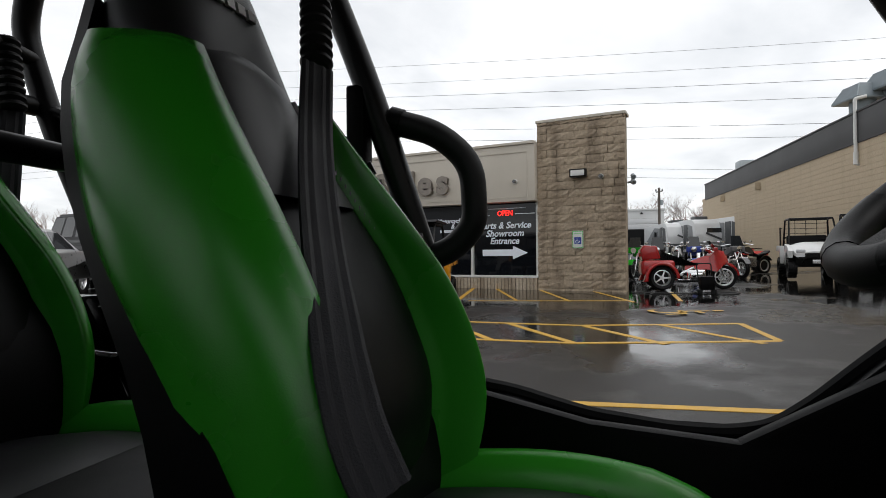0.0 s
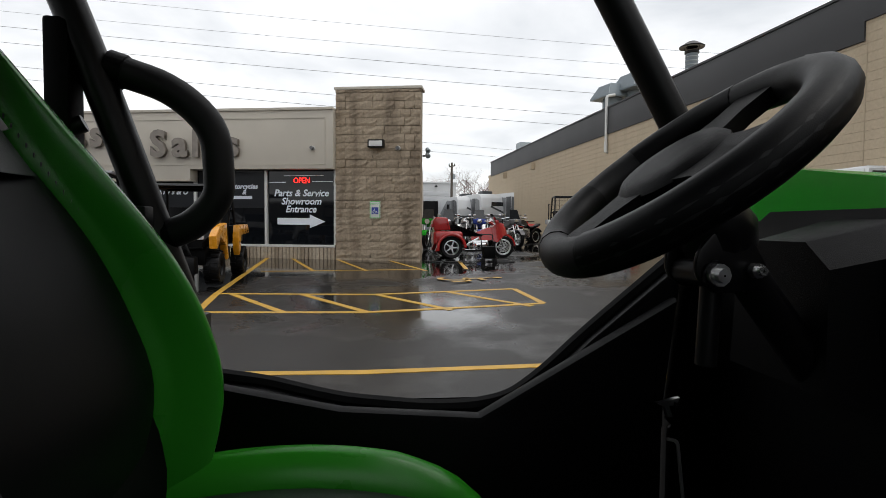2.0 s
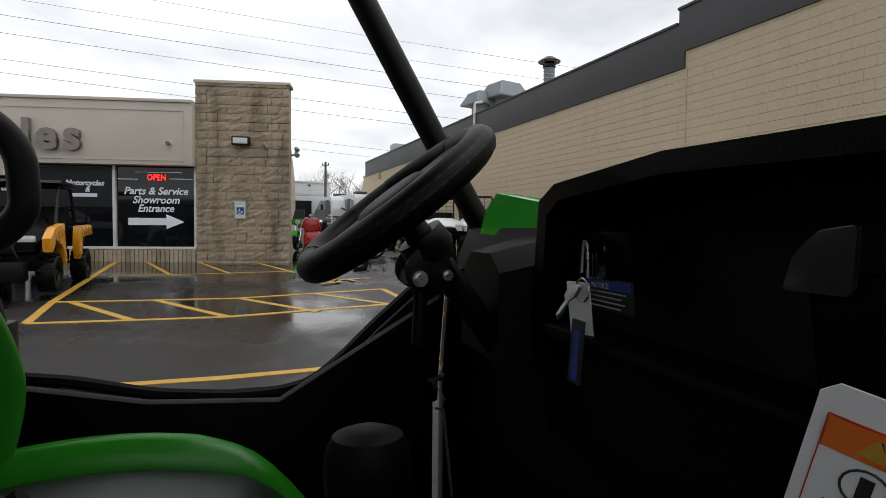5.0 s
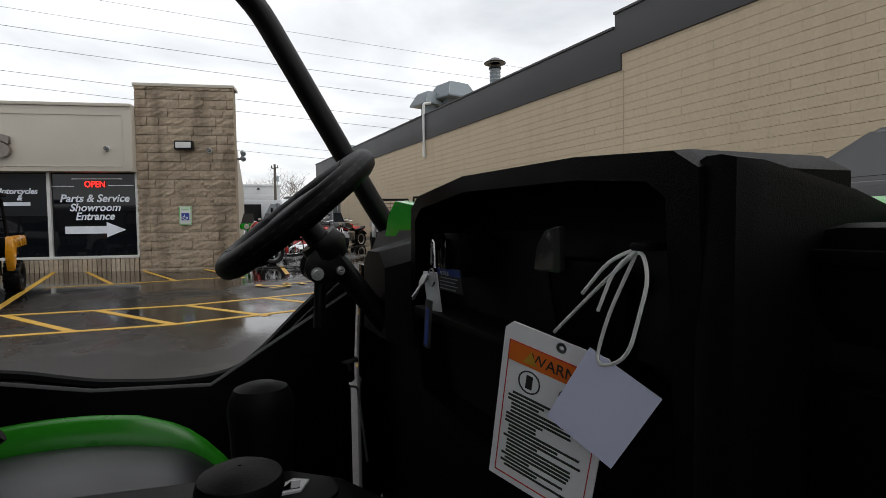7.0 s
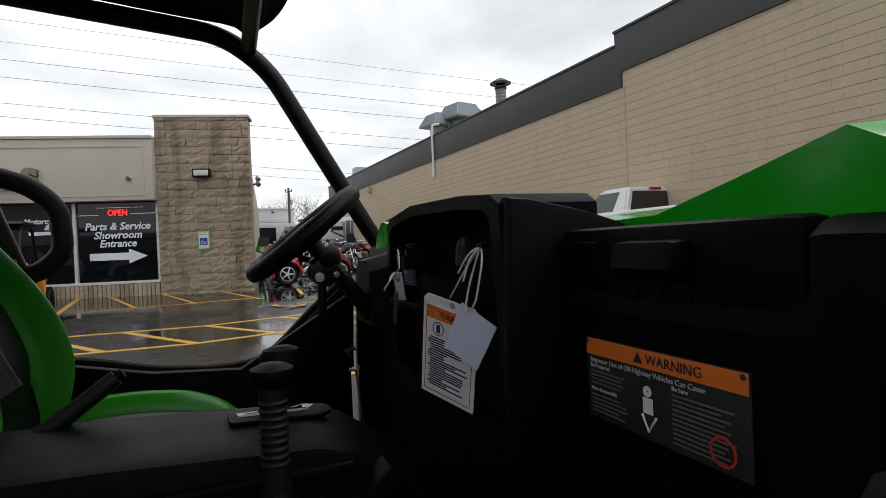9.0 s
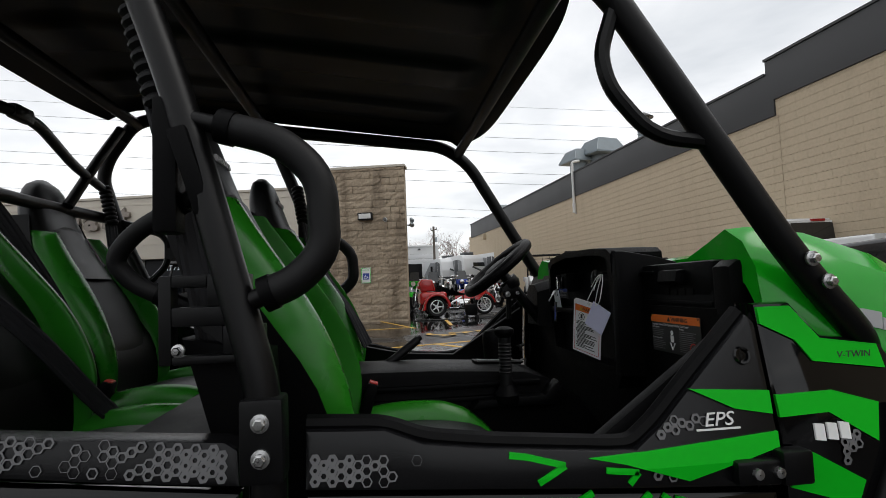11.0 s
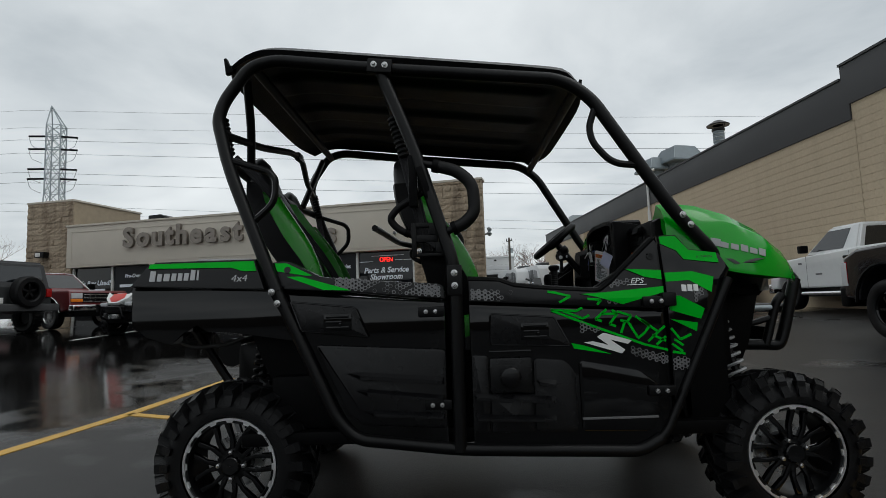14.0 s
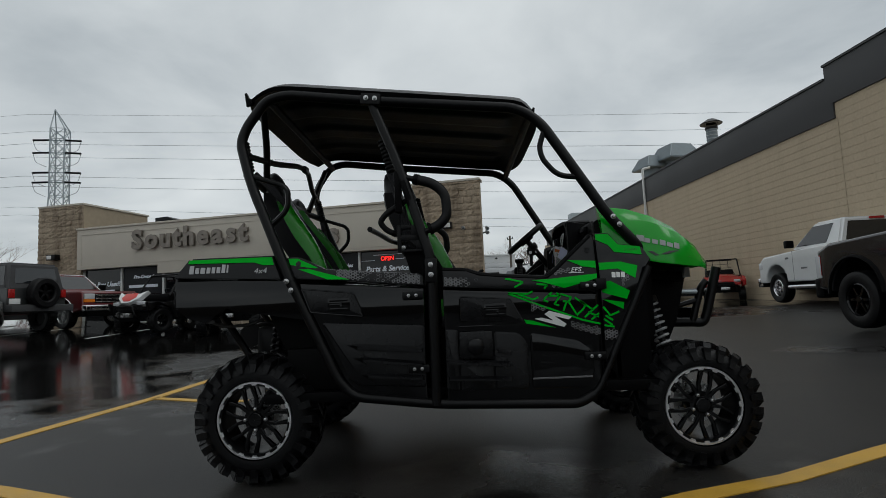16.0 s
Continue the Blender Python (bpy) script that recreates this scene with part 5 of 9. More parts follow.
# pedals and lower brackets, just catching the light
part("door_bracket", prism([(0.535, 0.893), (0.572, 0.902), (0.576, 0.890), (0.556, 0.889), (0.562, 0.872), (0.553, 0.872), (0.548, 0.888)], 0.635, 0.645, "y", 0.002), M_steel, utv, "bright worn bracket edge")
part("door_strap", tube([(0.556, 0.64, 0.838), (0.572, 0.64, 0.835), (0.588, 0.63, 0.67)], 0.0028, 6, 0.01), M_grey, utv, "thin metal door stay")
part("knee_pad", loft([[(0.332 + 0.038 * k * math.cos(a), 0.145 + 0.032 * k * math.sin(a), z) for a in (2 * math.pi * i / 18 for i in range(18))] for k, z in ((0.85, 0.88), (0.95, 0.955), (1.0, 0.976), (0.96, 0.990), (0.8, 1.002), (0.45, 1.007))]), M_plastic, utv, "rounded black armrest pad")

# console, levers
console = part("console", prism([(-0.28, 0.60), (-0.26, 0.86), (-0.14, 0.905), (0.10, 0.90), (0.36, 0.885), (0.42, 0.865), (0.52, 0.80), (0.60, 0.70), (0.60, 0.45), (-0.28, 0.45)], -0.105, 0.125, "y", 0.02), M_plastic, utv, "black moulded centre console")
console.matrix_basis = pose(0, 0, 0.03)
for z, x1 in ((0.855, 0.40), (0.82, 0.42)):
    part("console_rib", box(-0.12, x1, -0.118, -0.10, z - 0.007, z + 0.007, 0.005), M_plastic, console)
part("console_shelf", prism([(0.20, 0.80), (0.44, 0.80), (0.47, 0.825), (0.44, 0.86), (0.42, 0.845), (0.40, 0.825), (0.22, 0.82)], -0.15, -0.10, "y", 0.008), M_plastic, console)
part("shift_gate", turned(prism([(-0.075, -0.03), (0.06, -0.035), (0.085, -0.015), (0.085, 0.02), (0.05, 0.04), (-0.07, 0.035)], 0, 0.006, "z", 0.002, 0.012), pose(0.315, 0.045, 0.888, 0, 4, 8)), M_plastic, console)
part("gate_slot", turned(prism([(-0.06, -0.006), (0.045, -0.006), (0.06, 0.014), (0.045, 0.022), (0.02, 0.008), (-0.06, 0.008)], 0.006, 0.0085, "z"), pose(0.315, 0.045, 0.888, 0, 4, 8)), M_silver, console, "bright gate insert")
part("gate_slot", turned(prism([(-0.05, -0.002), (0.045, -0.002), (0.05, 0.012), (0.04, 0.014), (0.03, 0.004), (-0.05, 0.004)], 0.0085, 0.0095, "z"), pose(0.315, 0.045, 0.888, 0, 4, 8)), M_gloss, console)
lever = part("gear_lever", lathe([(0.016, 0.84), (0.0175, 0.88), (0.016, 0.93), (0.0165, 0.985), (0.018, 1.0)], 14, (0.298, -0.140, 0.012 + 0), "z"), M_foam, utv, "black gear lever with a mushroom knob")
part("lever_knob", lathe([(0.018, 0.997), (0.025, 1.004), (0.0275, 1.012), (0.0255, 1.019), (0.015, 1.024), (0.001, 1.025)], 20, (0.298, -0.140, 0.012 + 0), "z"), M_plastic, lever)
for k in range(9):
    part("grip_ring", lathe([(0.0165, 0), (0.0185, 0.002), (0.0165, 0.005)], 14, (0.298, -0.140, 0.012 + 0.905 + 0.009 * k), "z"), M_foam, lever)
part("lever_collar", lathe([(0.03, 0.83), (0.034, 0.85), (0.024, 0.865), (0.017, 0.875)], 14, (0.298, -0.140, 0.012 + 0), "z"), M_plastic, lever)
brake = part("parking_brake", tube([(-0.06, 0.09, 0.90), (0.0, 0.10, 0.93), (0.085, 0.115, 0.99)], 0.013, 10, 0.03), M_foam, utv, "black parking brake lever")
part("brake_button", tube([(0.084, 0.115, 0.989), (0.094, 0.1165, 0.996)], 0.008, 8, 0), M_plastic, brake)

# tub and floor
tub = part("floor_pan", box(-1.02, 0.86, -0.70, 0.70, 0.37, 0.42, 0.01), M_plastic, utv, "black floor pan")
part("skid_plate", prism([(-0.62, 0.37), (-0.32, 0.305), (0.42, 0.285), (0.62, 0.36)], -0.45, 0.45, "y", 0.01), M_plastic, utv)
part("seat_riser", box(-0.52, -0.28, -0.66, 0.66, 0.42, 0.90, 0.02), M_plastic, utv)
part("rear_wall", prism([(-1.115, 0.79), (-1.13, 1.02), (-1.08, 1.02), (-1.06, 0.79)], -0.66, 0.66, "y", 0.01), M_plastic, utv)
part("engine_cover", prism([(-1.10, 0.45), (-1.11, 0.785), (-1.06, 0.785), (-1.02, 0.45)], -0.30, 0.30, "y", 0.01), M_plastic, utv)
part("rear_floor_riser", box(-0.92, -0.55, -0.66, 0.66, 0.42, 0.62, 0.02), M_plastic, utv)
part("firewall", box(0.66, 0.70, -0.66, 0.66, 0.42, 1.0, 0.01), M_plastic, utv)

# ---- doors and outer skin ----
FD_OUT = [(-0.145, 0.953), (-0.03, 0.947), (0.025, 0.925), (0.12, 0.913), (0.25, 0.902), (0.31, 0.897), (0.347, 0.896), (0.39, 0.925), (0.45, 0.978), (0.572, 1.083)]
FD_TOP = [(-0.145, 0.945), (-0.06, 0.932), (0.0, 0.915), (0.06, 0.900), (0.19, 0.885), (0.27, 0.886), (0.33, 0.897), (0.385, 0.93), (0.45, 0.985), (0.575, 1.095)]


def lean(bm, z0, k):
    """Bends a side panel inwards above z0, in steps, as moulded bodywork curves over."""
    bmesh.ops.triangulate(bm, faces=bm.faces[:])
    z = z0
    while z < 1.1:
        bmesh.ops.bisect_plane(bm, geom=bm.verts[:] + bm.edges[:] + bm.faces[:], plane_co=(0, 0, z), plane_no=(0, 0, 1))
        z += 0.02
    for v in bm.verts:
        if v.co.z > z0 and v.co.y < -0.73:
            v.co.y += k * (v.co.z - z0) ** 2
    return bm


def front_door(top):
    return prism(top + [(0.583, 1.07), (0.583, 0.832), (0.575, 0.827), (0.32, 0.842), (-0.145, 0.876)], -0.752, -0.70, "y", 0.008)


def front_door_low():
    return prism([(-0.145, 0.866), (0.575, 0.818), (0.575, 0.44), (0.51, 0.345), (-0.145, 0.365)], -0.748, -0.705, "y", 0.010)


def rear_door():
    return prism([(-0.845, 0.995), (-0.73, 0.990), (-0.56, 0.971), (-0.39, 0.957), (-0.255, 0.947), (-0.236, 0.935), (-0.231, 0.888), (-0.392, 0.903), (-0.588, 0.925), (-0.845, 0.944)], -0.752, -0.70, "y", 0.008)


def rear_door_low():
    return prism([(-0.845, 0.934), (-0.59, 0.913), (-0.235, 0.876), (-0.235, 0.372), (-0.56, 0.397), (-0.62, 0.48)], -0.746, -0.705, "y", 0.010)


doors = []
for side in (0, 1):
    fix = mirrored if side else (lambda bm: bm)
    d = part("front_door", fix(lean(front_door_low(), 0.76, 0.8)), M_gloss, utv, "gloss black front door with green graphics", 20)
    top = [(x, z - 0.026 * min(1, max(0, (0.47 - x) / 0.15))) for x, z in FD_TOP] if side else FD_OUT
    part("door_cap", fix(front_door(top)), M_satin, d, "satin black door cap", 20)
    part("door_lip", fix(tube([(x, -0.728, z + 0.004) for x, z in top], 0.013, 8, 0.04)), M_plastic, d, "black rubber door edge")
    part("door_inner", fix(prism([(-0.14, 0.93), (0.06, 0.885), (0.27, 0.87), (0.56, 1.05), (0.56, 0.45), (-0.14, 0.42)], -0.69, -0.66, "y", 0.01)), M_plastic, d, "black inner door panel")
    r = part("rear_door", fix(lean(rear_door_low(), 0.76, 0.6)), M_gloss, utv, "gloss black rear door", 20)
    part("door_cap", fix(rear_door()), M_satin, r, "satin black door cap", 20)
    part("door_inner", fix(prism([(-0.84, 0.96), (-0.24, 0.88), (-0.24, 0.42), (-0.55, 0.44)], -0.69, -0.66, "y", 0.01)), M_plastic, r, "black inner door panel")
    f = part("front_fender", fix(prism([(0.594, 1.10), (0.594, 0.50), (0.63, 0.535), (0.80, 0.885), (0.845, 0.965), (0.81, 1.03), (0.705, 1.045), (0.662, 1.10)], -0.742, -0.69, "y", 0.010)), M_gloss, utv, "gloss black fender panel with green graphics", 20)
    b = part("cargo_side", fix(prism([(-1.425, 0.972), (-1.37, 1.045), (-1.34, 1.057), (-0.955, 1.056), (-0.91, 0.945)], -0.755, -0.70, "y", 0.006)), M_satin, utv, "satin black cargo bed side", 20)
    part("bed_lower", fix(lean(prism([(-1.42, 0.965), (-0.90, 0.938), (-0.795, 0.755), (-1.01, 0.79), (-1.13, 0.80), (-1.17, 0.825), (-1.215, 0.80), (-1.265, 0.757), (-1.36, 0.785), (-1.415, 0.835)], -0.748, -0.69, "y"), 0.80, 0.6)), M_gloss, b, "gloss black lower bed panel", 20)
    part("bed_rail", fix(prism([(-1.35, 1.052), (-0.955, 1.052), (-0.955, 1.062), (-1.345, 1.063)], -0.748, -0.66, "y", 0.003)), M_satin, b, "black bed rail")
    part("corner_panel", fix(prism([(-0.905, 1.045), (-0.85, 1.052), (-0.82, 1.046), (-0.70, 0.985), (-0.875, 0.945)], -0.742, -0.68, "y", 0.006)), M_satin, b, "satin black corner panel")
    part("tail_corner", fix(prism([(-1.43, 0.84), (-1.405, 0.84), (-1.405, 0.97), (-1.365, 1.05), (-1.375, 1.06), (-1.43, 0.97)], -0.73, -0.60, "y", 0.006)), M_gloss, b)
    doors.append((d, r, f, b))
part("bed_floor", box(-1.42, -1.12, -0.70, 0.70, 0.83, 0.86, 0.01), M_plastic, utv, "black cargo bed floor")
part("tailgate", box(-1.43, -1.40, -0.66, 0.66, 0.84, 1.04, 0.012), M_plastic, utv, "black tailgate")
part("bed_front", box(-1.14, -1.11, -0.70, 0.70, 0.84, 1.05, 0.01), M_plastic, utv)

d, r, f, b = doors[0]
Y = -0.7535


def flat(name, pts, mat, parent, label="", y=Y, t=0.0025, corner=0.0):
    return part(name, prism(pts, y - t, y + 0.004, "y", 0, corner), mat, parent, label, 0)


# graphics: lime flashes, hexagon fades, lettering
flat("green_flash", [(0.447, 0.976), (0.580, 0.967), (0.578, 0.933), (0.516, 0.944)], M_green_print, d, "lime green flash")
flat("green_flash", [(0.271, 0.890), (0.361, 0.893), (0.580, 0.908), (0.578, 0.886), (0.424, 0.848), (0.327, 0.878)], M_green_print, d)
flat("green_flash", [(0.597, 1.094), (0.657, 1.094), (0.699, 1.040), (0.80, 1.026), (0.805, 0.988), (0.677, 1.005), (0.653, 1.039), (0.597, 1.067)], M_green_print, f, "lime green flash", -0.743)
flat("green_flash", [(0.597, 0.957), (0.699, 0.959), (0.776, 0.937), (0.759, 0.880), (0.684, 0.927), (0.597, 0.924)], M_green_print, f, "lime green flash", -0.743)
flat("green_flash", [(0.599, 0.873), (0.641, 0.871), (0.728, 0.823), (0.712, 0.786), (0.599, 0.821)], M_green_print, f, "", -0.743)
flat("green_flash", [(0.599, 0.789), (0.698, 0.773), (0.693, 0.742)], M_green_print, f, "", -0.743)


def outline(pts, w=0.0045, mat=None, parent=None, y=-0.7495, name="green_outline"):
    bm = bmesh.new()
    for (x0, z0), (x1, z1) in zip(pts, pts[1:]):
        L = math.hypot(x1 - x0, z1 - z0)
        nx, nz = -(z1 - z0) / L * w, (x1 - x0) / L * w
        add_prism(bm, [(x0 + nx, z0 + nz), (x1 + nx, z1 + nz), (x1 - nx, z1 - nz), (x0 - nx, z0 - nz)], y - 0.002, y + 0.004)
    return part(name, bm, mat or M_green_print, parent or d, smooth=0)


LOW = -0.7478
for pts, y in (([(0.150, 0.902), (0.177, 0.898), (0.233, 0.883), (0.191, 0.862)], Y), ([(0.295, 0.872), (0.345, 0.866), (0.33, 0.850)], Y),
               ([(0.16, 0.836), (0.254, 0.829), (0.275, 0.840)], LOW), ([(0.16, 0.834), (0.27, 0.789), (0.499, 0.701), (0.580, 0.680)], LOW), ([(0.205, 0.829), (0.275, 0.802), (0.300, 0.812)], LOW),
               ([(0.365, 0.832), (0.322, 0.797), (0.345, 0.789)], LOW), ([(0.345, 0.815), (0.403, 0.815)], LOW), ([(0.385, 0.828), (0.403, 0.815), (0.373, 0.778), (0.395, 0.770)], LOW),
               ([(0.405, 0.822), (0.453, 0.806), (0.44, 0.785), (0.413, 0.790)], LOW), ([(0.43, 0.787), (0.413, 0.745)], LOW), ([(0.44, 0.785), (0.473, 0.728)], LOW),
               ([(0.47, 0.803), (0.518, 0.768), (0.502, 0.746), (0.473, 0.724)], LOW), ([(0.49, 0.790), (0.549, 0.745), (0.51, 0.712)], LOW), ([(0.575, 0.765), (0.549, 0.745)], LOW), ([(0.527, 0.735), (0.575, 0.712)], LOW), ([(0.54, 0.700), (0.577, 0.728)], LOW)):
    outline(pts, 0.0042, y=y)
for pts in ([(0.600, 0.755), (0.631, 0.715), (0.672, 0.732)], [(0.600, 0.672), (0.645, 0.664)], [(0.600, 0.700), (0.637, 0.672)], [(0.608, 0.716), (0.640, 0.694)]):
    outline(pts, 0.0042, parent=f, y=-0.743)
flat("green_flash", [(0.227, 0.715), (0.27, 0.706), (0.376, 0.671), (0.237, 0.695)], M_green_print, d, "", -0.7495)
flat("white_mark", [(0.275, 0.715), (0.308, 0.719), (0.364, 0.704), (0.323, 0.734), (0.348, 0.748), (0.449, 0.718), (0.434, 0.706), (0.371, 0.723), (0.423, 0.686), (0.411, 0.673)], M_white, d, "bold white slanted mark", -0.7505)


def hexes(parent, spots, mat, y):
    """Honeycomb print: pale cells round dark hexagons, the cells thinning out to outlines as the print fades."""
    bm = bmesh.new()
    for x, z, r, hole in spots:
        ring = [[(x + q * math.cos(math.radians(60 * i)), z + q * math.sin(math.radians(60 * i))) for i in range(6)] for q in (r, r * hole)]
        front = [[bm.verts.new((px, y - 0.0012, pz)) for px, pz in loop] for loop in ring]
        for i in range(6):
            bm.faces.new((front[0][i], front[0][(i + 1) % 6], front[1][(i + 1) % 6], front[1][i]))
    return tagged(part("hexagon_print", bm, mat, parent, "fading grey hexagon print", 0), kind="stuff")


def hex_field(x0, x1, zlo, zhi, fade, r=0.0080, seed=1):
    rng = random.Random(seed)
    out = []
    step = r * 1.5
    for i in range(int((x1 - x0) / step) + 1):
        x = x0 + i * step
        for j in range(30):
            z = zlo(x) + 0.014 + j * r * 1.732 + (r * 0.866 if i % 2 else 0)
            if z > zhi(x) - 0.009:
                break
            k = fade((x - x0) / (x1 - x0))
            if rng.random() < k * 1.3:
                out.append((x, z, r, min(0.92, max(0.30, 1.0 - 0.62 * k + rng.uniform(-0.18, 0.14)))))
    return out


def side_cap(x):
    return 0.903 - (x + 0.392) * 0.105


hexes(r, hex_field(-0.64, -0.245, side_cap, lambda x: side_cap(x) + 0.058, lambda u: 0.25 + 0.75 * abs(math.cos(u * 3.1)) ** 1.5, seed=2), M_grey, Y)
hexes(d, hex_field(-0.13, 0.03, lambda x: 0.874 - 0.075 * (x + 0.13), lambda x: 0.930 - 0.07 * (x + 0.13), lambda u: 1.05 - 0.9 * u, seed=3), M_grey, Y)
hexes(d, hex_field(0.365, 0.50, lambda x: 0.895 + (x - 0.36) * 0.2, lambda x: min(0.945, 0.908 + (x - 0.36) * 0.7), lambda u: 0.95 - 0.6 * u, seed=4), M_grey, Y)
hexes(d, hex_field(0.27, 0.345, lambda x: 0.742, lambda x: 0.795 - (x - 0.27) * 0.35, lambda u: 0.8 - 0.4 * u, seed=5), M_grey, LOW - 0.001)
hexes(d, hex_field(0.44, 0.575, lambda x: 0.66 + (0.44 - x) * 0.3, lambda x: 0.705 - (x - 0.44) * 0.25, lambda u: 0.55 + 0.4 * u, seed=6), M_grey, LOW - 0.001)
hexes(d, hex_field(0.375, 0.50, lambda x: 0.845 + (0.375 - x) * 0.16, lambda x: 0.875 - (x - 0.375) * 0.35, lambda u: 0.8 - 0.3 * u, seed=9), M_grey, Y)
hexes(f, hex_field(0.70, 0.76, lambda x: 0.84 + (x - 0.70), lambda x: 0.905, lambda u: 0.8, seed=7), M_grey, -0.743)
hexes(f, hex_field(0.605, 0.66, lambda x: 0.60, lambda x: 0.66, lambda u: 0.8, seed=8), M_grey, -0.743)
flat("green_flash", [(-0.832, 0.991), (-0.780, 0.990), (-0.677, 0.960), (-0.585, 0.932), (-0.690, 0.937)], M_green_print, r, "lime green flash")
flat("green_stripe", [(-1.356, 1.055), (-0.957, 1.054), (-0.945, 1.016), (-0.996, 1.017), (-1.042, 1.032), (-1.36, 1.038)], M_green_print, b, "lime green stripe", -0.756)
flat("green_flash", [(-0.880, 1.043), (-0.835, 1.042), (-0.735, 0.993), (-0.757, 0.992), (-0.870, 1.013)], M_green_print, b, "", -0.743)
# black disc on the panel stands in for the dark of a round hole
part("panel_hole", lathe([(0.001, -0.7465), (0.0125, -0.7465), (0.0135, -0.744), (0.0135, -0.74)], 16, (-0.83, 0, 1.016)), M_gloss, b, "black disc standing for a round hole")


def decal(words, size, x, z, mat, parent, y, shear=0.2, wide=1.0):
    return part("lettering", turned(text_mesh(words, size, 0.0008, shear), pose(x, y, z) @ Matrix.Diagonal((wide, 1, 1, 1))), mat, parent, smooth=0)


decal("EPS", 0.028, 0.484, 0.930, M_white, d, Y - 0.002, 0.3, 1.2)
part("print_bar", box(0.447, 0.520, Y - 0.002, Y, 0.9155, 0.918), M_white, d)
decal("4x4", 0.036, -1.008, 0.990, M_silver, b, -0.7575, 0.1, 1.15)
decal("V-TWIN", 0.0145, 0.752, 1.012, M_ink, f, -0.7455, 0.25, 1.2)
x = -1.352
for k, (w, h) in enumerate(((0.021, 0.036), (0.017, 0.026), (0.022, 0.026), (0.017, 0.026), (0.016, 0.026), (0.017, 0.026), (0.017, 0.036), (0.007, 0.034))):
    part("mark_bar", prism([(x, 0.990), (x + w, 0.989), (x + w * 1.06, 0.989 + h * 1.08), (x + w * 0.06, 0.990 + h * 1.08)], -0.7575, -0.754), M_silver, b, "silver bar of a maker's mark", 0)
    x += w * 1.12 + 0.0055
for k in range(3):
    part("mark_bar", prism([(0.650 + 0.022 * k, 0.888), (0.667 + 0.022 * k, 0.886), (0.669 + 0.022 * k, 0.910), (0.652 + 0.022 * k, 0.912)], -0.7465, -0.743), M_white, f, "white bar of a maker's mark", 0)

# moulded insets, latches, cap and ribs on the lower doors
for door, pts, cx, cz in ((d, [(-0.068, 0.829), (0.168, 0.810), (0.223, 0.705), (-0.07, 0.718)], 0.095, 0.762), (r, [(-0.812, 0.897), (-0.57, 0.869), (-0.52, 0.760), (-0.772, 0.789)], -0.635, 0.818)):
    ins = part("moulded_inset", prism(pts, -0.757, -0.74, "y", 0.004, 0.010), M_skin, door, "textured moulded inset")
    part("inset_rim", tube([(x, -0.755, z) for x, z in pts], 0.0035, 8, 0.010, True), M_gloss, ins)
    part("latch_frame", box(cx - 0.052, cx + 0.052, -0.760, -0.752, cz - 0.031, cz + 0.031, 0.003), M_gloss, ins)
    for z0, x0, x1 in ((0.020, -0.043, 0.043), (0.0, -0.043, 0.016), (-0.020, -0.043, 0.043)):
        part("latch_bar", box(cx + x0, cx + x1, -0.766, -0.757, cz + z0 - 0.0055, cz + z0 + 0.0055, 0.003), M_gloss, ins)
    part("latch_bar", box(cx + 0.005, cx + 0.016, -0.766, -0.757, cz - 0.020, cz, 0.003), M_gloss, ins)


def moulded_rib(door, x0, x1, z0, z1, h, tip):
    """A long pressed rib: a broad upper slope, a sharp lower edge, a pointed back end."""
    base = [(x0, z0 - 0.004), (x0 + tip, z0 + 0.001), (x1, z1), (x1, z1 - h), (x0 + tip * 0.75, z0 - h)]
    ridge = [(x0 + tip, z0 - 0.011), (x0 + tip * 1.2, z0 - 0.013), (x1 - 0.008, z1 - 0.015), (x1 - 0.008, z1 - h + 0.002), (x0 + tip, z0 - h + 0.002)]
    part("moulded_rib", loft([[(x, -0.757, z) for x, z in base], [(x, -0.782, z) for x, z in ridge]]), M_skin, door, "", 25)


part("lower_skin", prism([(-0.722, 0.740), (-0.235, 0.709), (-0.238, 0.431), (-0.55, 0.452), (-0.60, 0.49)], -0.762, -0.742, "y", 0.012, 0.02), M_skin, r, "textured lower door skin")
part("lower_skin", prism([(-0.143, 0.686), (-0.082, 0.681), (-0.082, 0.410), (-0.145, 0.412)], -0.762, -0.742, "y", 0.010, 0.012), M_skin, d, "textured lower door skin")
part("lower_skin", prism([(0.082, 0.668), (0.200, 0.657), (0.238, 0.610), (0.236, 0.405), (0.082, 0.407)], -0.762, -0.742, "y", 0.010, 0.022), M_skin, d, "textured lower door skin")
part("lower_skin", prism([(-0.078, 0.540), (0.078, 0.535), (0.078, 0.407), (-0.078, 0.410)], -0.762, -0.742, "y", 0.010, 0.012), M_skin, d)
part("lower_skin", prism([(0.25, 0.655), (0.47, 0.612), (0.535, 0.565), (0.540, 0.47), (0.50, 0.40), (0.25, 0.405)], -0.757, -0.742, "y", 0.007, 0.02), M_gloss, d)
moulded_rib(r, -0.62, -0.245, 0.640, 0.616, 0.028, 0.07)
moulded_rib(r, -0.588, -0.245, 0.579, 0.552, 0.026, 0.065)
moulded_rib(r, -0.56, -0.245, 0.506, 0.490, 0.024, 0.06)
moulded_rib(d, 0.088, 0.165, 0.598, 0.590, 0.026, 0.012)
moulded_rib(d, -0.142, 0.160, 0.552, 0.535, 0.026, 0.012)
moulded_rib(d, -0.142, 0.160, 0.480, 0.468, 0.024, 0.012)
part("step_strip", box(0.252, 0.526, -0.761, -0.752, 0.446, 0.454, 0.002), M_grey, d)
cap_plate = part("cap_plate", box(-0.078, 0.078, -0.764, -0.748, 0.548, 0.672, 0.010), M_skin, d, "square fuel filler surround")
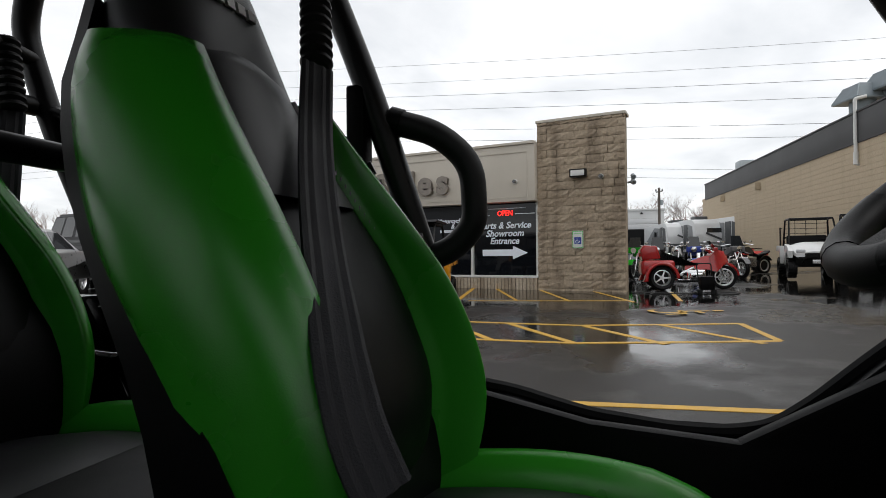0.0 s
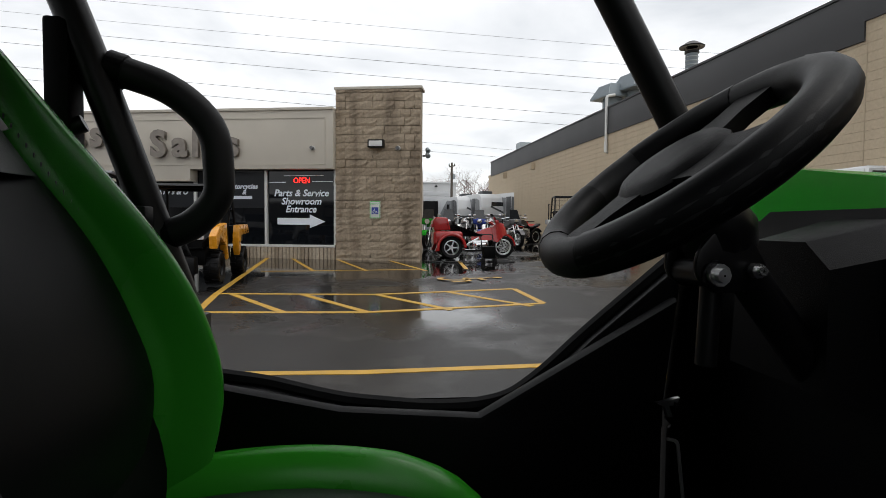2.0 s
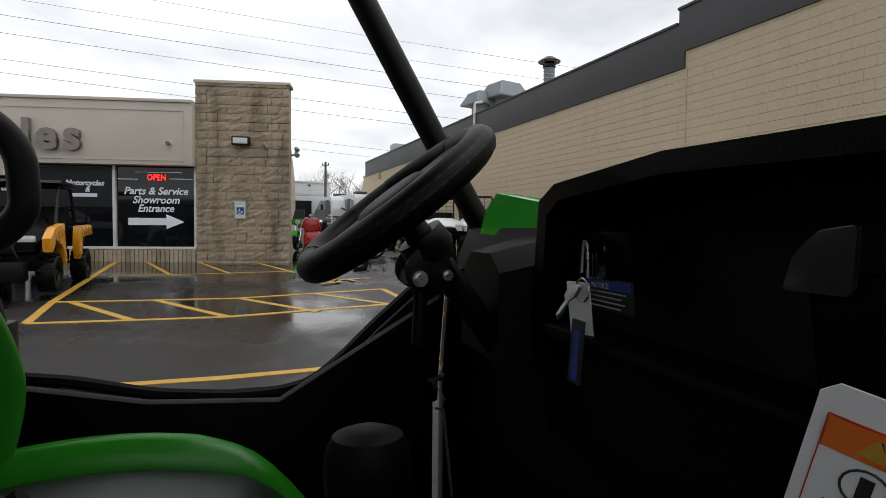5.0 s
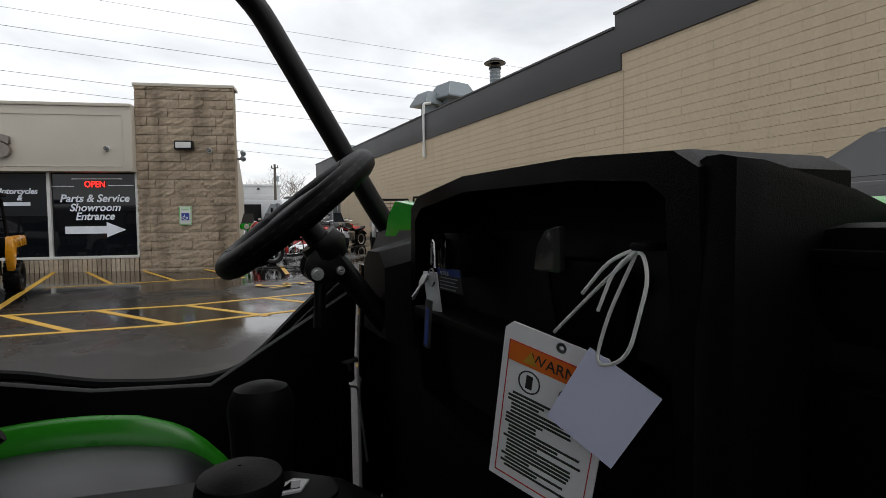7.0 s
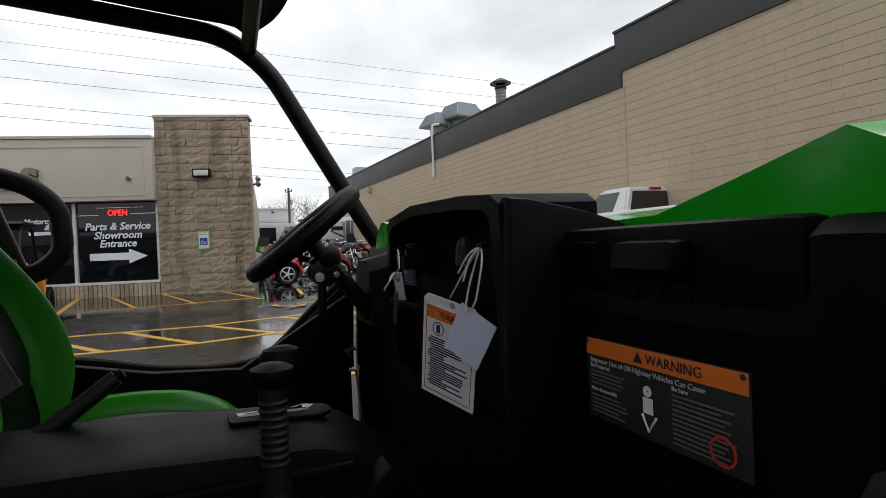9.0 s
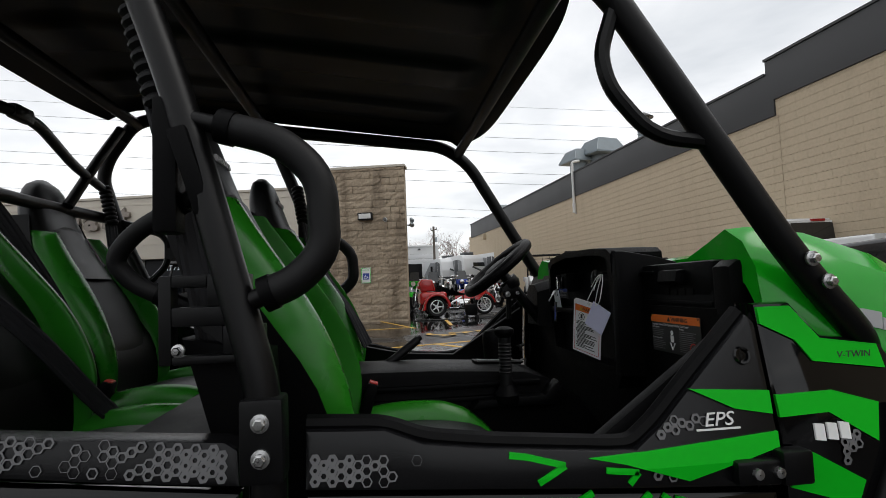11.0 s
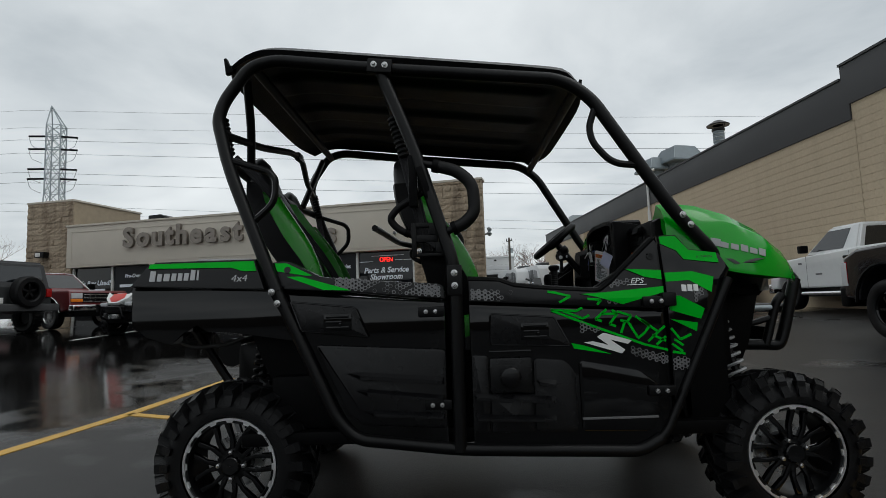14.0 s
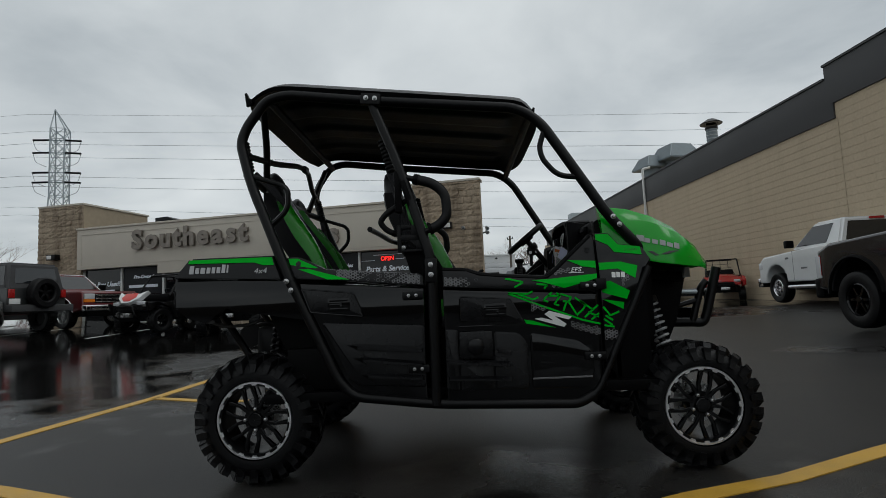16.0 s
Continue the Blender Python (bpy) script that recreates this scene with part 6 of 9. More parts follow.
part("fuel_cap", lathe([(0.001, -0.792), (0.030, -0.791), (0.0345, -0.788), (0.038, -0.780), (0.0385, -0.760)], 24, (-0.004, 0, 0.605)), M_satin, cap_plate, "round black fuel cap")
for k in range(10):
    a = 2 * math.pi * k / 10
    part("cap_grip", lathe([(0.001, -0.783), (0.006, -0.7815), (0.007, -0.762)], 8, (-0.004 + 0.0345 * math.cos(a), 0, 0.605 + 0.0345 * math.sin(a))), M_satin, cap_plate)
part("cap_recess_edge", box(-0.078, 0.078, -0.760, -0.746, 0.690, 0.697, 0.003), M_gloss, cap_plate)
for x, z, door in ((-0.27, 0.515, r), (-0.285, 0.845, r), (0.545, 0.855, d), (0.545, 0.54, d)):
    hp = part("hinge", box(x - 0.05, x + 0.05, -0.768, -0.75, z - 0.018, z + 0.018, 0.006), M_darkmetal, door, "black hinge plate with two bolts")
    for dx in (-0.02, 0.015):
        part("bolt", lathe([(0.001, -0.775), (0.008, -0.774), (0.009, -0.766)], 8, (x + dx, 0, z)), M_steel, hp)
for z0, z1 in ((0.40, 1.06),):
    part("hinge_rod", tube([(0.5885, -0.722, z0), (0.5885, -0.690, z1)], 0.010, 8, 0), M_darkmetal, utv)
part("hinge_block", box(0.565, 0.615, -0.775, -0.745, 0.835, 0.885, 0.006), M_darkmetal, utv)
# rimmed black disc drawn in place of the cap's dark round hole
part("vent_plug", lathe([(0.001, -0.752), (0.008, -0.752), (0.0095, -0.7555), (0.0125, -0.756), (0.0145, -0.753)], 16, (0.548, 0, 1.021)), M_gloss, d, "black disc standing for a round hole")


def tuck(ob, z0):
    """Leans the upper body sides inwards above the shoulder line."""
    bm = bmesh.new()
    bm.from_mesh(ob.data)
    if len(bm.verts) < 400:
        bmesh.ops.bisect_plane(bm, geom=bm.verts[:] + bm.edges[:] + bm.faces[:], plane_co=(0, 0, z0), plane_no=(0, 0, 1))
    for v in bm.verts:
        if v.co.z > z0 and abs(v.co.y) > 0.66:
            v.co.y -= math.copysign(0.20 * (v.co.z - z0), v.co.y)
    bm.to_mesh(ob.data)
    bm.free()
    for c in ob.children:
        tuck(c, z0)


for group in doors:
    for ob, z0 in zip(group, (0.87, 0.89, 0.87, 0.95)):
        tuck(ob, z0)

# hood
HOOD = [(0.645, 1.236, 1.10, 1.19, 0.655), (0.68, 1.238, 1.065, 1.198, 0.675), (0.78, 1.222, 1.00, 1.19, 0.695), (0.89, 1.178, 0.965, 1.160, 0.725), (1.0, 1.115, 0.950, 1.100, 0.725), (1.09, 1.045, 0.942, 1.040, 0.685), (1.15, 0.985, 0.933, 0.985, 0.62), (1.18, 0.950, 0.925, 0.945, 0.55)]


def hood_mesh():
    loops = []
    for x, zs, zl, zc, w in HOOD:
        half = [(w, zl), (w * 0.985, zl + (zs - zl) * 0.45), (w * 0.94, zl + (zs - zl) * 0.80), (w * 0.87, zs), (w * 0.70, zs - 0.45 * (zs - zc)), (w * 0.5, zc + 0.002), (w * 0.25, zc)]
        prof = [(-y, z) for y, z in half] + [(0, zc)] + [(y, z) for y, z in half[::-1]]
        skirt = 0.02 + 0.06 * max(0.0, (0.80 - x) / 0.16)
        under = [(y, z - skirt) for y, z in prof[::-1]]
        cut = max(0.0, (0.80 - x) / 0.18) * 0.13
        loops.append([(x + cut * (1 - min(1, abs(y) / (w * 0.84)) ** 2), y, z) for y, z in prof + under])
    return loft(loops)


hood = part("hood", hood_mesh(), M_green, utv, "lime green hood with raised fender tops", 28)
part("hood_scoop", loft([[(1.02 + 0.05 * k, -0.40 + 0.13 * j + 0.01 * k, 1.112 - 0.035 * k + h) for j, h in ((0, 0.0), (1, 0.0), (1, 0.018), (0, 0.018))] for k in range(3)]), M_plastic, hood, "black hood vent")


def hood_y(x, z):
    """Where the hood's flank stands at a place along it and a height."""
    k = max(i for i in range(len(HOOD) - 1) if HOOD[i][0] <= x)
    u = (x - HOOD[k][0]) / (HOOD[k + 1][0] - HOOD[k][0])
    zs, zl, w = [HOOD[k][q] + (HOOD[k + 1][q] - HOOD[k][q]) * u for q in (1, 2, 4)]
    t = (z - zl) / (zs - zl)
    return -w * (1 - 0.015 * t / 0.45 if t < 0.45 else 0.985 - 0.045 * (t - 0.45) / 0.35 if t < 0.8 else 0.94 - 0.07 * (t - 0.8) / 0.2)


def on_hood(name, pts, mat, label=""):
    bm = bmesh.new()
    loops = [[(x, hood_y(x, z) + dy, z) for x, z in pts] for dy in (-0.003, 0.006)]
    add_loft(bm, loops)
    return part(name, bm, mat, hood, label, 0)


for k, (w, h) in enumerate(((0.032, 0.028), (0.024, 0.020), (0.024, 0.020), (0.026, 0.024), (0.027, 0.020), (0.024, 0.026))):
    x, z = 0.795 + 0.033 * k, 1.056 - 0.0088 * k
    on_hood("mark_bar", [(x, z), (x + w, z - 0.008), (x + w + 0.003, z + h - 0.008), (x + 0.003, z + h)], M_silver, "silver bar of a maker's mark")
on_hood("hood_flash", [(0.84, 1.002), (0.98, 0.998), (0.93, 0.986), (1.04, 0.968), (0.87, 0.980)], M_ink)
# nose, bumper and front suspension
part("nose", prism([(0.84, 0.52), (1.02, 0.50), (1.10, 0.66), (1.165, 0.90), (0.84, 0.95)], -0.36, 0.36, "y", 0.02), M_plastic, utv, "black front fascia")
for side in (-1, 1):
    part("headlight", loft([[(1.10 + 0.035 * k, side * y, z) for y, z in ((0.50 - 0.03 * k, 0.93), (0.28, 0.95 - 0.02 * k), (0.28, 0.885), (0.47, 0.88))] for k in range(2)]), M_lens, utv, "clear headlight")
    part("inner_fender", prism([(0.83, 0.62), (0.86, 0.94), (1.14, 0.90), (1.10, 0.86), (0.90, 0.88)], side * 0.40 - 0.06, side * 0.40 + 0.06, "y", 0.01), M_plastic, utv)
    part("bumper_tube", tube([(1.0, side * 0.24, 0.645), (1.20, side * 0.29, 0.643), (1.262, side * 0.30, 0.637), (1.285, side * 0.30, 0.69), (1.357, side * 0.30, 0.929)], 0.0245, 12, 0.05), M_tube, utv, "black tubular bumper")
    part("bumper_tube", tube([(1.203, side * 0.30, 0.645), (1.262, side * 0.30, 0.825), (1.295, side * 0.30, 0.86)], 0.019, 10, 0.03), M_tube, utv)
    part("bumper_tube", tube([(1.02, side * 0.27, 0.70), (1.10, side * 0.29, 0.723), (1.235, side * 0.30, 0.76)], 0.0135, 9, 0.04), M_tube, utv)
part("bumper_plate", box(1.225, 1.245, -0.28, 0.28, 0.62, 0.72, 0.008), M_darkmetal, utv)
part("bumper_crossbar", tube([(1.318, -0.30, 0.80), (1.318, 0.30, 0.80)], 0.0225, 12, 0), M_tube, utv, "black bumper crossbar")
part("bumper_crossbar", tube([(1.02, -0.30, 0.803), (1.258, -0.30, 0.803)], 0.012, 9, 0), M_galv, utv, "bright steel rod")


def shock(parent, top, low, spring):
    """A coil-over: damper rod and a bright wound spring."""
    a, c = Vector(top), Vector(low)
    s = part("shock_absorber", tube([a, c], 0.016, 10, 0), M_darkmetal, parent, "coil-over shock with a grey spring")
    q = (c - a).to_track_quat("Z", "Y").to_matrix()
    L = (c - a).length
    pts = []
    for i in range(8 * 12 + 1):
        ang = 2 * math.pi * i / 12
        pts.append(a + q @ Vector((0.036 * math.cos(ang), 0.036 * math.sin(ang), L * (0.22 + 0.62 * i / 96))))
    part("spring", tube(pts, 0.0065, 6, 0), spring, s, "coil spring")
    part("collar", turned(lathe([(0.02, L * 0.12), (0.042, L * 0.14), (0.042, L * 0.21), (0.02, L * 0.22)], 14, axis="z"), Matrix.Translation(a) @ q.to_4x4()), M_darkmetal, s)


for side in (-1, 1):
    shock(utv, (0.92, side * 0.40, 0.84), (0.99, side * 0.50, 0.44), M_silver)
    shock(utv, (-1.02, side * 0.40, 0.80), (-1.05, side * 0.48, 0.42), M_darkmetal)
    part("rear_liner", prism([(-1.03, 0.80), (-0.79, 0.77), (-0.70, 0.48), (-0.84, 0.46), (-0.95, 0.62)], side * 0.52 - 0.09, side * 0.52 + 0.09, "y", 0.012), M_plastic, utv, "black rear wheel liner")
    for xw in (1.05, -1.08):
        s1 = 1 if xw > 0 else -1
        part("suspension_arm", tube([(xw - 0.17, side * 0.22, 0.40), (xw, side * 0.50, 0.30)], 0.014, 8, 0), M_darkmetal, utv)
        part("suspension_arm", tube([(xw + 0.12, side * 0.22, 0.40), (xw, side * 0.50, 0.30)], 0.014, 8, 0), M_darkmetal, utv)
        part("suspension_arm", tube([(xw - 0.13, side * 0.24, 0.52), (xw, side * 0.49, 0.40)], 0.012, 8, 0), M_darkmetal, utv)
        part("axle", tube([(xw, side * 0.10, 0.40), (xw, side * 0.53, 0.32)], 0.02, 10, 0), M_darkmetal, utv)
part("gearbox", box(-1.25, -0.85, -0.20, 0.20, 0.38, 0.72, 0.04), M_darkmetal, utv)
part("muffler", tube([(-1.36, 0.0, 0.66), (-1.36, 0.35, 0.66)], 0.07, 14, 0), M_darkmetal, utv)
part("rear_frame", tube([(-0.86, -0.30, 0.45), (-1.20, -0.30, 0.50), (-1.42, -0.30, 0.82)], 0.02, 8, 0.06), M_tube, utv)
part("rear_frame", tube([(-0.86, 0.30, 0.45), (-1.20, 0.30, 0.50), (-1.42, 0.30, 0.82)], 0.02, 8, 0.06), M_tube, utv)
part("drain_hose", tube([(-1.33, -0.62, 0.775), (-1.25, -0.62, 0.735), (-1.12, -0.60, 0.74), (-1.06, -0.58, 0.765)], 0.008, 7, 0.05), M_hose, utv)
part("fender_liner", prism([(0.62, 0.50), (0.80, 0.88), (0.84, 0.92), (0.84, 0.40), (0.70, 0.38)], -0.66, -0.40, "y", 0.01), M_plastic, utv)
part("fender_liner", prism([(0.62, 0.50), (0.80, 0.88), (0.84, 0.92), (0.84, 0.40), (0.70, 0.38)], 0.40, 0.66, "y", 0.01), M_plastic, utv)


# ---- wheels ----
def tyre_mesh(r, w):
    prof = []
    for a in range(0, 181, 12):
        t = math.radians(a)
        prof.append((r - 0.024 - (r - 0.206) * (1 - abs(math.sin(t)) ** 0.7), -w / 2 * math.cos(t) * (1.0 if abs(math.cos(t)) < 0.98 else 0.94)))
    return lathe(prof, 48)


def tread_mesh(r, w, n=24):
    """Angled lugs in a chevron, with shoulder lugs that wrap over the sidewall."""
    bm = bmesh.new()
    for i in range(n):
        a0 = 2 * math.pi * i / n
        for s in (1, -1):
            off = 0 if s > 0 else math.pi / n
            for (y0, y1, s0, s1, r0, r1, wd) in ((0.004, w * 0.30, 0.0, 0.18, r, r, 0.10), (w * 0.27, w * 0.49, 0.20, 0.27, r, r - 0.024, 0.125)):
                vs = []
                for yy, sh, rr in ((y0, s0, r0), (y1, s1, r1)):
                    for da in (-wd / 2, wd / 2):
                        for dr in (-0.05, 0.0):
                            k = 1.0 if dr else 0.82
                            a = a0 + off + sh + da * k * 1.15
                            q = rr + dr
                            vs.append(bm.verts.new((q * math.cos(a), s * yy, q * math.sin(a))))
                a, b_, c, d_, e, f_, g, h = vs
                for face in ((b_, d_, h, f_), (a, b_, f_, e), (c, g, h, d_), (a, c, d_, b_), (e, f_, h, g)):
                    bm.faces.new(face)
            # sidewall block
            vs = []
            for rr, dy in ((r - 0.028, 0.0), (r - 0.080, 0.004)):
                for da in (-0.075, 0.04):
                    for dd in (-0.02, 0.012):
                        a = a0 + off + 0.275 + da
                        vs.append(bm.verts.new((rr * math.cos(a), s * (w * 0.47 + dd + dy - (0.012 if rr > r - 0.05 else 0)), rr * math.sin(a))))
            a, b_, c, d_, e, f_, g, h = vs
            for face in ((b_, d_, h, f_), (a, b_, f_, e), (c, g, h, d_), (a, c, d_, b_), (e, f_, h, g)):
                bm.faces.new(face)
    return bm


def wheel_meshes(r=0.302, w=0.232):
    rim = bmesh.new()
    add_lathe(rim, [(0.176, 0.055), (0.176, -0.085), (0.172, -0.097), (0.158, -0.099), (0.154, -0.090), (0.152, -0.06), (0.150, 0.05)], 40)
    lip = bmesh.new()
    add_lathe(lip, [(0.179, -0.088), (0.179, -0.101), (0.176, -0.105), (0.1675, -0.105), (0.167, -0.09)], 48)
    for k in range(16):
        a = 2 * math.pi * k / 16
        pts = []
        for rr, da in ((0.170, -0.085), (0.170, 0.085), (0.159, 0.06), (0.159, -0.06)):
            pts.append((rr * math.cos(a + da), rr * math.sin(a + da)))
        add_prism(lip, pts, -0.103, -0.09)
    spokes = bmesh.new()
    for k in range(7):
        a = 2 * math.pi * k / 7
        for s in (-1, 1):
            pts = []
            for q, da, wd in ((0.045, 0.10 * s, 0.010), (0.095, 0.17 * s, 0.0075), (0.152, 0.30 * s, 0.010)):
                pts.append((q, a + da, wd))
            left = [(q * math.cos(t) - wd * math.sin(t), q * math.sin(t) + wd * math.cos(t)) for q, t, wd in pts]
            right = [(q * math.cos(t) + wd * math.sin(t), q * math.sin(t) - wd * math.cos(t)) for q, t, wd in pts]
            add_prism(spokes, left + right[::-1], -0.082, -0.060, "y", 0.003)
    hub = lathe([(0.001, -0.098), (0.030, -0.098), (0.036, -0.092), (0.038, -0.082), (0.056, -0.080), (0.060, -0.070), (0.060, 0.05)], 28)
    return tyre_mesh(r, w), tread_mesh(r, w), rim, lip, spokes, hub


for k, x in enumerate((1.0, -1.08)):
    for side in (-1, 1):
        r = 0.288 if x > 0 else 0.302
        tm, tr, rm, lp, sp, hb = wheel_meshes(r)
        wheel = part("wheel", rm, M_darkmetal, utv, "black alloy wheel with a knobbly tyre")
        wheel.matrix_basis = BODY.inverted() @ pose(x, side * 0.63, 0.06 + r, 0, 23 * k + (11 if side > 0 else 0), 0 if side < 0 else 180)
        part("tyre", tm, M_rubber, wheel, "knobbly black tyre")
        part("tread", tr, M_rubber, wheel, "chunky tread lugs", 0)
        part("rim_lip", lp, M_rim, wheel, "bright machined rim lip with notches")
        part("spokes", sp, M_gloss, wheel, "black split spokes")
        part("hub_cap", hb, M_gloss, wheel)
        for q in range(4):
            a = math.pi / 2 * q + 0.4
            part("lug_nut", lathe([(0.001, -0.096), (0.008, -0.094), (0.009, -0.08)], 6, (0.048 * math.cos(a), 0, 0.048 * math.sin(a))), M_steel, wheel, "bright lug nut")
        part("brake_disc", lathe([(0.03, 0.0), (0.10, 0.0), (0.10, 0.006), (0.03, 0.006)], 24), M_steel, wheel)

# ---- tag and keys on the dash ----
tag = thing("warning_tag", "white warning tag hanging on a string from the dash", "tag", at=(0.502, -0.136, 1.083))


def tag_part(name, bm, mat, parent, label=""):
    # the card's own plane is x across, z up, facing -y
    return part(name, turned(bm, pose(0.0, 0.012, 0.002, 0, 14, -62) @ pose(0, 0, 0, 9, 0, 0)), mat, parent, label, 0)


card = tag_part("card", prism([(-0.049, -0.077), (0.049, -0.077), (0.049, 0.070), (0.042, 0.077), (-0.042, 0.077), (-0.049, 0.070)], -0.0008, 0.0008, "y"), M_card, tag, "white printed card")
tag_part("orange_band", box(-0.042, 0.042, -0.0018, -0.0007, 0.043, 0.060), M_orange, card, "orange header")
tag_part("print", turned(text_mesh("WARNING", 0.0135, 0.0003), pose(0.012, -0.002, 0.0515)), M_ink, card)
tag_part("warning_triangle", prism([(-0.028, 0.046), (-0.014, 0.046), (-0.021, 0.0575)], -0.0024, -0.0016, "y"), M_yellow, card)
bm = bmesh.new()
for x0, x1, z0, z1 in ((-0.043, 0.043, -0.0705, -0.0697), (-0.043, 0.043, 0.0603, 0.061), (-0.043, -0.0424, -0.07, 0.06), (0.0424, 0.043, -0.07, 0.06)):
    add_box(bm, x0, x1, -0.0016, -0.0007, z0, z1)
tag_part("red_border", bm, M_redp, card, "thin red border")
rng = random.Random(8)
z = 0.014
while z > -0.062:
    head = rng.random() < 0.2
    tag_part("print_bar", box(-0.038 if head else -0.034, rng.uniform(-0.01, 0.0) if head else rng.uniform(0.012, 0.036), -0.0016, -0.0007, z - 0.0009, z + 0.0009), M_ink, card)
    z -= 0.0037
for x, z in ((-0.020, 0.029), (0.018, 0.029)):
    tag_part("pictogram", tube([(x + 0.010 * math.cos(a), -0.0012, z + 0.010 * math.sin(a)) for a in (2 * math.pi * k / 18 for k in range(18))], 0.0007, 5, 0, True), M_ink, card)
    tag_part("pictogram", box(x - 0.003, x + 0.003, -0.0016, -0.0007, z - 0.006, z + 0.006), M_ink, card)
tag_part("eyelet", lathe([(0.002, -0.001), (0.0045, -0.0014), (0.0045, 0.0014), (0.002, 0.001)], 14, (0.004, 0, 0.071)), M_steel, card)
slip = part("slip", turned(box(-0.029, 0.029, -0.0006, 0.0006, -0.035, 0.035), pose(0.006, -0.050, 0.032, 6, 0, -58) @ pose(0, 0, 0, 0, 32, 0)), M_blue_card, tag, "blank pale lilac slip")
for pts in ([(0.002, 0.002, 0.079), (0.004, -0.05, 0.12), (0.012, -0.085, 0.150), (0.006, -0.098, 0.13), (0.0, -0.085, 0.075), (0.0, -0.05, 0.062), (0.004, -0.06, 0.10), (0.012, -0.083, 0.150)],
            [(0.012, -0.085, 0.150), (0.004, -0.062, 0.14), (-0.002, -0.04, 0.115)],
            [(0.012, -0.085, 0.150), (0.002, -0.07, 0.135), (-0.004, -0.06, 0.105)]):
    part("string", tube(pts, 0.0014, 6, 0.03), M_string, tag, "white knotted string")
part("hook", box(0.008, 0.03, -0.093, -0.078, 0.147, 0.153, 0.002), M_plastic, tag)

keys = thing("keys", "bunch of keys with a card fob in the ignition", "keys", at=(0.524, 0.188, 1.188))
keys.matrix_basis = keys.matrix_basis @ Matrix.Scale(0.86, 4)
part("ring", tube([(0.0, 0.014 * math.cos(a), -0.01 + 0.014 * math.sin(a)) for a in (2 * math.pi * k / 20 for k in range(20))], 0.0013, 6, 0, True), M_steel, keys, "steel split ring")
part("carabiner", tube([(0.004, -0.005, 0.005), (0.004, -0.003, 0.045), (0.004, 0.005, 0.05), (0.004, 0.008, 0.01)], 0.0022, 6, 0.008), M_steel, keys)
part("lock", lathe([(0.012, 0.0), (0.014, 0.02)], 14, (0.004, 0.0, 0.045), "x"), M_darkmetal, keys)
for rx, off in ((-38, 0.0), (-30, 0.004)):
    bm = prism([(-0.010, 0.0), (0.010, 0.0), (0.011, -0.016), (0.004, -0.020), (0.003, -0.046), (-0.003, -0.046), (-0.004, -0.020), (-0.011, -0.016)], -0.001, 0.001, "y", 0, 0.004)
    part("key", turned(bm, pose(-0.004 - off, 0.002, -0.004, rx, 0, -90)), M_steel, keys, "bright cut key")
part("fob", turned(box(-0.018, 0.018, -0.0015, 0.0015, -0.085, 0, 0.001), pose(0.004, 0.016, -0.002, 8, 0, -75)), M_card, keys, "pale card fob")
part("fob_strap", turned(box(-0.013, 0.013, -0.0025, 0.0025, -0.075, 0, 0.001), pose(-0.006, -0.004, -0.045, -4, 0, -95)), M_ink, keys, "dark printed strap")
part("strap_print", turned(box(-0.004, 0.010, -0.0034, -0.0024, -0.07, -0.012), pose(-0.006, -0.004, -0.045, -4, 0, -95)), M_bluep, keys)

# ---- vehicles and things round the lot ----
def tyre_of(r, w, rim):
    return lathe([(rim, w * 0.42), (rim + 0.02, w * 0.48), (r * 0.9, w * 0.5), (r - 0.012, w * 0.42), (r, w * 0.25), (r, -w * 0.25), (r - 0.012, -w * 0.42), (r * 0.9, -w * 0.5), (rim + 0.02, -w * 0.48), (rim, -w * 0.42)], 32)


def rim_of(r, w, spokes=6, dish=0.30):
    """A wheel's rim and hub, its outer face towards -y."""
    bm = lathe([(r, w * 0.4), (r, -w * 0.40), (r * 0.92, -w * 0.44), (r * 0.86, -w * 0.36), (r * 0.84, w * 0.35), (r, w * 0.4)], 28)
    return bm


def spokes_on(wh, r, w, n, dish, mat, shared=None):
    """The spokes and the cap of one wheel."""
    if shared is None:
        sp_ = part("spoke", prism([(0.02, -r * 0.11), (r * 0.9, -r * 0.06), (r * 0.9, r * 0.06), (0.02, r * 0.11)], -0.016, 0.012, "z", 0.004), mat, wh)
        part("brake_disc", lathe([(0.001, w * 0.1), (r * 0.8, w * 0.1), (r * 0.8, w * 0.2), (0.001, w * 0.2)], 18), M_darkmetal, wh)
        hb_ = part("hub_cap", lathe([(0.001, -w * 0.40), (r * 0.2, -w * 0.40), (r * 0.26, -w * 0.3), (r * 0.26, 0.0)], 18), mat, wh)
        shared = (sp_, hb_)
        sp_.matrix_basis = pose(0, -w * dish, 0, 90)
        first = 1
    else:
        child("hub_cap", shared[1], wh, Matrix())
        first = 0
    for k in range(first, n):
        child("spoke", shared[0], wh, Matrix.Rotation(2 * math.pi * k / n, 4, "Y") @ pose(0, -w * dish, 0, 90))
    return shared


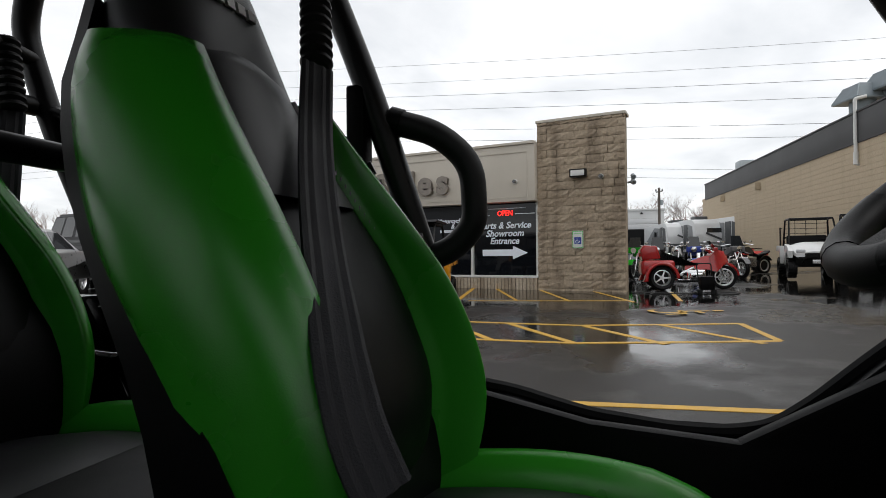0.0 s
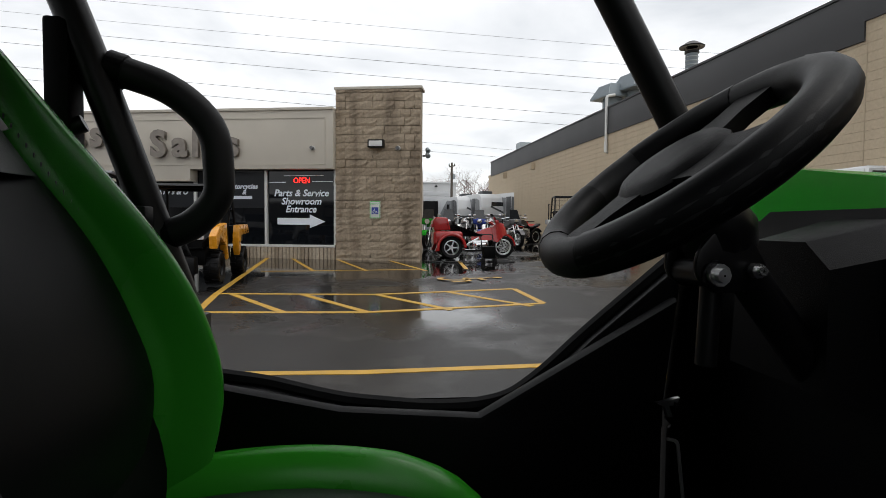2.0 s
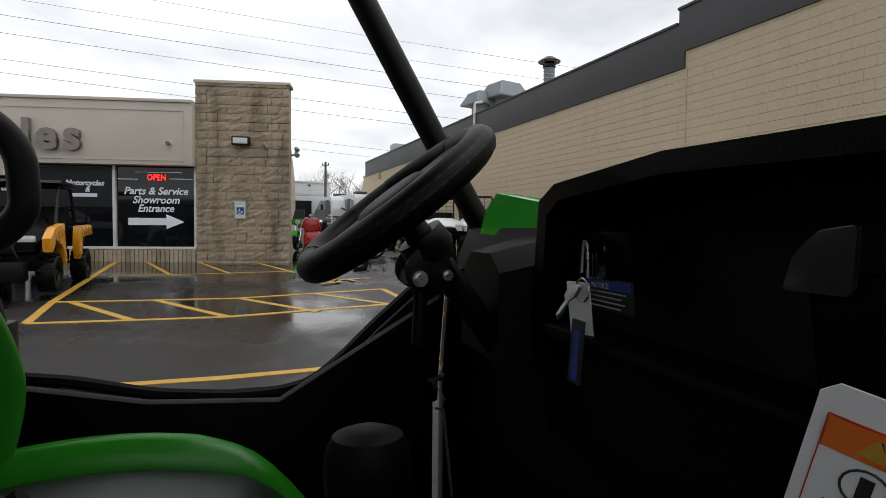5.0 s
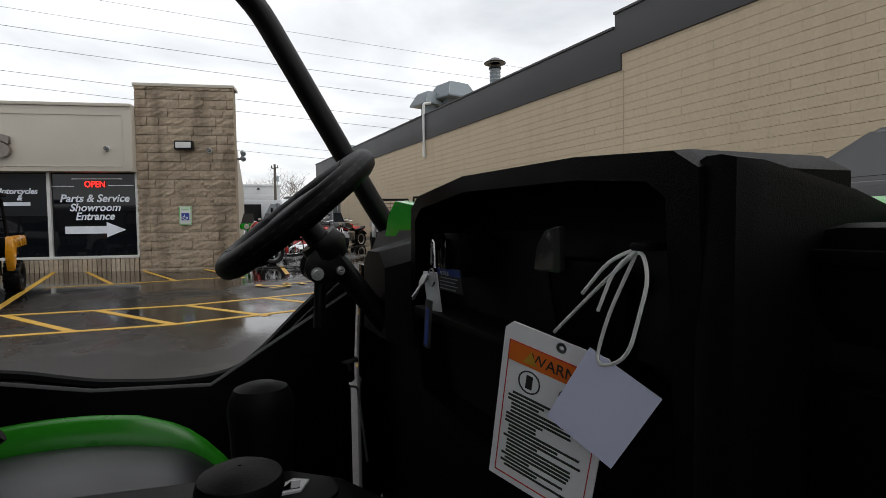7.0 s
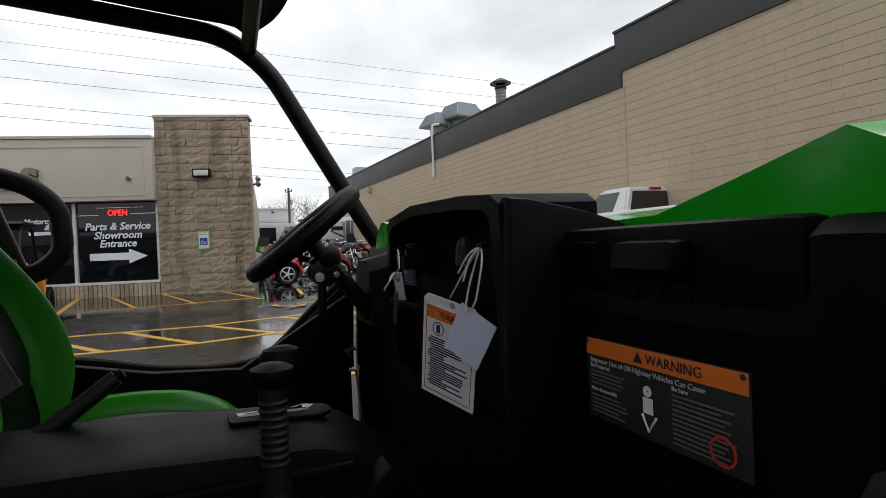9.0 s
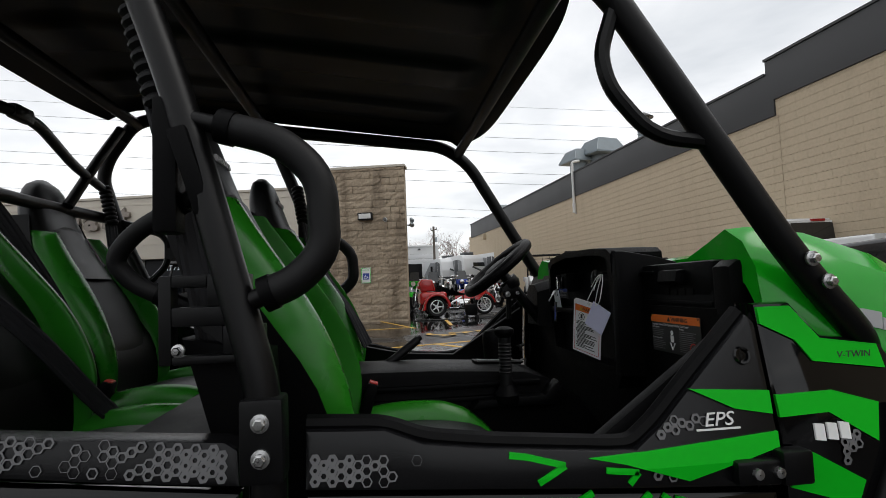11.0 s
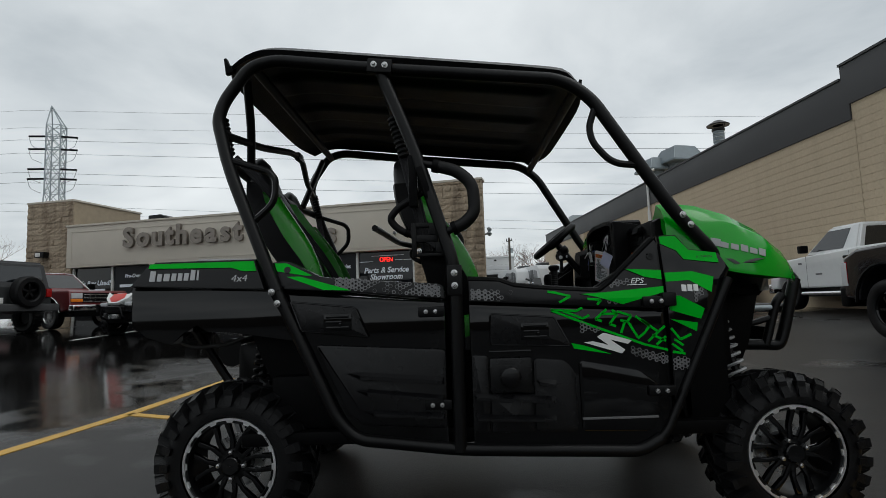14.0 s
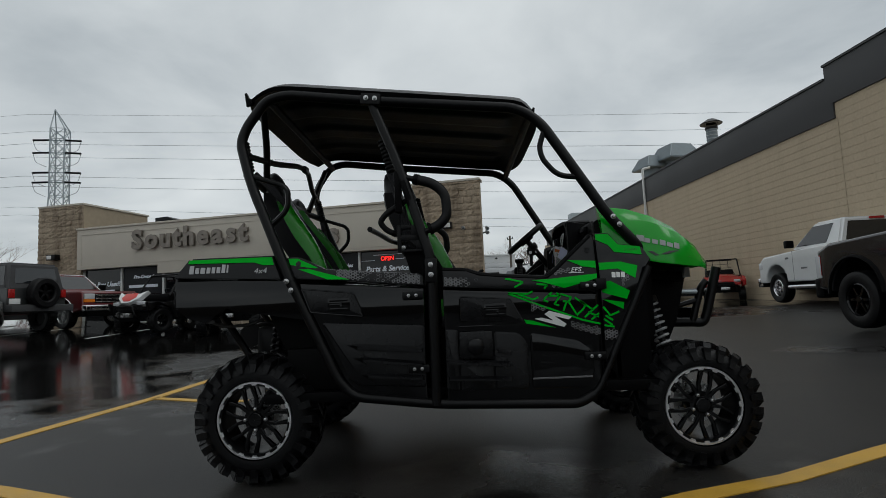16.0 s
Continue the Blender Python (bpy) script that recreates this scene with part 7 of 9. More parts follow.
def lug_tyre(r, w, rim, n=18):
    """An off-road tyre with blocks all round."""
    bm = tyre_of(r - 0.018, w, rim)
    for i in range(n):
        for s in (-1, 1):
            a = 2 * math.pi * (i + (0.5 if s > 0 else 0)) / n
            b2 = box(-0.022 * r / 0.3, 0.022 * r / 0.3, 0.01, w * 0.48, -0.02, 0.0)
            turned(b2, Matrix.Rotation(a, 4, "Y") @ pose(0, 0, r, 0, 0, 0) @ Matrix.Diagonal((1, s, 1, 1)))
            tmp = bpy.data.meshes.new("lug_tmp")
            b2.to_mesh(tmp)
            b2.free()
            bm.from_mesh(tmp)
            bpy.data.meshes.remove(tmp)
    return bm


def wheels(e, spots, r, w, rim, tyre_mat, rim_mat, spokes=6, lugs=0, label="", dish=0.30):
    """Wheels at (x, y); each one shares its meshes with the first."""
    tb = lug_tyre(r, w, rim, lugs) if lugs else tyre_of(r, w, rim)
    first = None
    for x, y in spots:
        m = pose(x, y, r, 0, 0, 0 if y <= 0 else 180)
        if first is None:
            wh = part("wheel", rim_of(rim, w, spokes, dish), rim_mat, e, label)
            ty = part("tyre", tb, tyre_mat, wh)
            first = (wh, ty, spokes_on(wh, rim, w, spokes, dish, rim_mat))
            wh.matrix_basis = m
        else:
            wh = child("wheel", first[0], e, m)
            child("tyre", first[1], wh, Matrix())
            spokes_on(wh, rim, w, spokes, dish, rim_mat, first[2])
            tagged(wh, label=label)


def side_outline(top, axles, arch, low):
    """A side view from a roofline given rear to front, with the wheel arches cut in at the bottom."""
    pts = list(top)
    for x in sorted(axles, reverse=True):
        for k in range(9):
            a = math.pi * k / 8
            pts.append((x + arch * math.cos(a), max(low, low + (arch * 0.98) * math.sin(a))))
    return pts


def pane_on(a, b, c, d, t=0.006, inset=0.0):
    """A thin pane over the quad a b c d, standing a little proud of it."""
    a, b, c, d = (Vector(p) for p in (a, b, c, d))
    mid = (a + b + c + d) / 4
    a, b, c, d = (p + (mid - p).normalized() * inset for p in (a, b, c, d))
    n = (b - a).cross(d - a).normalized()
    return loft([[p - n * t for p in (a, b, c, d)], [p + n * t for p in (a, b, c, d)]])


def cabin(e, paint, base, roof, z0, z1, w0, w1, name="cab", bevel=0.05):
    """A glasshouse: base = (rear, front) at z0 and half width w0; roof likewise at z1."""
    low = [(base[0], -w0, z0), (base[1], -w0, z0), (base[1], w0, z0), (base[0], w0, z0)]
    high = [(roof[0], -w1, z1), (roof[1], -w1, z1), (roof[1], w1, z1), (roof[0], w1, z1)]
    bm = loft([low, high])
    bmesh.ops.recalc_face_normals(bm, faces=bm.faces)
    bmesh.ops.bevel(bm, geom=[ed for ed in bm.edges if max(v.co.z for v in ed.verts) > (z0 + z1) / 2], offset=bevel, segments=3, affect="EDGES")
    part(name, bm, paint, e, smooth=50)
    L, H = [Vector(p) for p in low], [Vector(p) for p in high]

    def on_face(i, j, u0, u1, v0, v1):
        def at(u, v):
            return L[i].lerp(L[j], u).lerp(H[i].lerp(H[j], u), v)
        return at(u0, v0), at(u1, v0), at(u1, v1), at(u0, v1)

    def glaze(which, u0, u1, v0=0.12, v1=0.86, slant=0.0, label="dark window glass"):
        i, j = {"right": (0, 1), "front": (1, 2), "left": (2, 3), "rear": (3, 0)}[which]
        part("window", pane_on(*on_face(i, j, u0, u1, v0, v1)), M_glass, e, label, 0)
    return glaze


def pickup(name, label, paint, at, turn, axles, r, half, top, cabs, low=0.48, rim_mat=None, spokes=6, chrome=True, box_at=None):
    e = thing(name, label, "pickup truck", at, turn)
    part("body", prism(side_outline(top, axles, r + 0.09, low), -half, half, "y", 0.055, 0, 3), paint, e, smooth=50)
    part("chassis", box(top[0][0] + 0.2, top[-1][0] - 0.3, -half + 0.22, half - 0.22, 0.34, low + 0.25, 0.03), M_darkmetal, e, "black underbody")
    wheels(e, [(x, s * (half - 0.14)) for x in axles for s in (-1, 1)], r, 0.27, r * 0.58, M_rubber, rim_mat or M_rim, spokes)
    g = cabin(e, paint, *cabs)
    for s in (-1, 1):
        part("mirror", box(-0.07, 0.07, -0.10, 0.10, -0.10, 0.09, 0.035, 3), M_plastic, e, "black door mirror").matrix_basis = pose(cabs[0][1] - 0.24, s * (half + 0.16), cabs[2] + 0.14)
        part("door_handle", box(-0.10, 0.10, -0.03, 0.03, -0.03, 0.03, 0.012), M_plastic if not chrome else M_plastic, e, "black door handle").matrix_basis = pose(cabs[0][0] + 0.28, s * half, cabs[2] - 0.14)
    return e, g


def gz(x, y):
    return (x, y, ground_z(x, y))


# black pickup, the nearest neighbour
bx, by = 6.85, 5.05
truck, g = pickup("pickup_truck", "large glossy black pickup truck on black alloy wheels", M_black_paint, gz(bx, by), 90, (0.0, -4.0), 0.43, 1.0,
                  [(-5.5, 0.55), (-5.5, 1.42), (-3.4, 1.42), (-1.5, 1.42), (0.50, 1.33), (0.78, 1.22), (0.83, 0.60)],
                  ((-3.6, -1.42), (-3.3, -2.25), 1.40, 1.93, 0.94, 0.74), 0.56, M_gloss, 6, False)
g("right", 0.08, 0.42); g("right", 0.46, 0.90); g("left", 0.10, 0.54); g("left", 0.58, 0.92); g("front", 0.06, 0.94); g("rear", 0.08, 0.92)
for s in (-1, 1):
    part("headlamp", box(0.70, 0.82, s * 0.985 - 0.03, s * 0.985 + 0.03, 0.78, 1.14, 0.015), M_lens, truck, "tall clear headlamp")
    part("marker_lamp", box(0.70, 0.735, s * 1.003 - 0.006, s * 1.003 + 0.006, 0.82, 1.15, 0.003), M_tail, truck, "upright red corner lamp")
    part("wheel_arch_trim", tube([(0.56 * math.cos(a), s * 1.0, 0.53 + 0.56 * math.sin(a)) for a in [math.pi * k / 10 for k in range(11)]], 0.028, 6, 0), M_plastic, truck, "black wheel arch lip")
    part("turn_lamp", box(-1.60, -1.565, s * 1.285 - 0.012, s * 1.285 + 0.012, 1.50, 1.56, 0.004), M_amber, truck, "amber lamp on the mirror")
part("bumper", box(0.74, 0.92, -1.0, 1.0, 0.46, 0.78, 0.05, 3), M_plastic, truck, "black front bumper")
part("grille", box(0.78, 0.86, -0.72, 0.72, 0.80, 1.14, 0.02), M_darkmetal, truck)
part("badge", box(-0.92, -0.80, 0.995, 1.008, 1.06, 1.09, 0.003), M_tail, truck, "small dark red badge")
part("roof_marker", prism([(-2.50, 1.92), (-2.34, 1.92), (-2.46, 2.02), (-2.50, 2.02)], -0.06, 0.06, "y", 0.006), M_tail, truck, "dark red roof marker lamp")
part("aerial", tube([(-1.3, -0.8, 1.36), (-1.33, -0.8, 2.0)], 0.004, 6, 0), M_plastic, truck, "thin black aerial")
part("mud_flap", box(-0.62, -0.58, 0.74, 1.0, 0.22, 0.62, 0.008), M_rubber, truck)

# white regular-cab pickup by the long wall
wx, wy = 9.55, 11.75
truck, g = pickup("pickup_truck", "white regular-cab pickup truck parked along the tan wall", M_white_paint, gz(wx, wy), 90, (0.0, -3.55), 0.40, 0.99,
                  [(-4.75, 0.55), (-4.75, 1.42), (-2.55, 1.42), (-0.75, 1.34), (0.55, 1.27), (0.78, 1.12), (0.82, 0.55)],
                  ((-2.50, -0.72), (-2.42, -1.42), 1.36, 1.97, 0.95, 0.74), 0.55, M_chrome, 5)
g("right", 0.26, 0.93, 0.1, 0.84); g("left", 0.07, 0.74, 0.1, 0.84); g("front", 0.06, 0.94); g("rear", 0.08, 0.92, 0.12, 0.84)
part("brake_lamp", box(-2.47, -2.41, -0.16, 0.16, 1.90, 1.955, 0.01), M_tail, truck, "red high brake lamp")
part("bed_floor", box(-4.66, -2.62, -0.88, 0.88, 1.40, 1.428), M_darkmetal, truck, "dark open bed")
for s in (-1, 1):
    part("side_step", tube([(-2.6, s * 1.02, 0.42), (-0.62, s * 1.02, 0.42)], 0.05, 10, 0), M_chrome, truck, "bright side step")
    part("headlamp", box(0.62, 0.79, s * 0.93 - 0.07, s * 0.93 + 0.07, 0.92, 1.10, 0.02), M_lens, truck, "clear headlamp")
    part("door_badge", box(-1.35, -1.12, s * 0.993 - 0.004, s * 0.993 + 0.004, 0.86, 0.90), M_grey, truck)
    part("fender_badge", box(-0.62, -0.48, s * 0.993 - 0.004, s * 0.993 + 0.004, 1.14, 1.19), M_grey, truck)
    part("door_seam", box(-0.80, -0.792, s * 0.991 - 0.003, s * 0.991 + 0.003, 0.58, 1.34), M_grey, truck)
    part("door_seam", box(-2.30, -2.292, s * 0.991 - 0.003, s * 0.991 + 0.003, 0.58, 1.36), M_grey, truck)
part("bumper", box(0.74, 0.95, -0.98, 0.98, 0.44, 0.70, 0.05, 3), M_chrome, truck, "chrome front bumper")
part("grille", box(0.78, 0.85, -0.6, 0.6, 0.74, 1.08, 0.02), M_chrome, truck)

# maroon older pickup in front of the shop
truck, g = pickup("pickup_truck", "older maroon pickup truck with chrome grille", M_maroon, gz(-11.6, 13.66), -16, (0.0, -3.3), 0.36, 0.98,
                  [(-4.5, 0.5), (-4.5, 1.18), (-2.4, 1.18), (-0.72, 1.16), (0.72, 1.10), (0.80, 1.04), (0.82, 0.55)],
                  ((-2.40, -0.66), (-2.32, -1.25), 1.16, 1.74, 0.92, 0.74), 0.48, M_steel, 8)
g("right", 0.25, 0.93); g("left", 0.07, 0.75); g("front", 0.05, 0.95); g("rear", 0.08, 0.92)
part("windscreen_trim", tube([(-0.70, -0.915, 1.19), (-1.22, -0.75, 1.70), (-1.22, 0.75, 1.70), (-0.70, 0.915, 1.19)], 0.018, 6, 0.05), M_chrome, truck, "bright windscreen trim")
for k in range(3):
    part("grille_bar", box(0.815, 0.845, -0.56, 0.56, 0.76 + 0.10 * k, 0.785 + 0.10 * k, 0.006), M_chrome, truck, "chrome grille bar")
for k in range(7):
    part("grille_slat", box(0.812, 0.838, -0.54 + 0.175 * k, -0.515 + 0.175 * k, 0.75, 1.0), M_chrome, truck)
part("grille_back", box(0.80, 0.826, -0.58, 0.58, 0.74, 1.02), M_darkmetal, truck)
for s in (-1, 1):
    part("headlamp", box(0.74, 0.84, s * 0.76 - 0.17, s * 0.76 + 0.17, 0.86, 1.02, 0.015), M_lens, truck, "clear oblong headlamp")
    part("turn_lamp", box(0.74, 0.842, s * 0.76 - 0.18, s * 0.76 + 0.18, 0.76, 0.85, 0.012), M_amber, truck, "amber turn lamp")
    part("arch_trim", tube([(0.45 * math.cos(a), s * 0.98, 0.47 + 0.45 * math.sin(a)) for a in [math.pi * k / 10 for k in range(11)]], 0.014, 6, 0), M_chrome, truck, "bright arch trim")
part("bumper", box(0.78, 0.98, -0.98, 0.98, 0.50, 0.68, 0.04, 3), M_chrome, truck, "chrome bumper")
part("lower_valance", box(0.70, 0.92, -0.9, 0.9, 0.34, 0.50, 0.02), M_plastic, truck)

# dark grey off-roader with its spare wheel on the back
jeep = thing("off_roader", "dark grey off-road car with soft top and spare wheel", "car", gz(-11.85, 10.96), 167)
part("body", prism(side_outline([(-0.78, 0.58), (-0.78, 1.17), (1.55, 1.17), (2.75, 1.12), (2.85, 1.0), (2.85, 0.55)], (0.0, 2.45), 0.48, 0.52), -0.80, 0.80, "y", 0.04, 0, 2), M_grey_paint, jeep, smooth=50)
wheels(jeep, [(x, s * 0.80) for x in (0.0, 2.45) for s in (-1, 1)], 0.405, 0.27, 0.22, M_rubber, M_darkmetal, 5, 20, "black off-road wheel")
g = cabin(jeep, M_soft_top, (-0.77, 1.5), (-0.66, 1.2), 1.16, 1.83, 0.79, 0.68, "soft_top", 0.07)
g("right", 0.05, 0.40); g("right", 0.46, 0.68); g("right", 0.72, 0.94); g("left", 0.06, 0.28); g("left", 0.32, 0.54); g("left", 0.60, 0.95); g("rear", 0.12, 0.88, 0.2, 0.8); g("front", 0.06, 0.94)
for s in (-1, 1):
    for x in (0.0, 2.45):
        part("fender", tube([(x - 0.56, s * 0.86, 0.66), (x - 0.42, s * 0.86, 0.94), (x + 0.42, s * 0.86, 0.94), (x + 0.58, s * 0.86, 0.66)], 0.075, 8, 0.12, flat=0.6), M_soft_top, jeep, "grey flared wheel arch")
    part("tail_lamp", box(-0.83, -0.76, s * 0.70 - 0.07, s * 0.70 + 0.07, 0.92, 1.14, 0.015), M_tail, jeep, "red tail lamp")
    part("mirror", box(1.30, 1.40, s * 0.95 - 0.11, s * 0.95 + 0.11, 1.18, 1.36, 0.03), M_plastic, jeep)
part("bumper", box(-1.02, -0.78, -0.84, 0.84, 0.56, 0.74, 0.03, 2), M_soft_top, jeep, "dark grey plastic rear bumper")
part("licence_plate", box(-0.845, -0.80, 0.50, 0.76, 0.76, 0.90, 0.004), M_white, jeep)
sp = part("spare_wheel", lathe([(0.001, -0.05), (0.06, -0.05), (0.08, 0.02), (0.19, 0.02), (0.22, -0.08)], 24, axis="x"), M_darkmetal, jeep, "spare wheel with black tyre")
sp.matrix_basis = pose(-1.0, 0.02, 1.04)
part("tyre", lathe([(0.22, -0.10), (0.25, -0.13), (0.36, -0.13), (0.395, -0.10), (0.395, 0.09), (0.36, 0.12), (0.22, 0.10)], 32, axis="x"), M_rubber, sp)
for k in range(5):
    a = 2 * math.pi * k / 5
    part("spoke", turned(box(-0.06, -0.02, -0.03, 0.03, 0.05, 0.21, 0.01), Matrix.Rotation(a, 4, "X")), M_darkmetal, sp)
part("spare_carrier", box(-0.9, -0.75, -0.2, 0.24, 0.9, 1.2, 0.02), M_darkmetal, jeep)

# silver car, only its nose comes into view
car = thing("car", "silver sedan with a wide chrome grille", "car", gz(-10.6, 6.61), -62)
part("body", prism(side_outline([(-3.6, 0.4), (-3.6, 0.95), (-2.6, 1.02), (0.45, 0.92), (0.78, 0.84), (0.86, 0.4)], (0.0, -2.9), 0.40, 0.30), -0.92, 0.92, "y", 0.08, 0.06, 3), material("silver_car_paint", (0.42, 0.42, 0.42), 0.3, metal=0.5, vary=0.06, coat=0.4), car, smooth=60)
wheels(car, [(x, s * 0.80) for x in (0.0, -2.9) for s in (-1, 1)], 0.34, 0.22, 0.22, M_rubber, M_rim, 7)
g = cabin(car, M_silver, (-3.0, -0.35), (-2.3, -1.15), 0.97, 1.45, 0.86, 0.62, "cab", 0.08)
g("right", 0.12, 0.48); g("right", 0.52, 0.88); g("left", 0.12, 0.48); g("left", 0.52, 0.88); g("front", 0.06, 0.94); g("rear", 0.06, 0.94)
for k in range(5):
    part("grille_bar", box(0.82, 0.885, -0.46, 0.46, 0.50 + 0.065 * k, 0.525 + 0.065 * k, 0.006), M_chrome, car, "chrome grille bar")
part("grille_back", box(0.80, 0.868, -0.48, 0.48, 0.48, 0.80), M_darkmetal, car)
for s in (-1, 1):
    part("headlamp", box(0.70, 0.872, s * 0.70 - 0.15, s * 0.70 + 0.15, 0.62, 0.80, 0.03), M_lens, car, "clear headlamp")
part("lower_grille", box(0.80, 0.90, -0.6, 0.6, 0.28, 0.40, 0.01), M_darkmetal, car)


def buggy(name, label, paint, at, turn, roof=None, rack=False, tall=1.0, trim=None, tyre=0.31, group="", bed=True, nose=1.0, hood=None, bar=None):
    """A two-seat utility vehicle: hood, tub, bed, seat, cage of round bar and four knobbly wheels."""
    e = thing(name, label, "utility vehicle", at, turn, group)
    dark = trim or M_plastic
    for s in (-1, 1):
        part("front_fender", prism([(1.42, 0.62), (1.46, 0.82), (1.20, 0.98 * nose), (0.70, 1.04 * nose), (0.62, 0.60), (0.55, 0.42), (0.66, 0.40), (0.76, 0.66), (1.15, 0.80), (1.32, 0.62)], s * 0.70 - 0.06, s * 0.70 + 0.06, "y", 0.02), paint, e, "painted front wing")
        part("rear_fender", prism([(-0.45, 0.42), (-0.35, 0.66), (-0.42, 1.0), (-1.30, 1.02), (-1.38, 0.84), (-0.62, 0.80), (-0.55, 0.52)], s * 0.68 - 0.06, s * 0.68 + 0.06, "y", 0.02), paint if bed else dark, e, "painted rear wing")
        part("headlamp", box(1.36, 1.46, s * 0.44 - 0.12, s * 0.44 + 0.12, 0.76, 0.86, 0.03, 2), M_lens, e, "clear headlamp")
    part("hood", loft([[(1.46, -0.55, 0.72), (1.46, -0.2, 0.80), (1.46, 0.2, 0.80), (1.46, 0.55, 0.72), (1.46, 0.55, 0.64), (1.46, -0.55, 0.64)],
                       [(1.2, -0.66, 0.90 * nose), (1.2, -0.25, 0.98 * nose), (1.2, 0.25, 0.98 * nose), (1.2, 0.66, 0.90 * nose), (1.2, 0.66, 0.74), (1.2, -0.66, 0.74)],
                       [(0.66, -0.66, 1.02 * nose), (0.66, -0.25, 1.10 * nose), (0.66, 0.25, 1.10 * nose), (0.66, 0.66, 1.02 * nose), (0.66, 0.66, 0.74), (0.66, -0.66, 0.74)]]), hood or paint, e, "moulded hood")
    part("grille", box(1.40, 1.475, -0.34, 0.34, 0.60, 0.75, 0.02), M_darkmetal, e, "black grille")
    part("tub", box(-0.5, 1.3, -0.55, 0.55, 0.34, 0.60, 0.03), dark, e, "black floor tub")
    part("bed", box(-1.36, -0.45, -0.62, 0.62, 0.66, 0.99, 0.03), dark, e, "black cargo bed")
    part("seat", box(-0.42, 0.06, -0.55, 0.55, 0.60, 0.80, 0.05), M_seat_black, e, "black bench seat")
    part("backrest", turned(box(-0.06, 0.08, -0.55, 0.55, 0.0, 0.58, 0.05), pose(-0.38, 0, 0.76, 0, -12, 0)), M_seat_black, e)
    part("dash", box(0.55, 0.75, -0.62, 0.62, 0.86, 1.05, 0.03), M_plastic, e)
    part("steering_wheel", turned(tube([(0.16 * math.cos(k * math.pi / 8), 0.16 * math.sin(k * math.pi / 8), 0) for k in range(16)], 0.014, 6, 0, True), pose(0.40, 0.3, 1.08, 0, -40, 0)), M_plastic, e)
    h = 1.84 * tall
    for s in (-1, 1):
        part("cage_bar", tube([(0.72, s * 0.64, 0.98), (0.30, s * 0.58, h), (-0.46, s * 0.58, h), (-0.62, s * 0.64, 0.66)], 0.026, 8, 0.12), bar or M_tube, e, "round cage bar")
        part("a_arm", tube([(0.98, s * 0.3, 0.42), (1.05, s * 0.62, 0.34)], 0.02, 6, 0), M_tube, e)
        part("shock", tube([(1.0, s * 0.42, 0.78), (1.05, s * 0.56, 0.36)], 0.035, 8, 0), M_darkmetal, e)
    for x in (0.30, -0.46):
        part("cross_bar", tube([(x, -0.58, h), (x, 0.58, h)], 0.024, 8, 0), bar or M_tube, e)
    part("cross_bar", tube([(-0.55, -0.6, 1.28), (-0.55, 0.6, 1.28)], 0.02, 8, 0), M_tube, e)
    if roof:
        part("roof", prism([(-0.62, h + 0.02), (-0.58, h + 0.07), (0.30, h + 0.08), (0.42, h + 0.03), (0.38, h + 0.01)], -0.64, 0.64, "y", 0.012), roof, e, "moulded roof")
    if rack:
        for y in (-0.6, -0.3, 0.0, 0.3, 0.6):
            part("screen_bar", tube([(-0.50, y, 1.0), (-0.50, y, h)], 0.009, 6, 0), M_tube, e)
        for k in range(5):
            part("screen_bar", tube([(-0.50, -0.6, 1.08 + 0.16 * k), (-0.50, 0.6, 1.08 + 0.16 * k)], 0.008, 6, 0), M_tube, e)
    part("bumper", tube([(1.40, -0.40, 0.42), (1.56, -0.40, 0.50), (1.56, -0.30, 0.74), (1.56, 0.30, 0.74), (1.56, 0.40, 0.50), (1.40, 0.40, 0.42)], 0.02, 8, 0.06), M_tube, e, "black tube bumper")
    part("winch", box(1.40, 1.54, -0.16, 0.16, 0.44, 0.56, 0.02), M_steel, e)
    wheels(e, [(x, s * 0.62) for x in (1.0, -0.95) for s in (-1, 1)], tyre, 0.24, tyre * 0.52, M_rubber, M_darkmetal, 6, 16, "knobbly tyre on a dark wheel")
    return e


yb = buggy("utility_vehicle", "yellow utility vehicle with a black roof by the shop window", M_yellow_paint, gz(-3.6, 10.35), -86, roof=M_plastic, hood=M_plastic, tall=0.90, tyre=0.29)
part("plough_mount", box(1.5, 1.75, -0.5, 0.5, 0.22, 0.5, 0.03), M_darkmetal, yb)
buggy("utility_vehicle", "white utility vehicle with a grey roof", M_white_paint, gz(-6.15, 11.43), -75, roof=M_grey, tall=1.03, tyre=0.31)
buggy("utility_vehicle", "white utility vehicle with a black cage by the wall", M_white_paint, gz(6.55, 19.66), -99, rack=True, tyre=0.31, group="utility vehicles by the wall")
buggy("utility_vehicle", "silver white utility vehicle with mesh behind its cage", M_silver, gz(8.15, 19.94), -112, rack=True, tyre=0.31, tall=1.03, group="utility vehicles by the wall")
red = buggy("utility_vehicle", "red utility vehicle with a tall black cargo cage", M_red_paint, gz(9.0, 15.7), -112, rack=True, tyre=0.28, tall=0.94, bar=M_darkmetal, group="utility vehicles by the wall")
red.matrix_basis = red.matrix_basis @ Matrix.Scale(0.8, 4)
sx = buggy("sport_utility_vehicle", "white and red sport utility vehicle with knobbly tyres", M_darkmetal, gz(-8.1, 12.05), -112, tyre=0.34, tall=0.86, bed=False, nose=0.80)
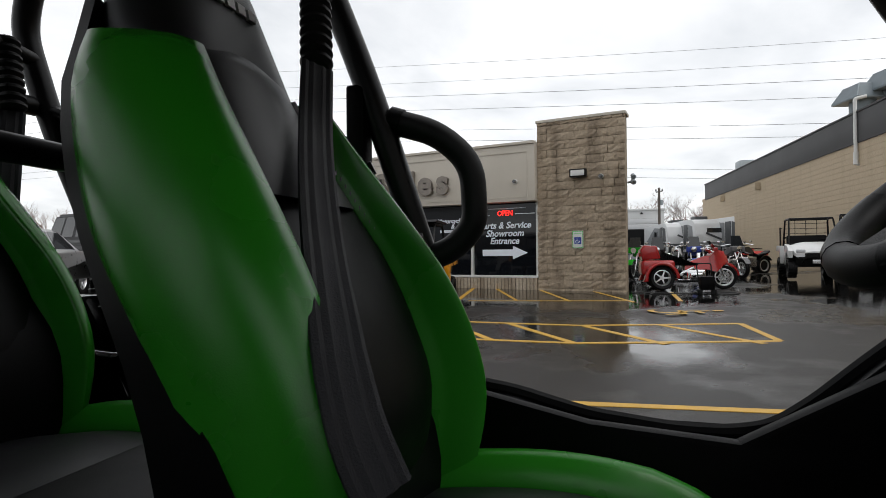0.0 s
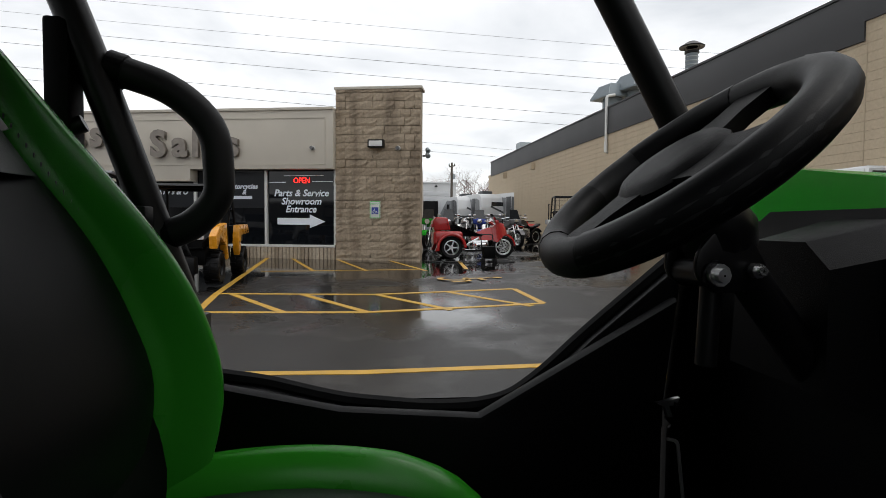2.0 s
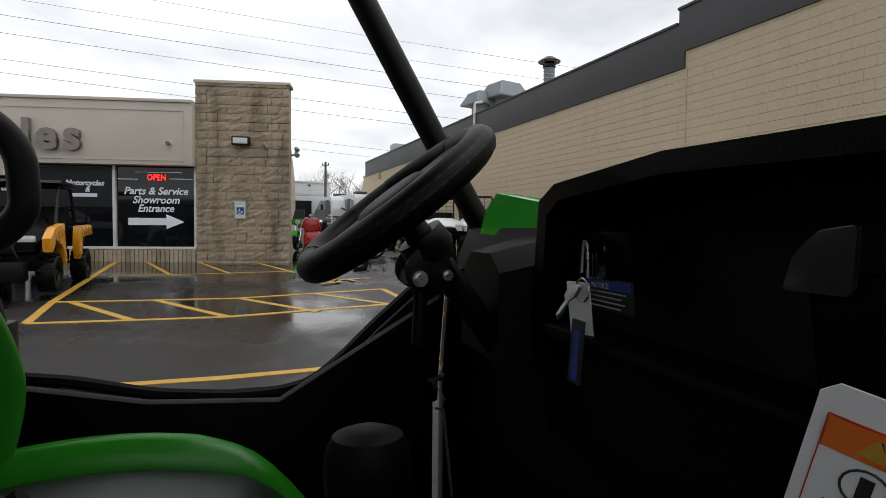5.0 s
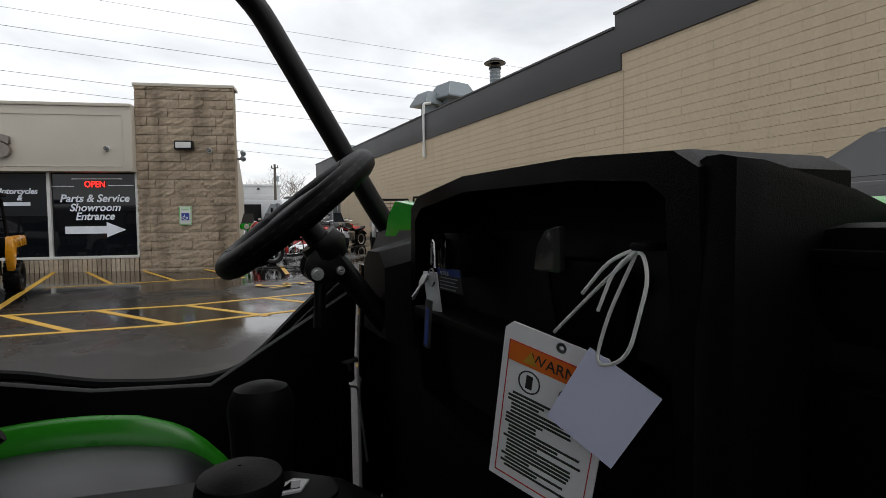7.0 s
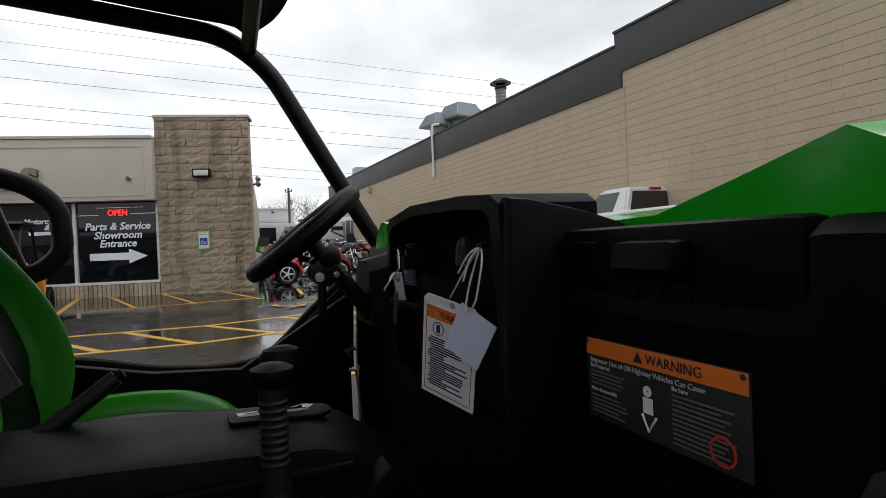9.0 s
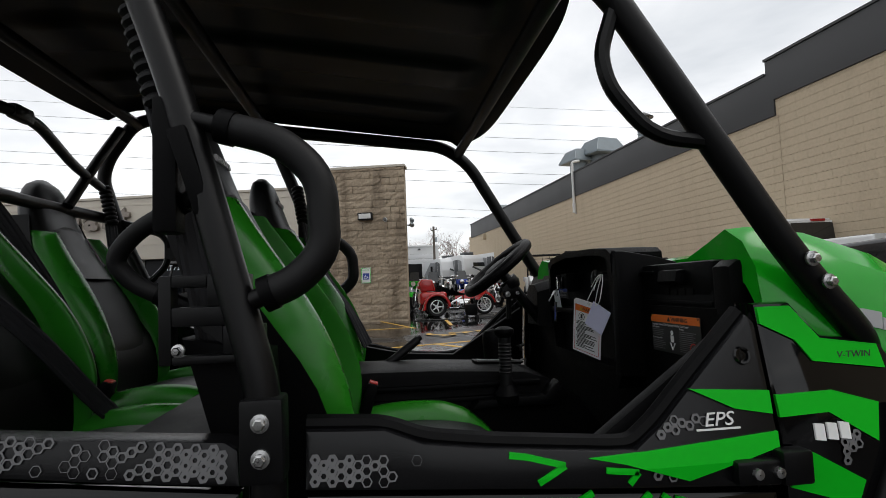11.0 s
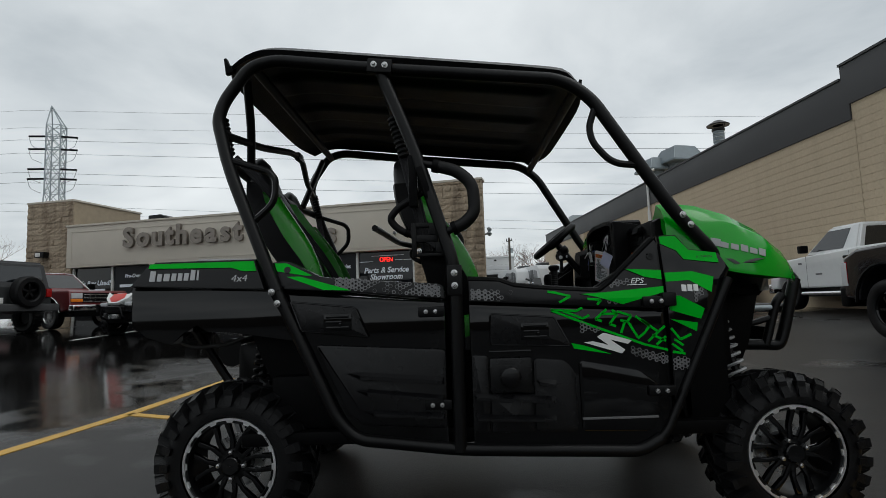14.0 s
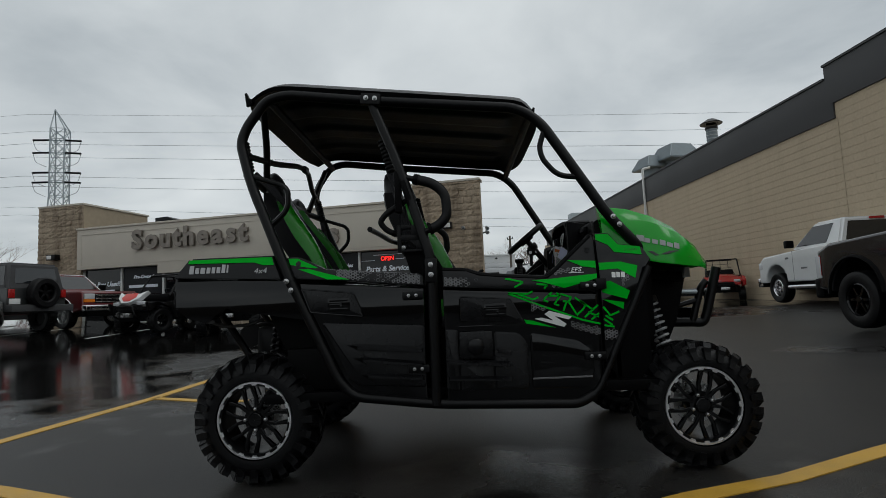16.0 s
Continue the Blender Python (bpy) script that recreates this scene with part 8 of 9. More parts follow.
cowl = part("nose_cowl", turned(prism([(-0.50, 0.34), (-0.30, 0.24), (0, 0.27), (0.30, 0.24), (0.50, 0.34), (0.40, 0.10), (0.16, -0.06), (-0.16, -0.06), (-0.40, 0.10)], -0.06, 0.06, "x", 0.02), pose(1.44, 0, 0.84, 0, -42, 0)), M_white_paint, sx, "white winged nose cowl")
part("nose_graphic", turned(prism([(-0.22, 0.25), (0.22, 0.25), (0.27, 0.10), (0.10, -0.02), (-0.10, -0.02), (-0.27, 0.10)], 0.05, 0.068, "x", 0.004), pose(1.44, 0, 0.84, 0, -42, 0)), M_redp, cowl, "red nose graphic")


def quad(at, turn, paint, label):
    e = thing("quad_bike", label, "quad bike", at, turn)
    for x in (-0.6, 0.62):
        part("fender", prism([(x - 0.42, 0.68), (x - 0.2, 0.80), (x + 0.2, 0.80), (x + 0.42, 0.68), (x + 0.40, 0.64), (x + 0.2, 0.74), (x - 0.2, 0.74), (x - 0.40, 0.64)], -0.56, 0.56, "y", 0.015), paint, e, "painted fender")
        part("rack", tube([(x - 0.3, -0.4, 0.90), (x + 0.3, -0.4, 0.90), (x + 0.3, 0.4, 0.90), (x - 0.3, 0.4, 0.90)], 0.014, 6, 0.05, True), M_tube, e, "black cargo rack")
    part("seat", box(-0.45, 0.25, -0.16, 0.16, 0.68, 0.90, 0.06, 3), M_seat_black, e, "black saddle")
    part("engine", box(-0.4, 0.4, -0.2, 0.2, 0.28, 0.7, 0.04), M_darkmetal, e)
    part("nose", box(0.3, 0.75, -0.2, 0.2, 0.72, 0.92, 0.06, 3), paint, e)
    part("handlebar", tube([(0.28, -0.42, 1.06), (0.36, -0.12, 1.02), (0.36, 0.12, 1.02), (0.28, 0.42, 1.06)], 0.015, 6, 0.04), M_tube, e, "black handlebar")
    wheels(e, [(x, s * 0.46) for x in (0.62, -0.6) for s in (-1, 1)], 0.31, 0.24, 0.15, M_rubber, M_darkmetal, 5, 14, "knobbly tyre on a dark wheel")
    return e


quad(gz(5.4, 24), -60, M_redp, "red quad bike beside the utility vehicles")
quad(gz(9.2, 20.7), -110, M_redp, "red quad bike close to the wall")


def motorcycle(at, turn, paint, label, screen=True, group="row of motorcycles", fat=1.0):
    """Two wheels, engine, tank, saddle, fork and bars."""
    e = thing("motorcycle", label, "motorcycle", at, turn, group)
    for x, w in ((0.75, 0.11 * fat), (-0.72, 0.15 * fat)):
        wh = part("wheel", rim_of(0.22, w, 8, 0.05), M_rim, e, "bright spoked wheel")
        wh.matrix_basis = pose(x, 0, 0.315)
        spokes_on(wh, 0.22, w, 8, 0.05, M_rim)
        part("tyre", tyre_of(0.315, w, 0.22), M_rubber, wh)
    part("tank", loft([[(0.30, -0.10, 0.86), (0.30, 0.10, 0.86), (0.30, 0.08, 0.98), (0.30, -0.08, 0.98)], [(0.10, -0.16, 0.76), (0.10, 0.16, 0.76), (0.10, 0.12, 1.0), (0.10, -0.12, 1.0)], [(-0.18, -0.10, 0.72), (-0.18, 0.10, 0.72), (-0.18, 0.07, 0.86), (-0.18, -0.07, 0.86)]]), paint, e, "painted fuel tank", 70)
    part("saddle", prism([(-0.12, 0.80), (-0.35, 0.70), (-0.75, 0.78), (-0.92, 0.86), (-0.90, 0.78), (-0.6, 0.66), (-0.2, 0.66)], -0.14, 0.14, "y", 0.03), M_seat_black, e, "black saddle")
    part("engine", box(-0.22, 0.26, -0.18, 0.18, 0.26, 0.64, 0.06, 3), M_steel, e, "bright engine block")
    part("exhaust", tube([(0.20, -0.2, 0.42), (0.0, -0.24, 0.28), (-0.95, -0.26, 0.34)], 0.045, 8, 0.08), M_chrome, e, "chrome exhaust")
    for s in (-1, 1):
        part("fork", tube([(0.75, s * 0.10, 0.315), (0.42, s * 0.10, 1.02)], 0.024, 8, 0), M_chrome, e, "chrome fork leg")
    part("handlebar", tube([(0.20, -0.40, 1.06), (0.36, -0.2, 1.12), (0.40, 0, 1.06), (0.36, 0.2, 1.12), (0.20, 0.40, 1.06)], 0.014, 6, 0.05), M_chrome, e, "chrome handlebar")
    part("headlamp", lathe([(0.001, 0.10), (0.09, 0.08), (0.10, 0.02), (0.05, -0.08)], 16, (0.52, 0, 0.96), "x"), M_chrome, e, "round headlamp")
    part("front_fender", prism([(0.75 + 0.35 * math.cos(a), 0.315 + 0.35 * math.sin(a)) for a in [0.5 + 1.7 * k / 8 for k in range(9)]] + [(0.75 + 0.33 * math.cos(a), 0.315 + 0.33 * math.sin(a)) for a in [2.2 - 1.7 * k / 8 for k in range(9)]], -0.09, 0.09, "y"), paint, e, "painted front fender")
    part("rear_fender", prism([(-0.72 + 0.37 * math.cos(a), 0.315 + 0.37 * math.sin(a)) for a in [0.6 + 2.0 * k / 8 for k in range(9)]] + [(-0.72 + 0.34 * math.cos(a), 0.315 + 0.34 * math.sin(a)) for a in [2.6 - 2.0 * k / 8 for k in range(9)]], -0.11, 0.11, "y"), paint, e, "painted rear fender")
    if screen:
        part("windscreen", turned(loft([[(0, -0.22, 0), (0, 0.22, 0), (0.02, 0.22, 0), (0.02, -0.22, 0)], [(-0.14, -0.16, 0.38), (-0.14, 0.16, 0.38), (-0.12, 0.16, 0.38), (-0.12, -0.16, 0.38)]]), pose(0.50, 0, 1.02)), M_glass, e, "dark windscreen")
        part("fairing", box(0.42, 0.56, -0.24, 0.24, 0.86, 1.06, 0.05, 3), paint, e, "painted fairing")
    for s in (-1, 1):
        part("mirror", box(0.28, 0.31, s * 0.36 - 0.05, s * 0.36 + 0.05, 1.16, 1.23, 0.01), M_chrome, e)
    part("side_stand", tube([(0.0, 0.16, 0.30), (0.05, 0.30, 0.0)], 0.012, 6, 0), M_tube, e)
    return e


# red three-wheeled tourer
tr = thing("trike_motorcycle", "red three-wheeled touring motorcycle with chrome engine", "motorcycle", gz(1.65, 15.45), 2)
wheels(tr, [(0.0, -0.52), (0.0, 0.52)], 0.31, 0.20, 0.21, M_rubber, M_rim, 5, 0, "bright five-spoke wheel")
wh = part("wheel", rim_of(0.23, 0.12, 6, 0.1), M_rim, tr, "bright front wheel")
wh.matrix_basis = pose(1.58, 0, 0.31)
spokes_on(wh, 0.23, 0.12, 6, 0.2, M_rim)
part("tyre", tyre_of(0.31, 0.12, 0.23), M_rubber, wh)
part("brake_disc", lathe([(0.08, -0.075), (0.15, -0.075), (0.15, -0.068), (0.08, -0.068)], 20), M_steel, wh)
for s in (-1, 1):
    part("rear_fender", prism([(0.42 * math.cos(a), 0.30 + 0.42 * math.sin(a)) for a in [0.0 + math.pi * k / 12 for k in range(13)]] + [(-0.46, 0.20), (-0.34, 0.22)] + [(0.34 * math.cos(a), 0.30 + 0.34 * math.sin(a)) for a in [math.pi - math.pi * k / 12 for k in range(13)]], s * 0.52 - 0.17, s * 0.52 + 0.17, "y", 0.03), M_red_paint, tr, "red rounded rear fender", 60)
part("rear_body", box(-0.48, 0.35, -0.42, 0.42, 0.36, 0.76, 0.10, 3), M_red_paint, tr, "red rear body")
part("trunk", prism([(-0.44, 0.76), (-0.50, 1.02), (-0.40, 1.16), (-0.08, 1.14), (0.02, 0.80)], -0.30, 0.30, "y", 0.06, 0.04, 3), M_red_paint, tr, "red top case", 60)
part("tail_lamp", box(-0.52, -0.47, -0.25, 0.25, 0.86, 0.96, 0.01), M_tail, tr)
part("saddle", prism([(0.0, 0.86), (0.06, 1.02), (0.12, 0.86), (0.42, 0.82), (0.56, 0.66), (0.95, 0.70), (0.95, 0.62), (0.05, 0.62)], -0.19, 0.19, "y", 0.035, 0.03), M_seat_black, tr, "stepped black saddle")
part("tank", loft([[(0.62, -0.20, 0.50), (0.62, 0.20, 0.50), (0.62, 0.14, 0.66), (0.62, -0.14, 0.66)], [(0.86, -0.20, 0.52), (0.86, 0.20, 0.52), (0.86, 0.12, 0.76), (0.86, -0.12, 0.76)], [(1.10, -0.25, 0.52), (1.10, 0.25, 0.52), (1.10, 0.15, 0.86), (1.10, -0.15, 0.86)], [(1.30, -0.31, 0.50), (1.30, 0.31, 0.50), (1.30, 0.22, 0.88), (1.30, -0.22, 0.88)]]), M_red_paint, tr, "red fuel tank and side cover", 70)
part("fairing", loft([[(1.22, -0.33, 0.48), (1.22, 0.33, 0.48), (1.20, 0.26, 0.86), (1.20, -0.26, 0.86)], [(1.36, -0.33, 0.46), (1.36, 0.33, 0.46), (1.34, 0.30, 1.02), (1.34, -0.30, 1.02)], [(1.52, -0.27, 0.62), (1.52, 0.27, 0.62), (1.50, 0.24, 0.99), (1.50, -0.24, 0.99)], [(1.66, -0.15, 0.70), (1.66, 0.15, 0.70), (1.64, 0.12, 0.86), (1.64, -0.12, 0.86)]]), M_red_paint, tr, "red front fairing", 60)
part("windscreen", pane_on((1.44, -0.24, 0.99), (1.44, 0.24, 0.99), (1.22, 0.16, 1.26), (1.22, -0.16, 1.26), 0.004), M_glass, tr, "dark windscreen")
part("front_fender", prism([(1.58 + 0.36 * math.cos(a), 0.33 + 0.38 * math.sin(a)) for a in [0.1 + 2.6 * k / 10 for k in range(11)]] + [(1.58 + 0.325 * math.cos(a), 0.31 + 0.325 * math.sin(a)) for a in [2.6 - 2.5 * k / 10 for k in range(11)]], -0.10, 0.10, "y", 0.01), M_red_paint, tr, "red front fender")
part("engine", box(0.62, 1.10, -0.34, 0.34, 0.24, 0.52, 0.07, 3), M_chrome, tr, "chrome flat engine")
part("rocker_cover", box(0.70, 1.02, -0.42, -0.30, 0.28, 0.44, 0.05, 3), M_chrome, tr, "chrome rocker cover")
part("side_cover", prism([(0.42, 0.36), (0.52, 0.46), (0.80, 0.60), (0.86, 0.50), (0.66, 0.34)], -0.32, -0.26, "y", 0.015), M_chrome, tr, "chrome side cover")
part("exhaust", tube([(0.95, -0.30, 0.26), (0.6, -0.32, 0.22), (0.3, -0.28, 0.24)], 0.045, 8, 0.06), M_chrome, tr)
part("running_board", box(0.40, 1.20, -0.40, -0.30, 0.20, 0.25, 0.01), M_darkmetal, tr)
for s in (-1, 1):
    part("fork", tube([(1.58, s * 0.10, 0.31), (1.40, s * 0.10, 0.90)], 0.025, 8, 0), M_chrome, tr, "chrome fork leg")
    part("handlebar", tube([(1.30, s * 0.08, 1.02), (1.12, s * 0.38, 1.06)], 0.016, 6, 0), M_chrome, tr)
    part("mirror", box(1.24, 1.34, s * 0.42 - 0.08, s * 0.42 + 0.08, 0.98, 1.08, 0.02), M_red_paint, tr)

ROW = [(1.45, 19.7, 250, M_green, "green and black motorcycle in the row", True), (2.1, 20.0, 262, M_black_paint, "black motorcycle in the row", True),
       (2.75, 20.2, 255, M_white_paint, "white and black motorcycle in the row", False), (3.3, 20.6, 265, M_bluep, "blue motorcycle in the row", True),
       (3.85, 21.1, 258, M_black_paint, "black cruiser motorcycle in the row", False), (4.35, 20.2, 290, M_grey, "grey and black sports motorcycle", True),
       (5.35, 21.9, 215, M_black_paint, "black cruiser motorcycle with chrome parts", False)]
for x, y, turn, paint, label, scr in ROW:
    motorcycle(gz(x, y), turn, paint, label, scr)

# a dark stand with a hose lying by the trike, and an oily puddle edge
st = thing("pressure_washer", "dark pump stand with a hose on the wet ground", "pressure washer", gz(2.55, 13.94))
part("pump", box(-0.16, 0.16, -0.14, 0.14, 0.10, 0.42, 0.04, 2), M_plastic, st)
part("handle", tube([(-0.14, 0.1, 0.1), (-0.20, 0.14, 0.72), (0.12, 0.14, 0.72), (0.14, 0.1, 0.1)], 0.014, 6, 0.05), M_tube, st)
for s in (-1, 1):
    part("foot", box(s * 0.15 - 0.04, s * 0.15 + 0.04, -0.12, 0.12, 0.0, 0.11, 0.01), M_rubber, st)
hose = [(2.7, 13.89), (3.05, 13.75), (3.3, 13.99), (3.05, 14.22), (2.6, 14.08), (2.0, 13.80), (1.3, 13.94), (0.9, 14.13)]
solid("hose", tube([(x, y, ground_z(x, y) + 0.02) for x, y in hose], 0.016, 6, 0.25), M_hose, "black rubber hose lying on the wet lot", "hose")


# ---- far things seen through the gap ----
M_siding = material("white_ribbed_siding", (0.62, 0.63, 0.63), 0.6, vary=0.08, scale=0.8)
M_tr_white = material("white_trailer_skin", (0.66, 0.67, 0.68), 0.4, vary=0.07, scale=1.2)
M_tr_dark = material("dark_trailer_panel", (0.06, 0.065, 0.07), 0.45, vary=0.15, scale=2)
M_tr_grey = material("grey_trailer_graphic", (0.22, 0.23, 0.24), 0.45, vary=0.15, scale=2)


def trailer(x, y, turn, front, label, lift=0.0):
    """A travel trailer seen from its rounded nose; its own -y is the nose, width along x."""
    e = thing("travel_trailer", label, "travel trailer", gz(x, y), turn, "travel trailers")
    z0, z1 = 0.55, 2.62 + lift
    part("body", prism([(0.0, z0), (-0.12, z0 + 0.4), (-0.12, z0 + 1.1), (0.12, z1 - 0.30), (0.45, z1 - 0.06), (0.9, z1), (6.6, z1), (6.7, z1 - 0.1), (6.7, z0)], -1.22, 1.22, "x", 0.05, 0.08, 2), M_tr_white, e, smooth=50)
    part("front_cap", prism([(-0.01, z0 + 0.02), (-0.135, z0 + 0.4), (-0.135, z0 + 0.62), (-0.01, z0 + 0.5)], -1.16, 1.16, "x"), front, e, "dark lower front cap", 0)
    part("front_stripe", turned(box(-0.75, 0.75, -0.012, 0.012, -0.06, 0.06), pose(0.1, -0.13, 1.45, 0, 24, 0)), M_tr_dark, e)
    part("roof_unit", box(-0.4, 0.4, 2.0, 2.9, z1, z1 + 0.28, 0.06), M_tr_dark, e, "dark roof air conditioner")
    part("entry_door", box(-1.25, -1.215, 1.2, 1.85, 0.75, 2.35, 0.01), M_tr_dark, e, "open dark door")
    part("window", box(-1.24, -1.21, 2.5, 3.4, 1.5, 2.1, 0.01), M_glass, e)
    part("window", box(-0.5, 0.5, -0.105, -0.05, 1.78, 2.06), M_glass, e) if lift else None
    part("side_graphic", prism([(0.25, 0.7), (0.45, 2.2), (1.1, 2.35), (1.15, 0.7)], -1.232, -1.21, "x"), front, e, "dark side graphic", 0)
    part("side_graphic", prism([(1.95, 0.7), (1.95, 2.3), (3.4, 2.4), (6.4, 1.2), (6.4, 0.7)], -1.229, -1.21, "x"), M_tr_grey, e, "grey swoosh graphic", 0)
    part("hitch", tube([(-0.5, 0, 0.5), (0, -1.0, 0.48), (0.5, 0, 0.5)], 0.04, 6, 0), M_darkmetal, e)
    part("jack", tube([(0, -0.9, 0.0), (0, -0.9, 0.9)], 0.035, 6, 0), M_darkmetal, e)
    wheels(e, [(-1.05, 3.9)], 0.34, 0.2, 0.2, M_rubber, M_steel)
    for yy in (3.6, 4.4):
        for s in (-1, 1):
            part("wheel", lathe([(0.001, -0.1), (0.2, -0.1), (0.34, -0.1), (0.34, 0.1), (0.001, 0.1)], 20, (s * 1.05, yy, 0.34), "x"), M_rubber, e)
    return e


trailer(5.9, 39.7, 8, M_tr_dark, "white travel trailer with an open door")
trailer(7.3, 37.8, 12, M_tr_grey, "white travel trailer with dark swoosh graphics", 0.05)
trailer(9.5, 35.9, 16, M_tr_dark, "white travel trailer with a rounded nose")

ru = thing("roof_unit", "small dark roof unit on the shop", "roof unit")
ru.matrix_world = SHOP @ pose(-14.6, 4.0, 3.6)
part("casing", prism([(-0.5, 0), (-0.5, 1.34), (0.1, 1.36), (0.25, 1.28), (0.25, 0)], 0, 0.9, "y", 0.02), M_darkmetal, ru)

gar = thing("garage_building", "white metal garage with a half-open door", "building", (3.06, 47.4, ground_z(3, 47.4)))
part("wall", box(-5.0, 2.35, 0, 8, -0.4, 4.1, 0.02), M_siding, gar)
part("roof_edge", box(-5.1, 2.45, -0.08, 8.1, 4.1, 4.25, 0.02), M_white_paint, gar)
# flat dark sheet on the closed wall paints the shade inside the doorway
part("door_opening", box(-1.6, 1.85, -0.02, 0.02, -0.2, 3.45), M_darkmetal, gar, "dark sheet standing for the shaded doorway")
for k in range(2):
    part("door_panel", box(-1.6, 1.85, -0.06, -0.022, 3.02 - 0.44 * k, 3.44 - 0.44 * k, 0.01), M_tr_white, gar, "raised door panel")
part("gooseneck_lamp", lathe([(0.02, 0.1), (0.16, -0.05), (0.15, -0.06)], 14, (0.6, -0.25, 3.85), "z"), M_darkmetal, gar)
# stacked stock in front of the garage
pal = thing("stacked_crates", "stacked pale crates by the garage", "crates", gz(3.6, 43.47))
for k in range(6):
    part("crate", box(-1.4 + 0.95 * (k % 3), -0.5 + 0.95 * (k % 3), 0, 0.9, 0.52 * (k // 3), 0.5 + 0.52 * (k // 3), 0.02), M_galv, pal, "grey metal crate")

fence = thing("fence", "low wire fence with thin steel posts", "fence", gz(10.1, 28.35))
for k in range(6):
    z = ground_z(10.1 - 1.0 * k, 28.35) - ground_z(10.1, 28.35)
    part("post", tube([(-1.6 * k + 0.0, 0.9 * k, z - 0.1), (-1.6 * k, 0.9 * k, z + 1.7)], 0.03, 6, 0), M_darkmetal, fence, "dark steel post") if k in (0, 1) else None
part("top_wire", tube([(0, 0, 1.62), (-1.6, 0.9, 1.62)], 0.014, 5, 0), M_wire, fence)

pole = thing("utility_pole", "wooden utility pole with a crossarm", "utility pole", (4.77, 45.0, 0.45))
part("shaft", tube([(0, 0, 0), (0.02, 0, 5.95)], [0.13, 0.09], 10, 0), M_wood, pole)
part("crossarm", tube([(-0.22, 0, 5.6), (0.26, 0, 5.7)], 0.045, 6, 0), M_wood, pole)
for s in (-0.45, 0.55):
    part("insulator", lathe([(0.03, 0), (0.05, 0.05), (0.03, 0.22)], 8, (s * 0.45, 0, 5.65), "z", True), M_darkmetal, pole)
part("transformer", lathe([(0.001, 0), (0.12, 0.0), (0.12, 0.4), (0.001, 0.42)], 12, (0.2, 0, 4.6), "z"), M_galv, pole)


# ---- bare winter trees ----
def bare_tree(seed, height):
    """Trunk and limbs as one mesh, twigs as another."""
    rnd = random.Random(seed)
    trunk, twigs = bmesh.new(), bmesh.new()

    def grow(p, d, length, r, depth):
        bend = Vector((rnd.uniform(-0.2, 0.2), rnd.uniform(-0.2, 0.2), rnd.uniform(0.0, 0.2)))
        mid = p + d * length * 0.5
        end = mid + (d + bend).normalized() * length * 0.5
        add_tube(trunk if depth < 2 else twigs, [p, mid, end], [r, r * 0.82, r * 0.62], 5 if depth < 3 else 3, 0, cap=False)
        if depth == 5:
            return
        for _ in range(3 if depth else 5):
            t = rnd.uniform(0.45, 1.0)
            at = p.lerp(mid, t * 2) if t < 0.5 else mid.lerp(end, t * 2 - 1)
            a = rnd.uniform(0, 2 * math.pi)
            nd = (d + Vector((math.cos(a), math.sin(a), 0.25)) * rnd.uniform(0.5, 0.95)).normalized()
            grow(at, nd, length * rnd.uniform(0.58, 0.78), r * rnd.uniform(0.45, 0.6), depth + 1)
    grow(Vector((0, 0, -0.3)), Vector((rnd.uniform(-0.05, 0.05), 0, 1)).normalized(), height * 0.40, height * 0.016, 0)
    return trunk, twigs


TREES = []
for k in range(4):
    tk, tw = bare_tree(40 + k, 8.5)
    e = thing("bare_tree", "leafless grey-brown winter tree", "tree", (0, 0, 0), 0, "bare winter trees")
    part("trunk", tk, M_bark, e)
    part("twig_crown", tw, material("reddish_twigs_%d" % k, (0.20 + 0.02 * k, 0.155, 0.135), 0.9, vary=0.2, scale=2), e, "fine bare twigs")
    TREES.append(e)
rnd = random.Random(5)
SPOTS = [(6.2 + 1.35 * k + rnd.uniform(-0.4, 0.4), 79.4 + rnd.uniform(-6, 12), rnd.uniform(0.82, 1.12)) for k in range(9)]
SPOTS += [(-70 + 3.2 * k + rnd.uniform(-1, 1), 58.6 + 0.85 * k + rnd.uniform(-6, 6), rnd.uniform(1.0, 1.3)) for k in range(10)]
SPOTS += [(-30 + 9 * k + rnd.uniform(-3, 3), 104 + rnd.uniform(-6, 8), rnd.uniform(0.7, 0.95)) for k in range(4)]
for i, (x, y, s) in enumerate(SPOTS):
    m = pose(x, y, 0.75, 0, 0, rnd.uniform(0, 360)) @ Matrix.Scale(s, 4)
    if i < 4:
        TREES[i].matrix_world = m
    else:
        copy_thing(TREES[i % 4], m)

# ---- pylon and power lines ----
py = thing("pylon", "grey steel lattice pylon behind the shop", "pylon", (-92.1, 120.6, 0.8), 14)


def leg_at(sx_, sy_, z):
    w = 3.0 + (1.5 - 3.0) * min(z / 28.0, 1.0)
    return Vector((sx_ * w, sy_ * w, z))


LEV = [0, 6, 12, 17, 21, 25, 28.5, 32, 35.5, 39, 42, 44.5]
for sx_, sy_ in ((-1, -1), (1, -1), (1, 1), (-1, 1)):
    part("leg", tube([leg_at(sx_, sy_, z) for z in LEV], 0.16, 5, 0), M_galv, py, "steel corner leg")
for (a, b) in (((-1, -1), (1, -1)), ((1, -1), (1, 1)), ((1, 1), (-1, 1)), ((-1, 1), (-1, -1))):
    for z0, z1 in zip(LEV, LEV[1:]):
        for u, v in ((a, b), (b, a)):
            part("brace", tube([leg_at(*u, z0), leg_at(*v, z1)], 0.085, 4, 0), M_galv, py)
        part("brace", tube([leg_at(*a, z1), leg_at(*b, z1)], 0.085, 4, 0), M_galv, py)
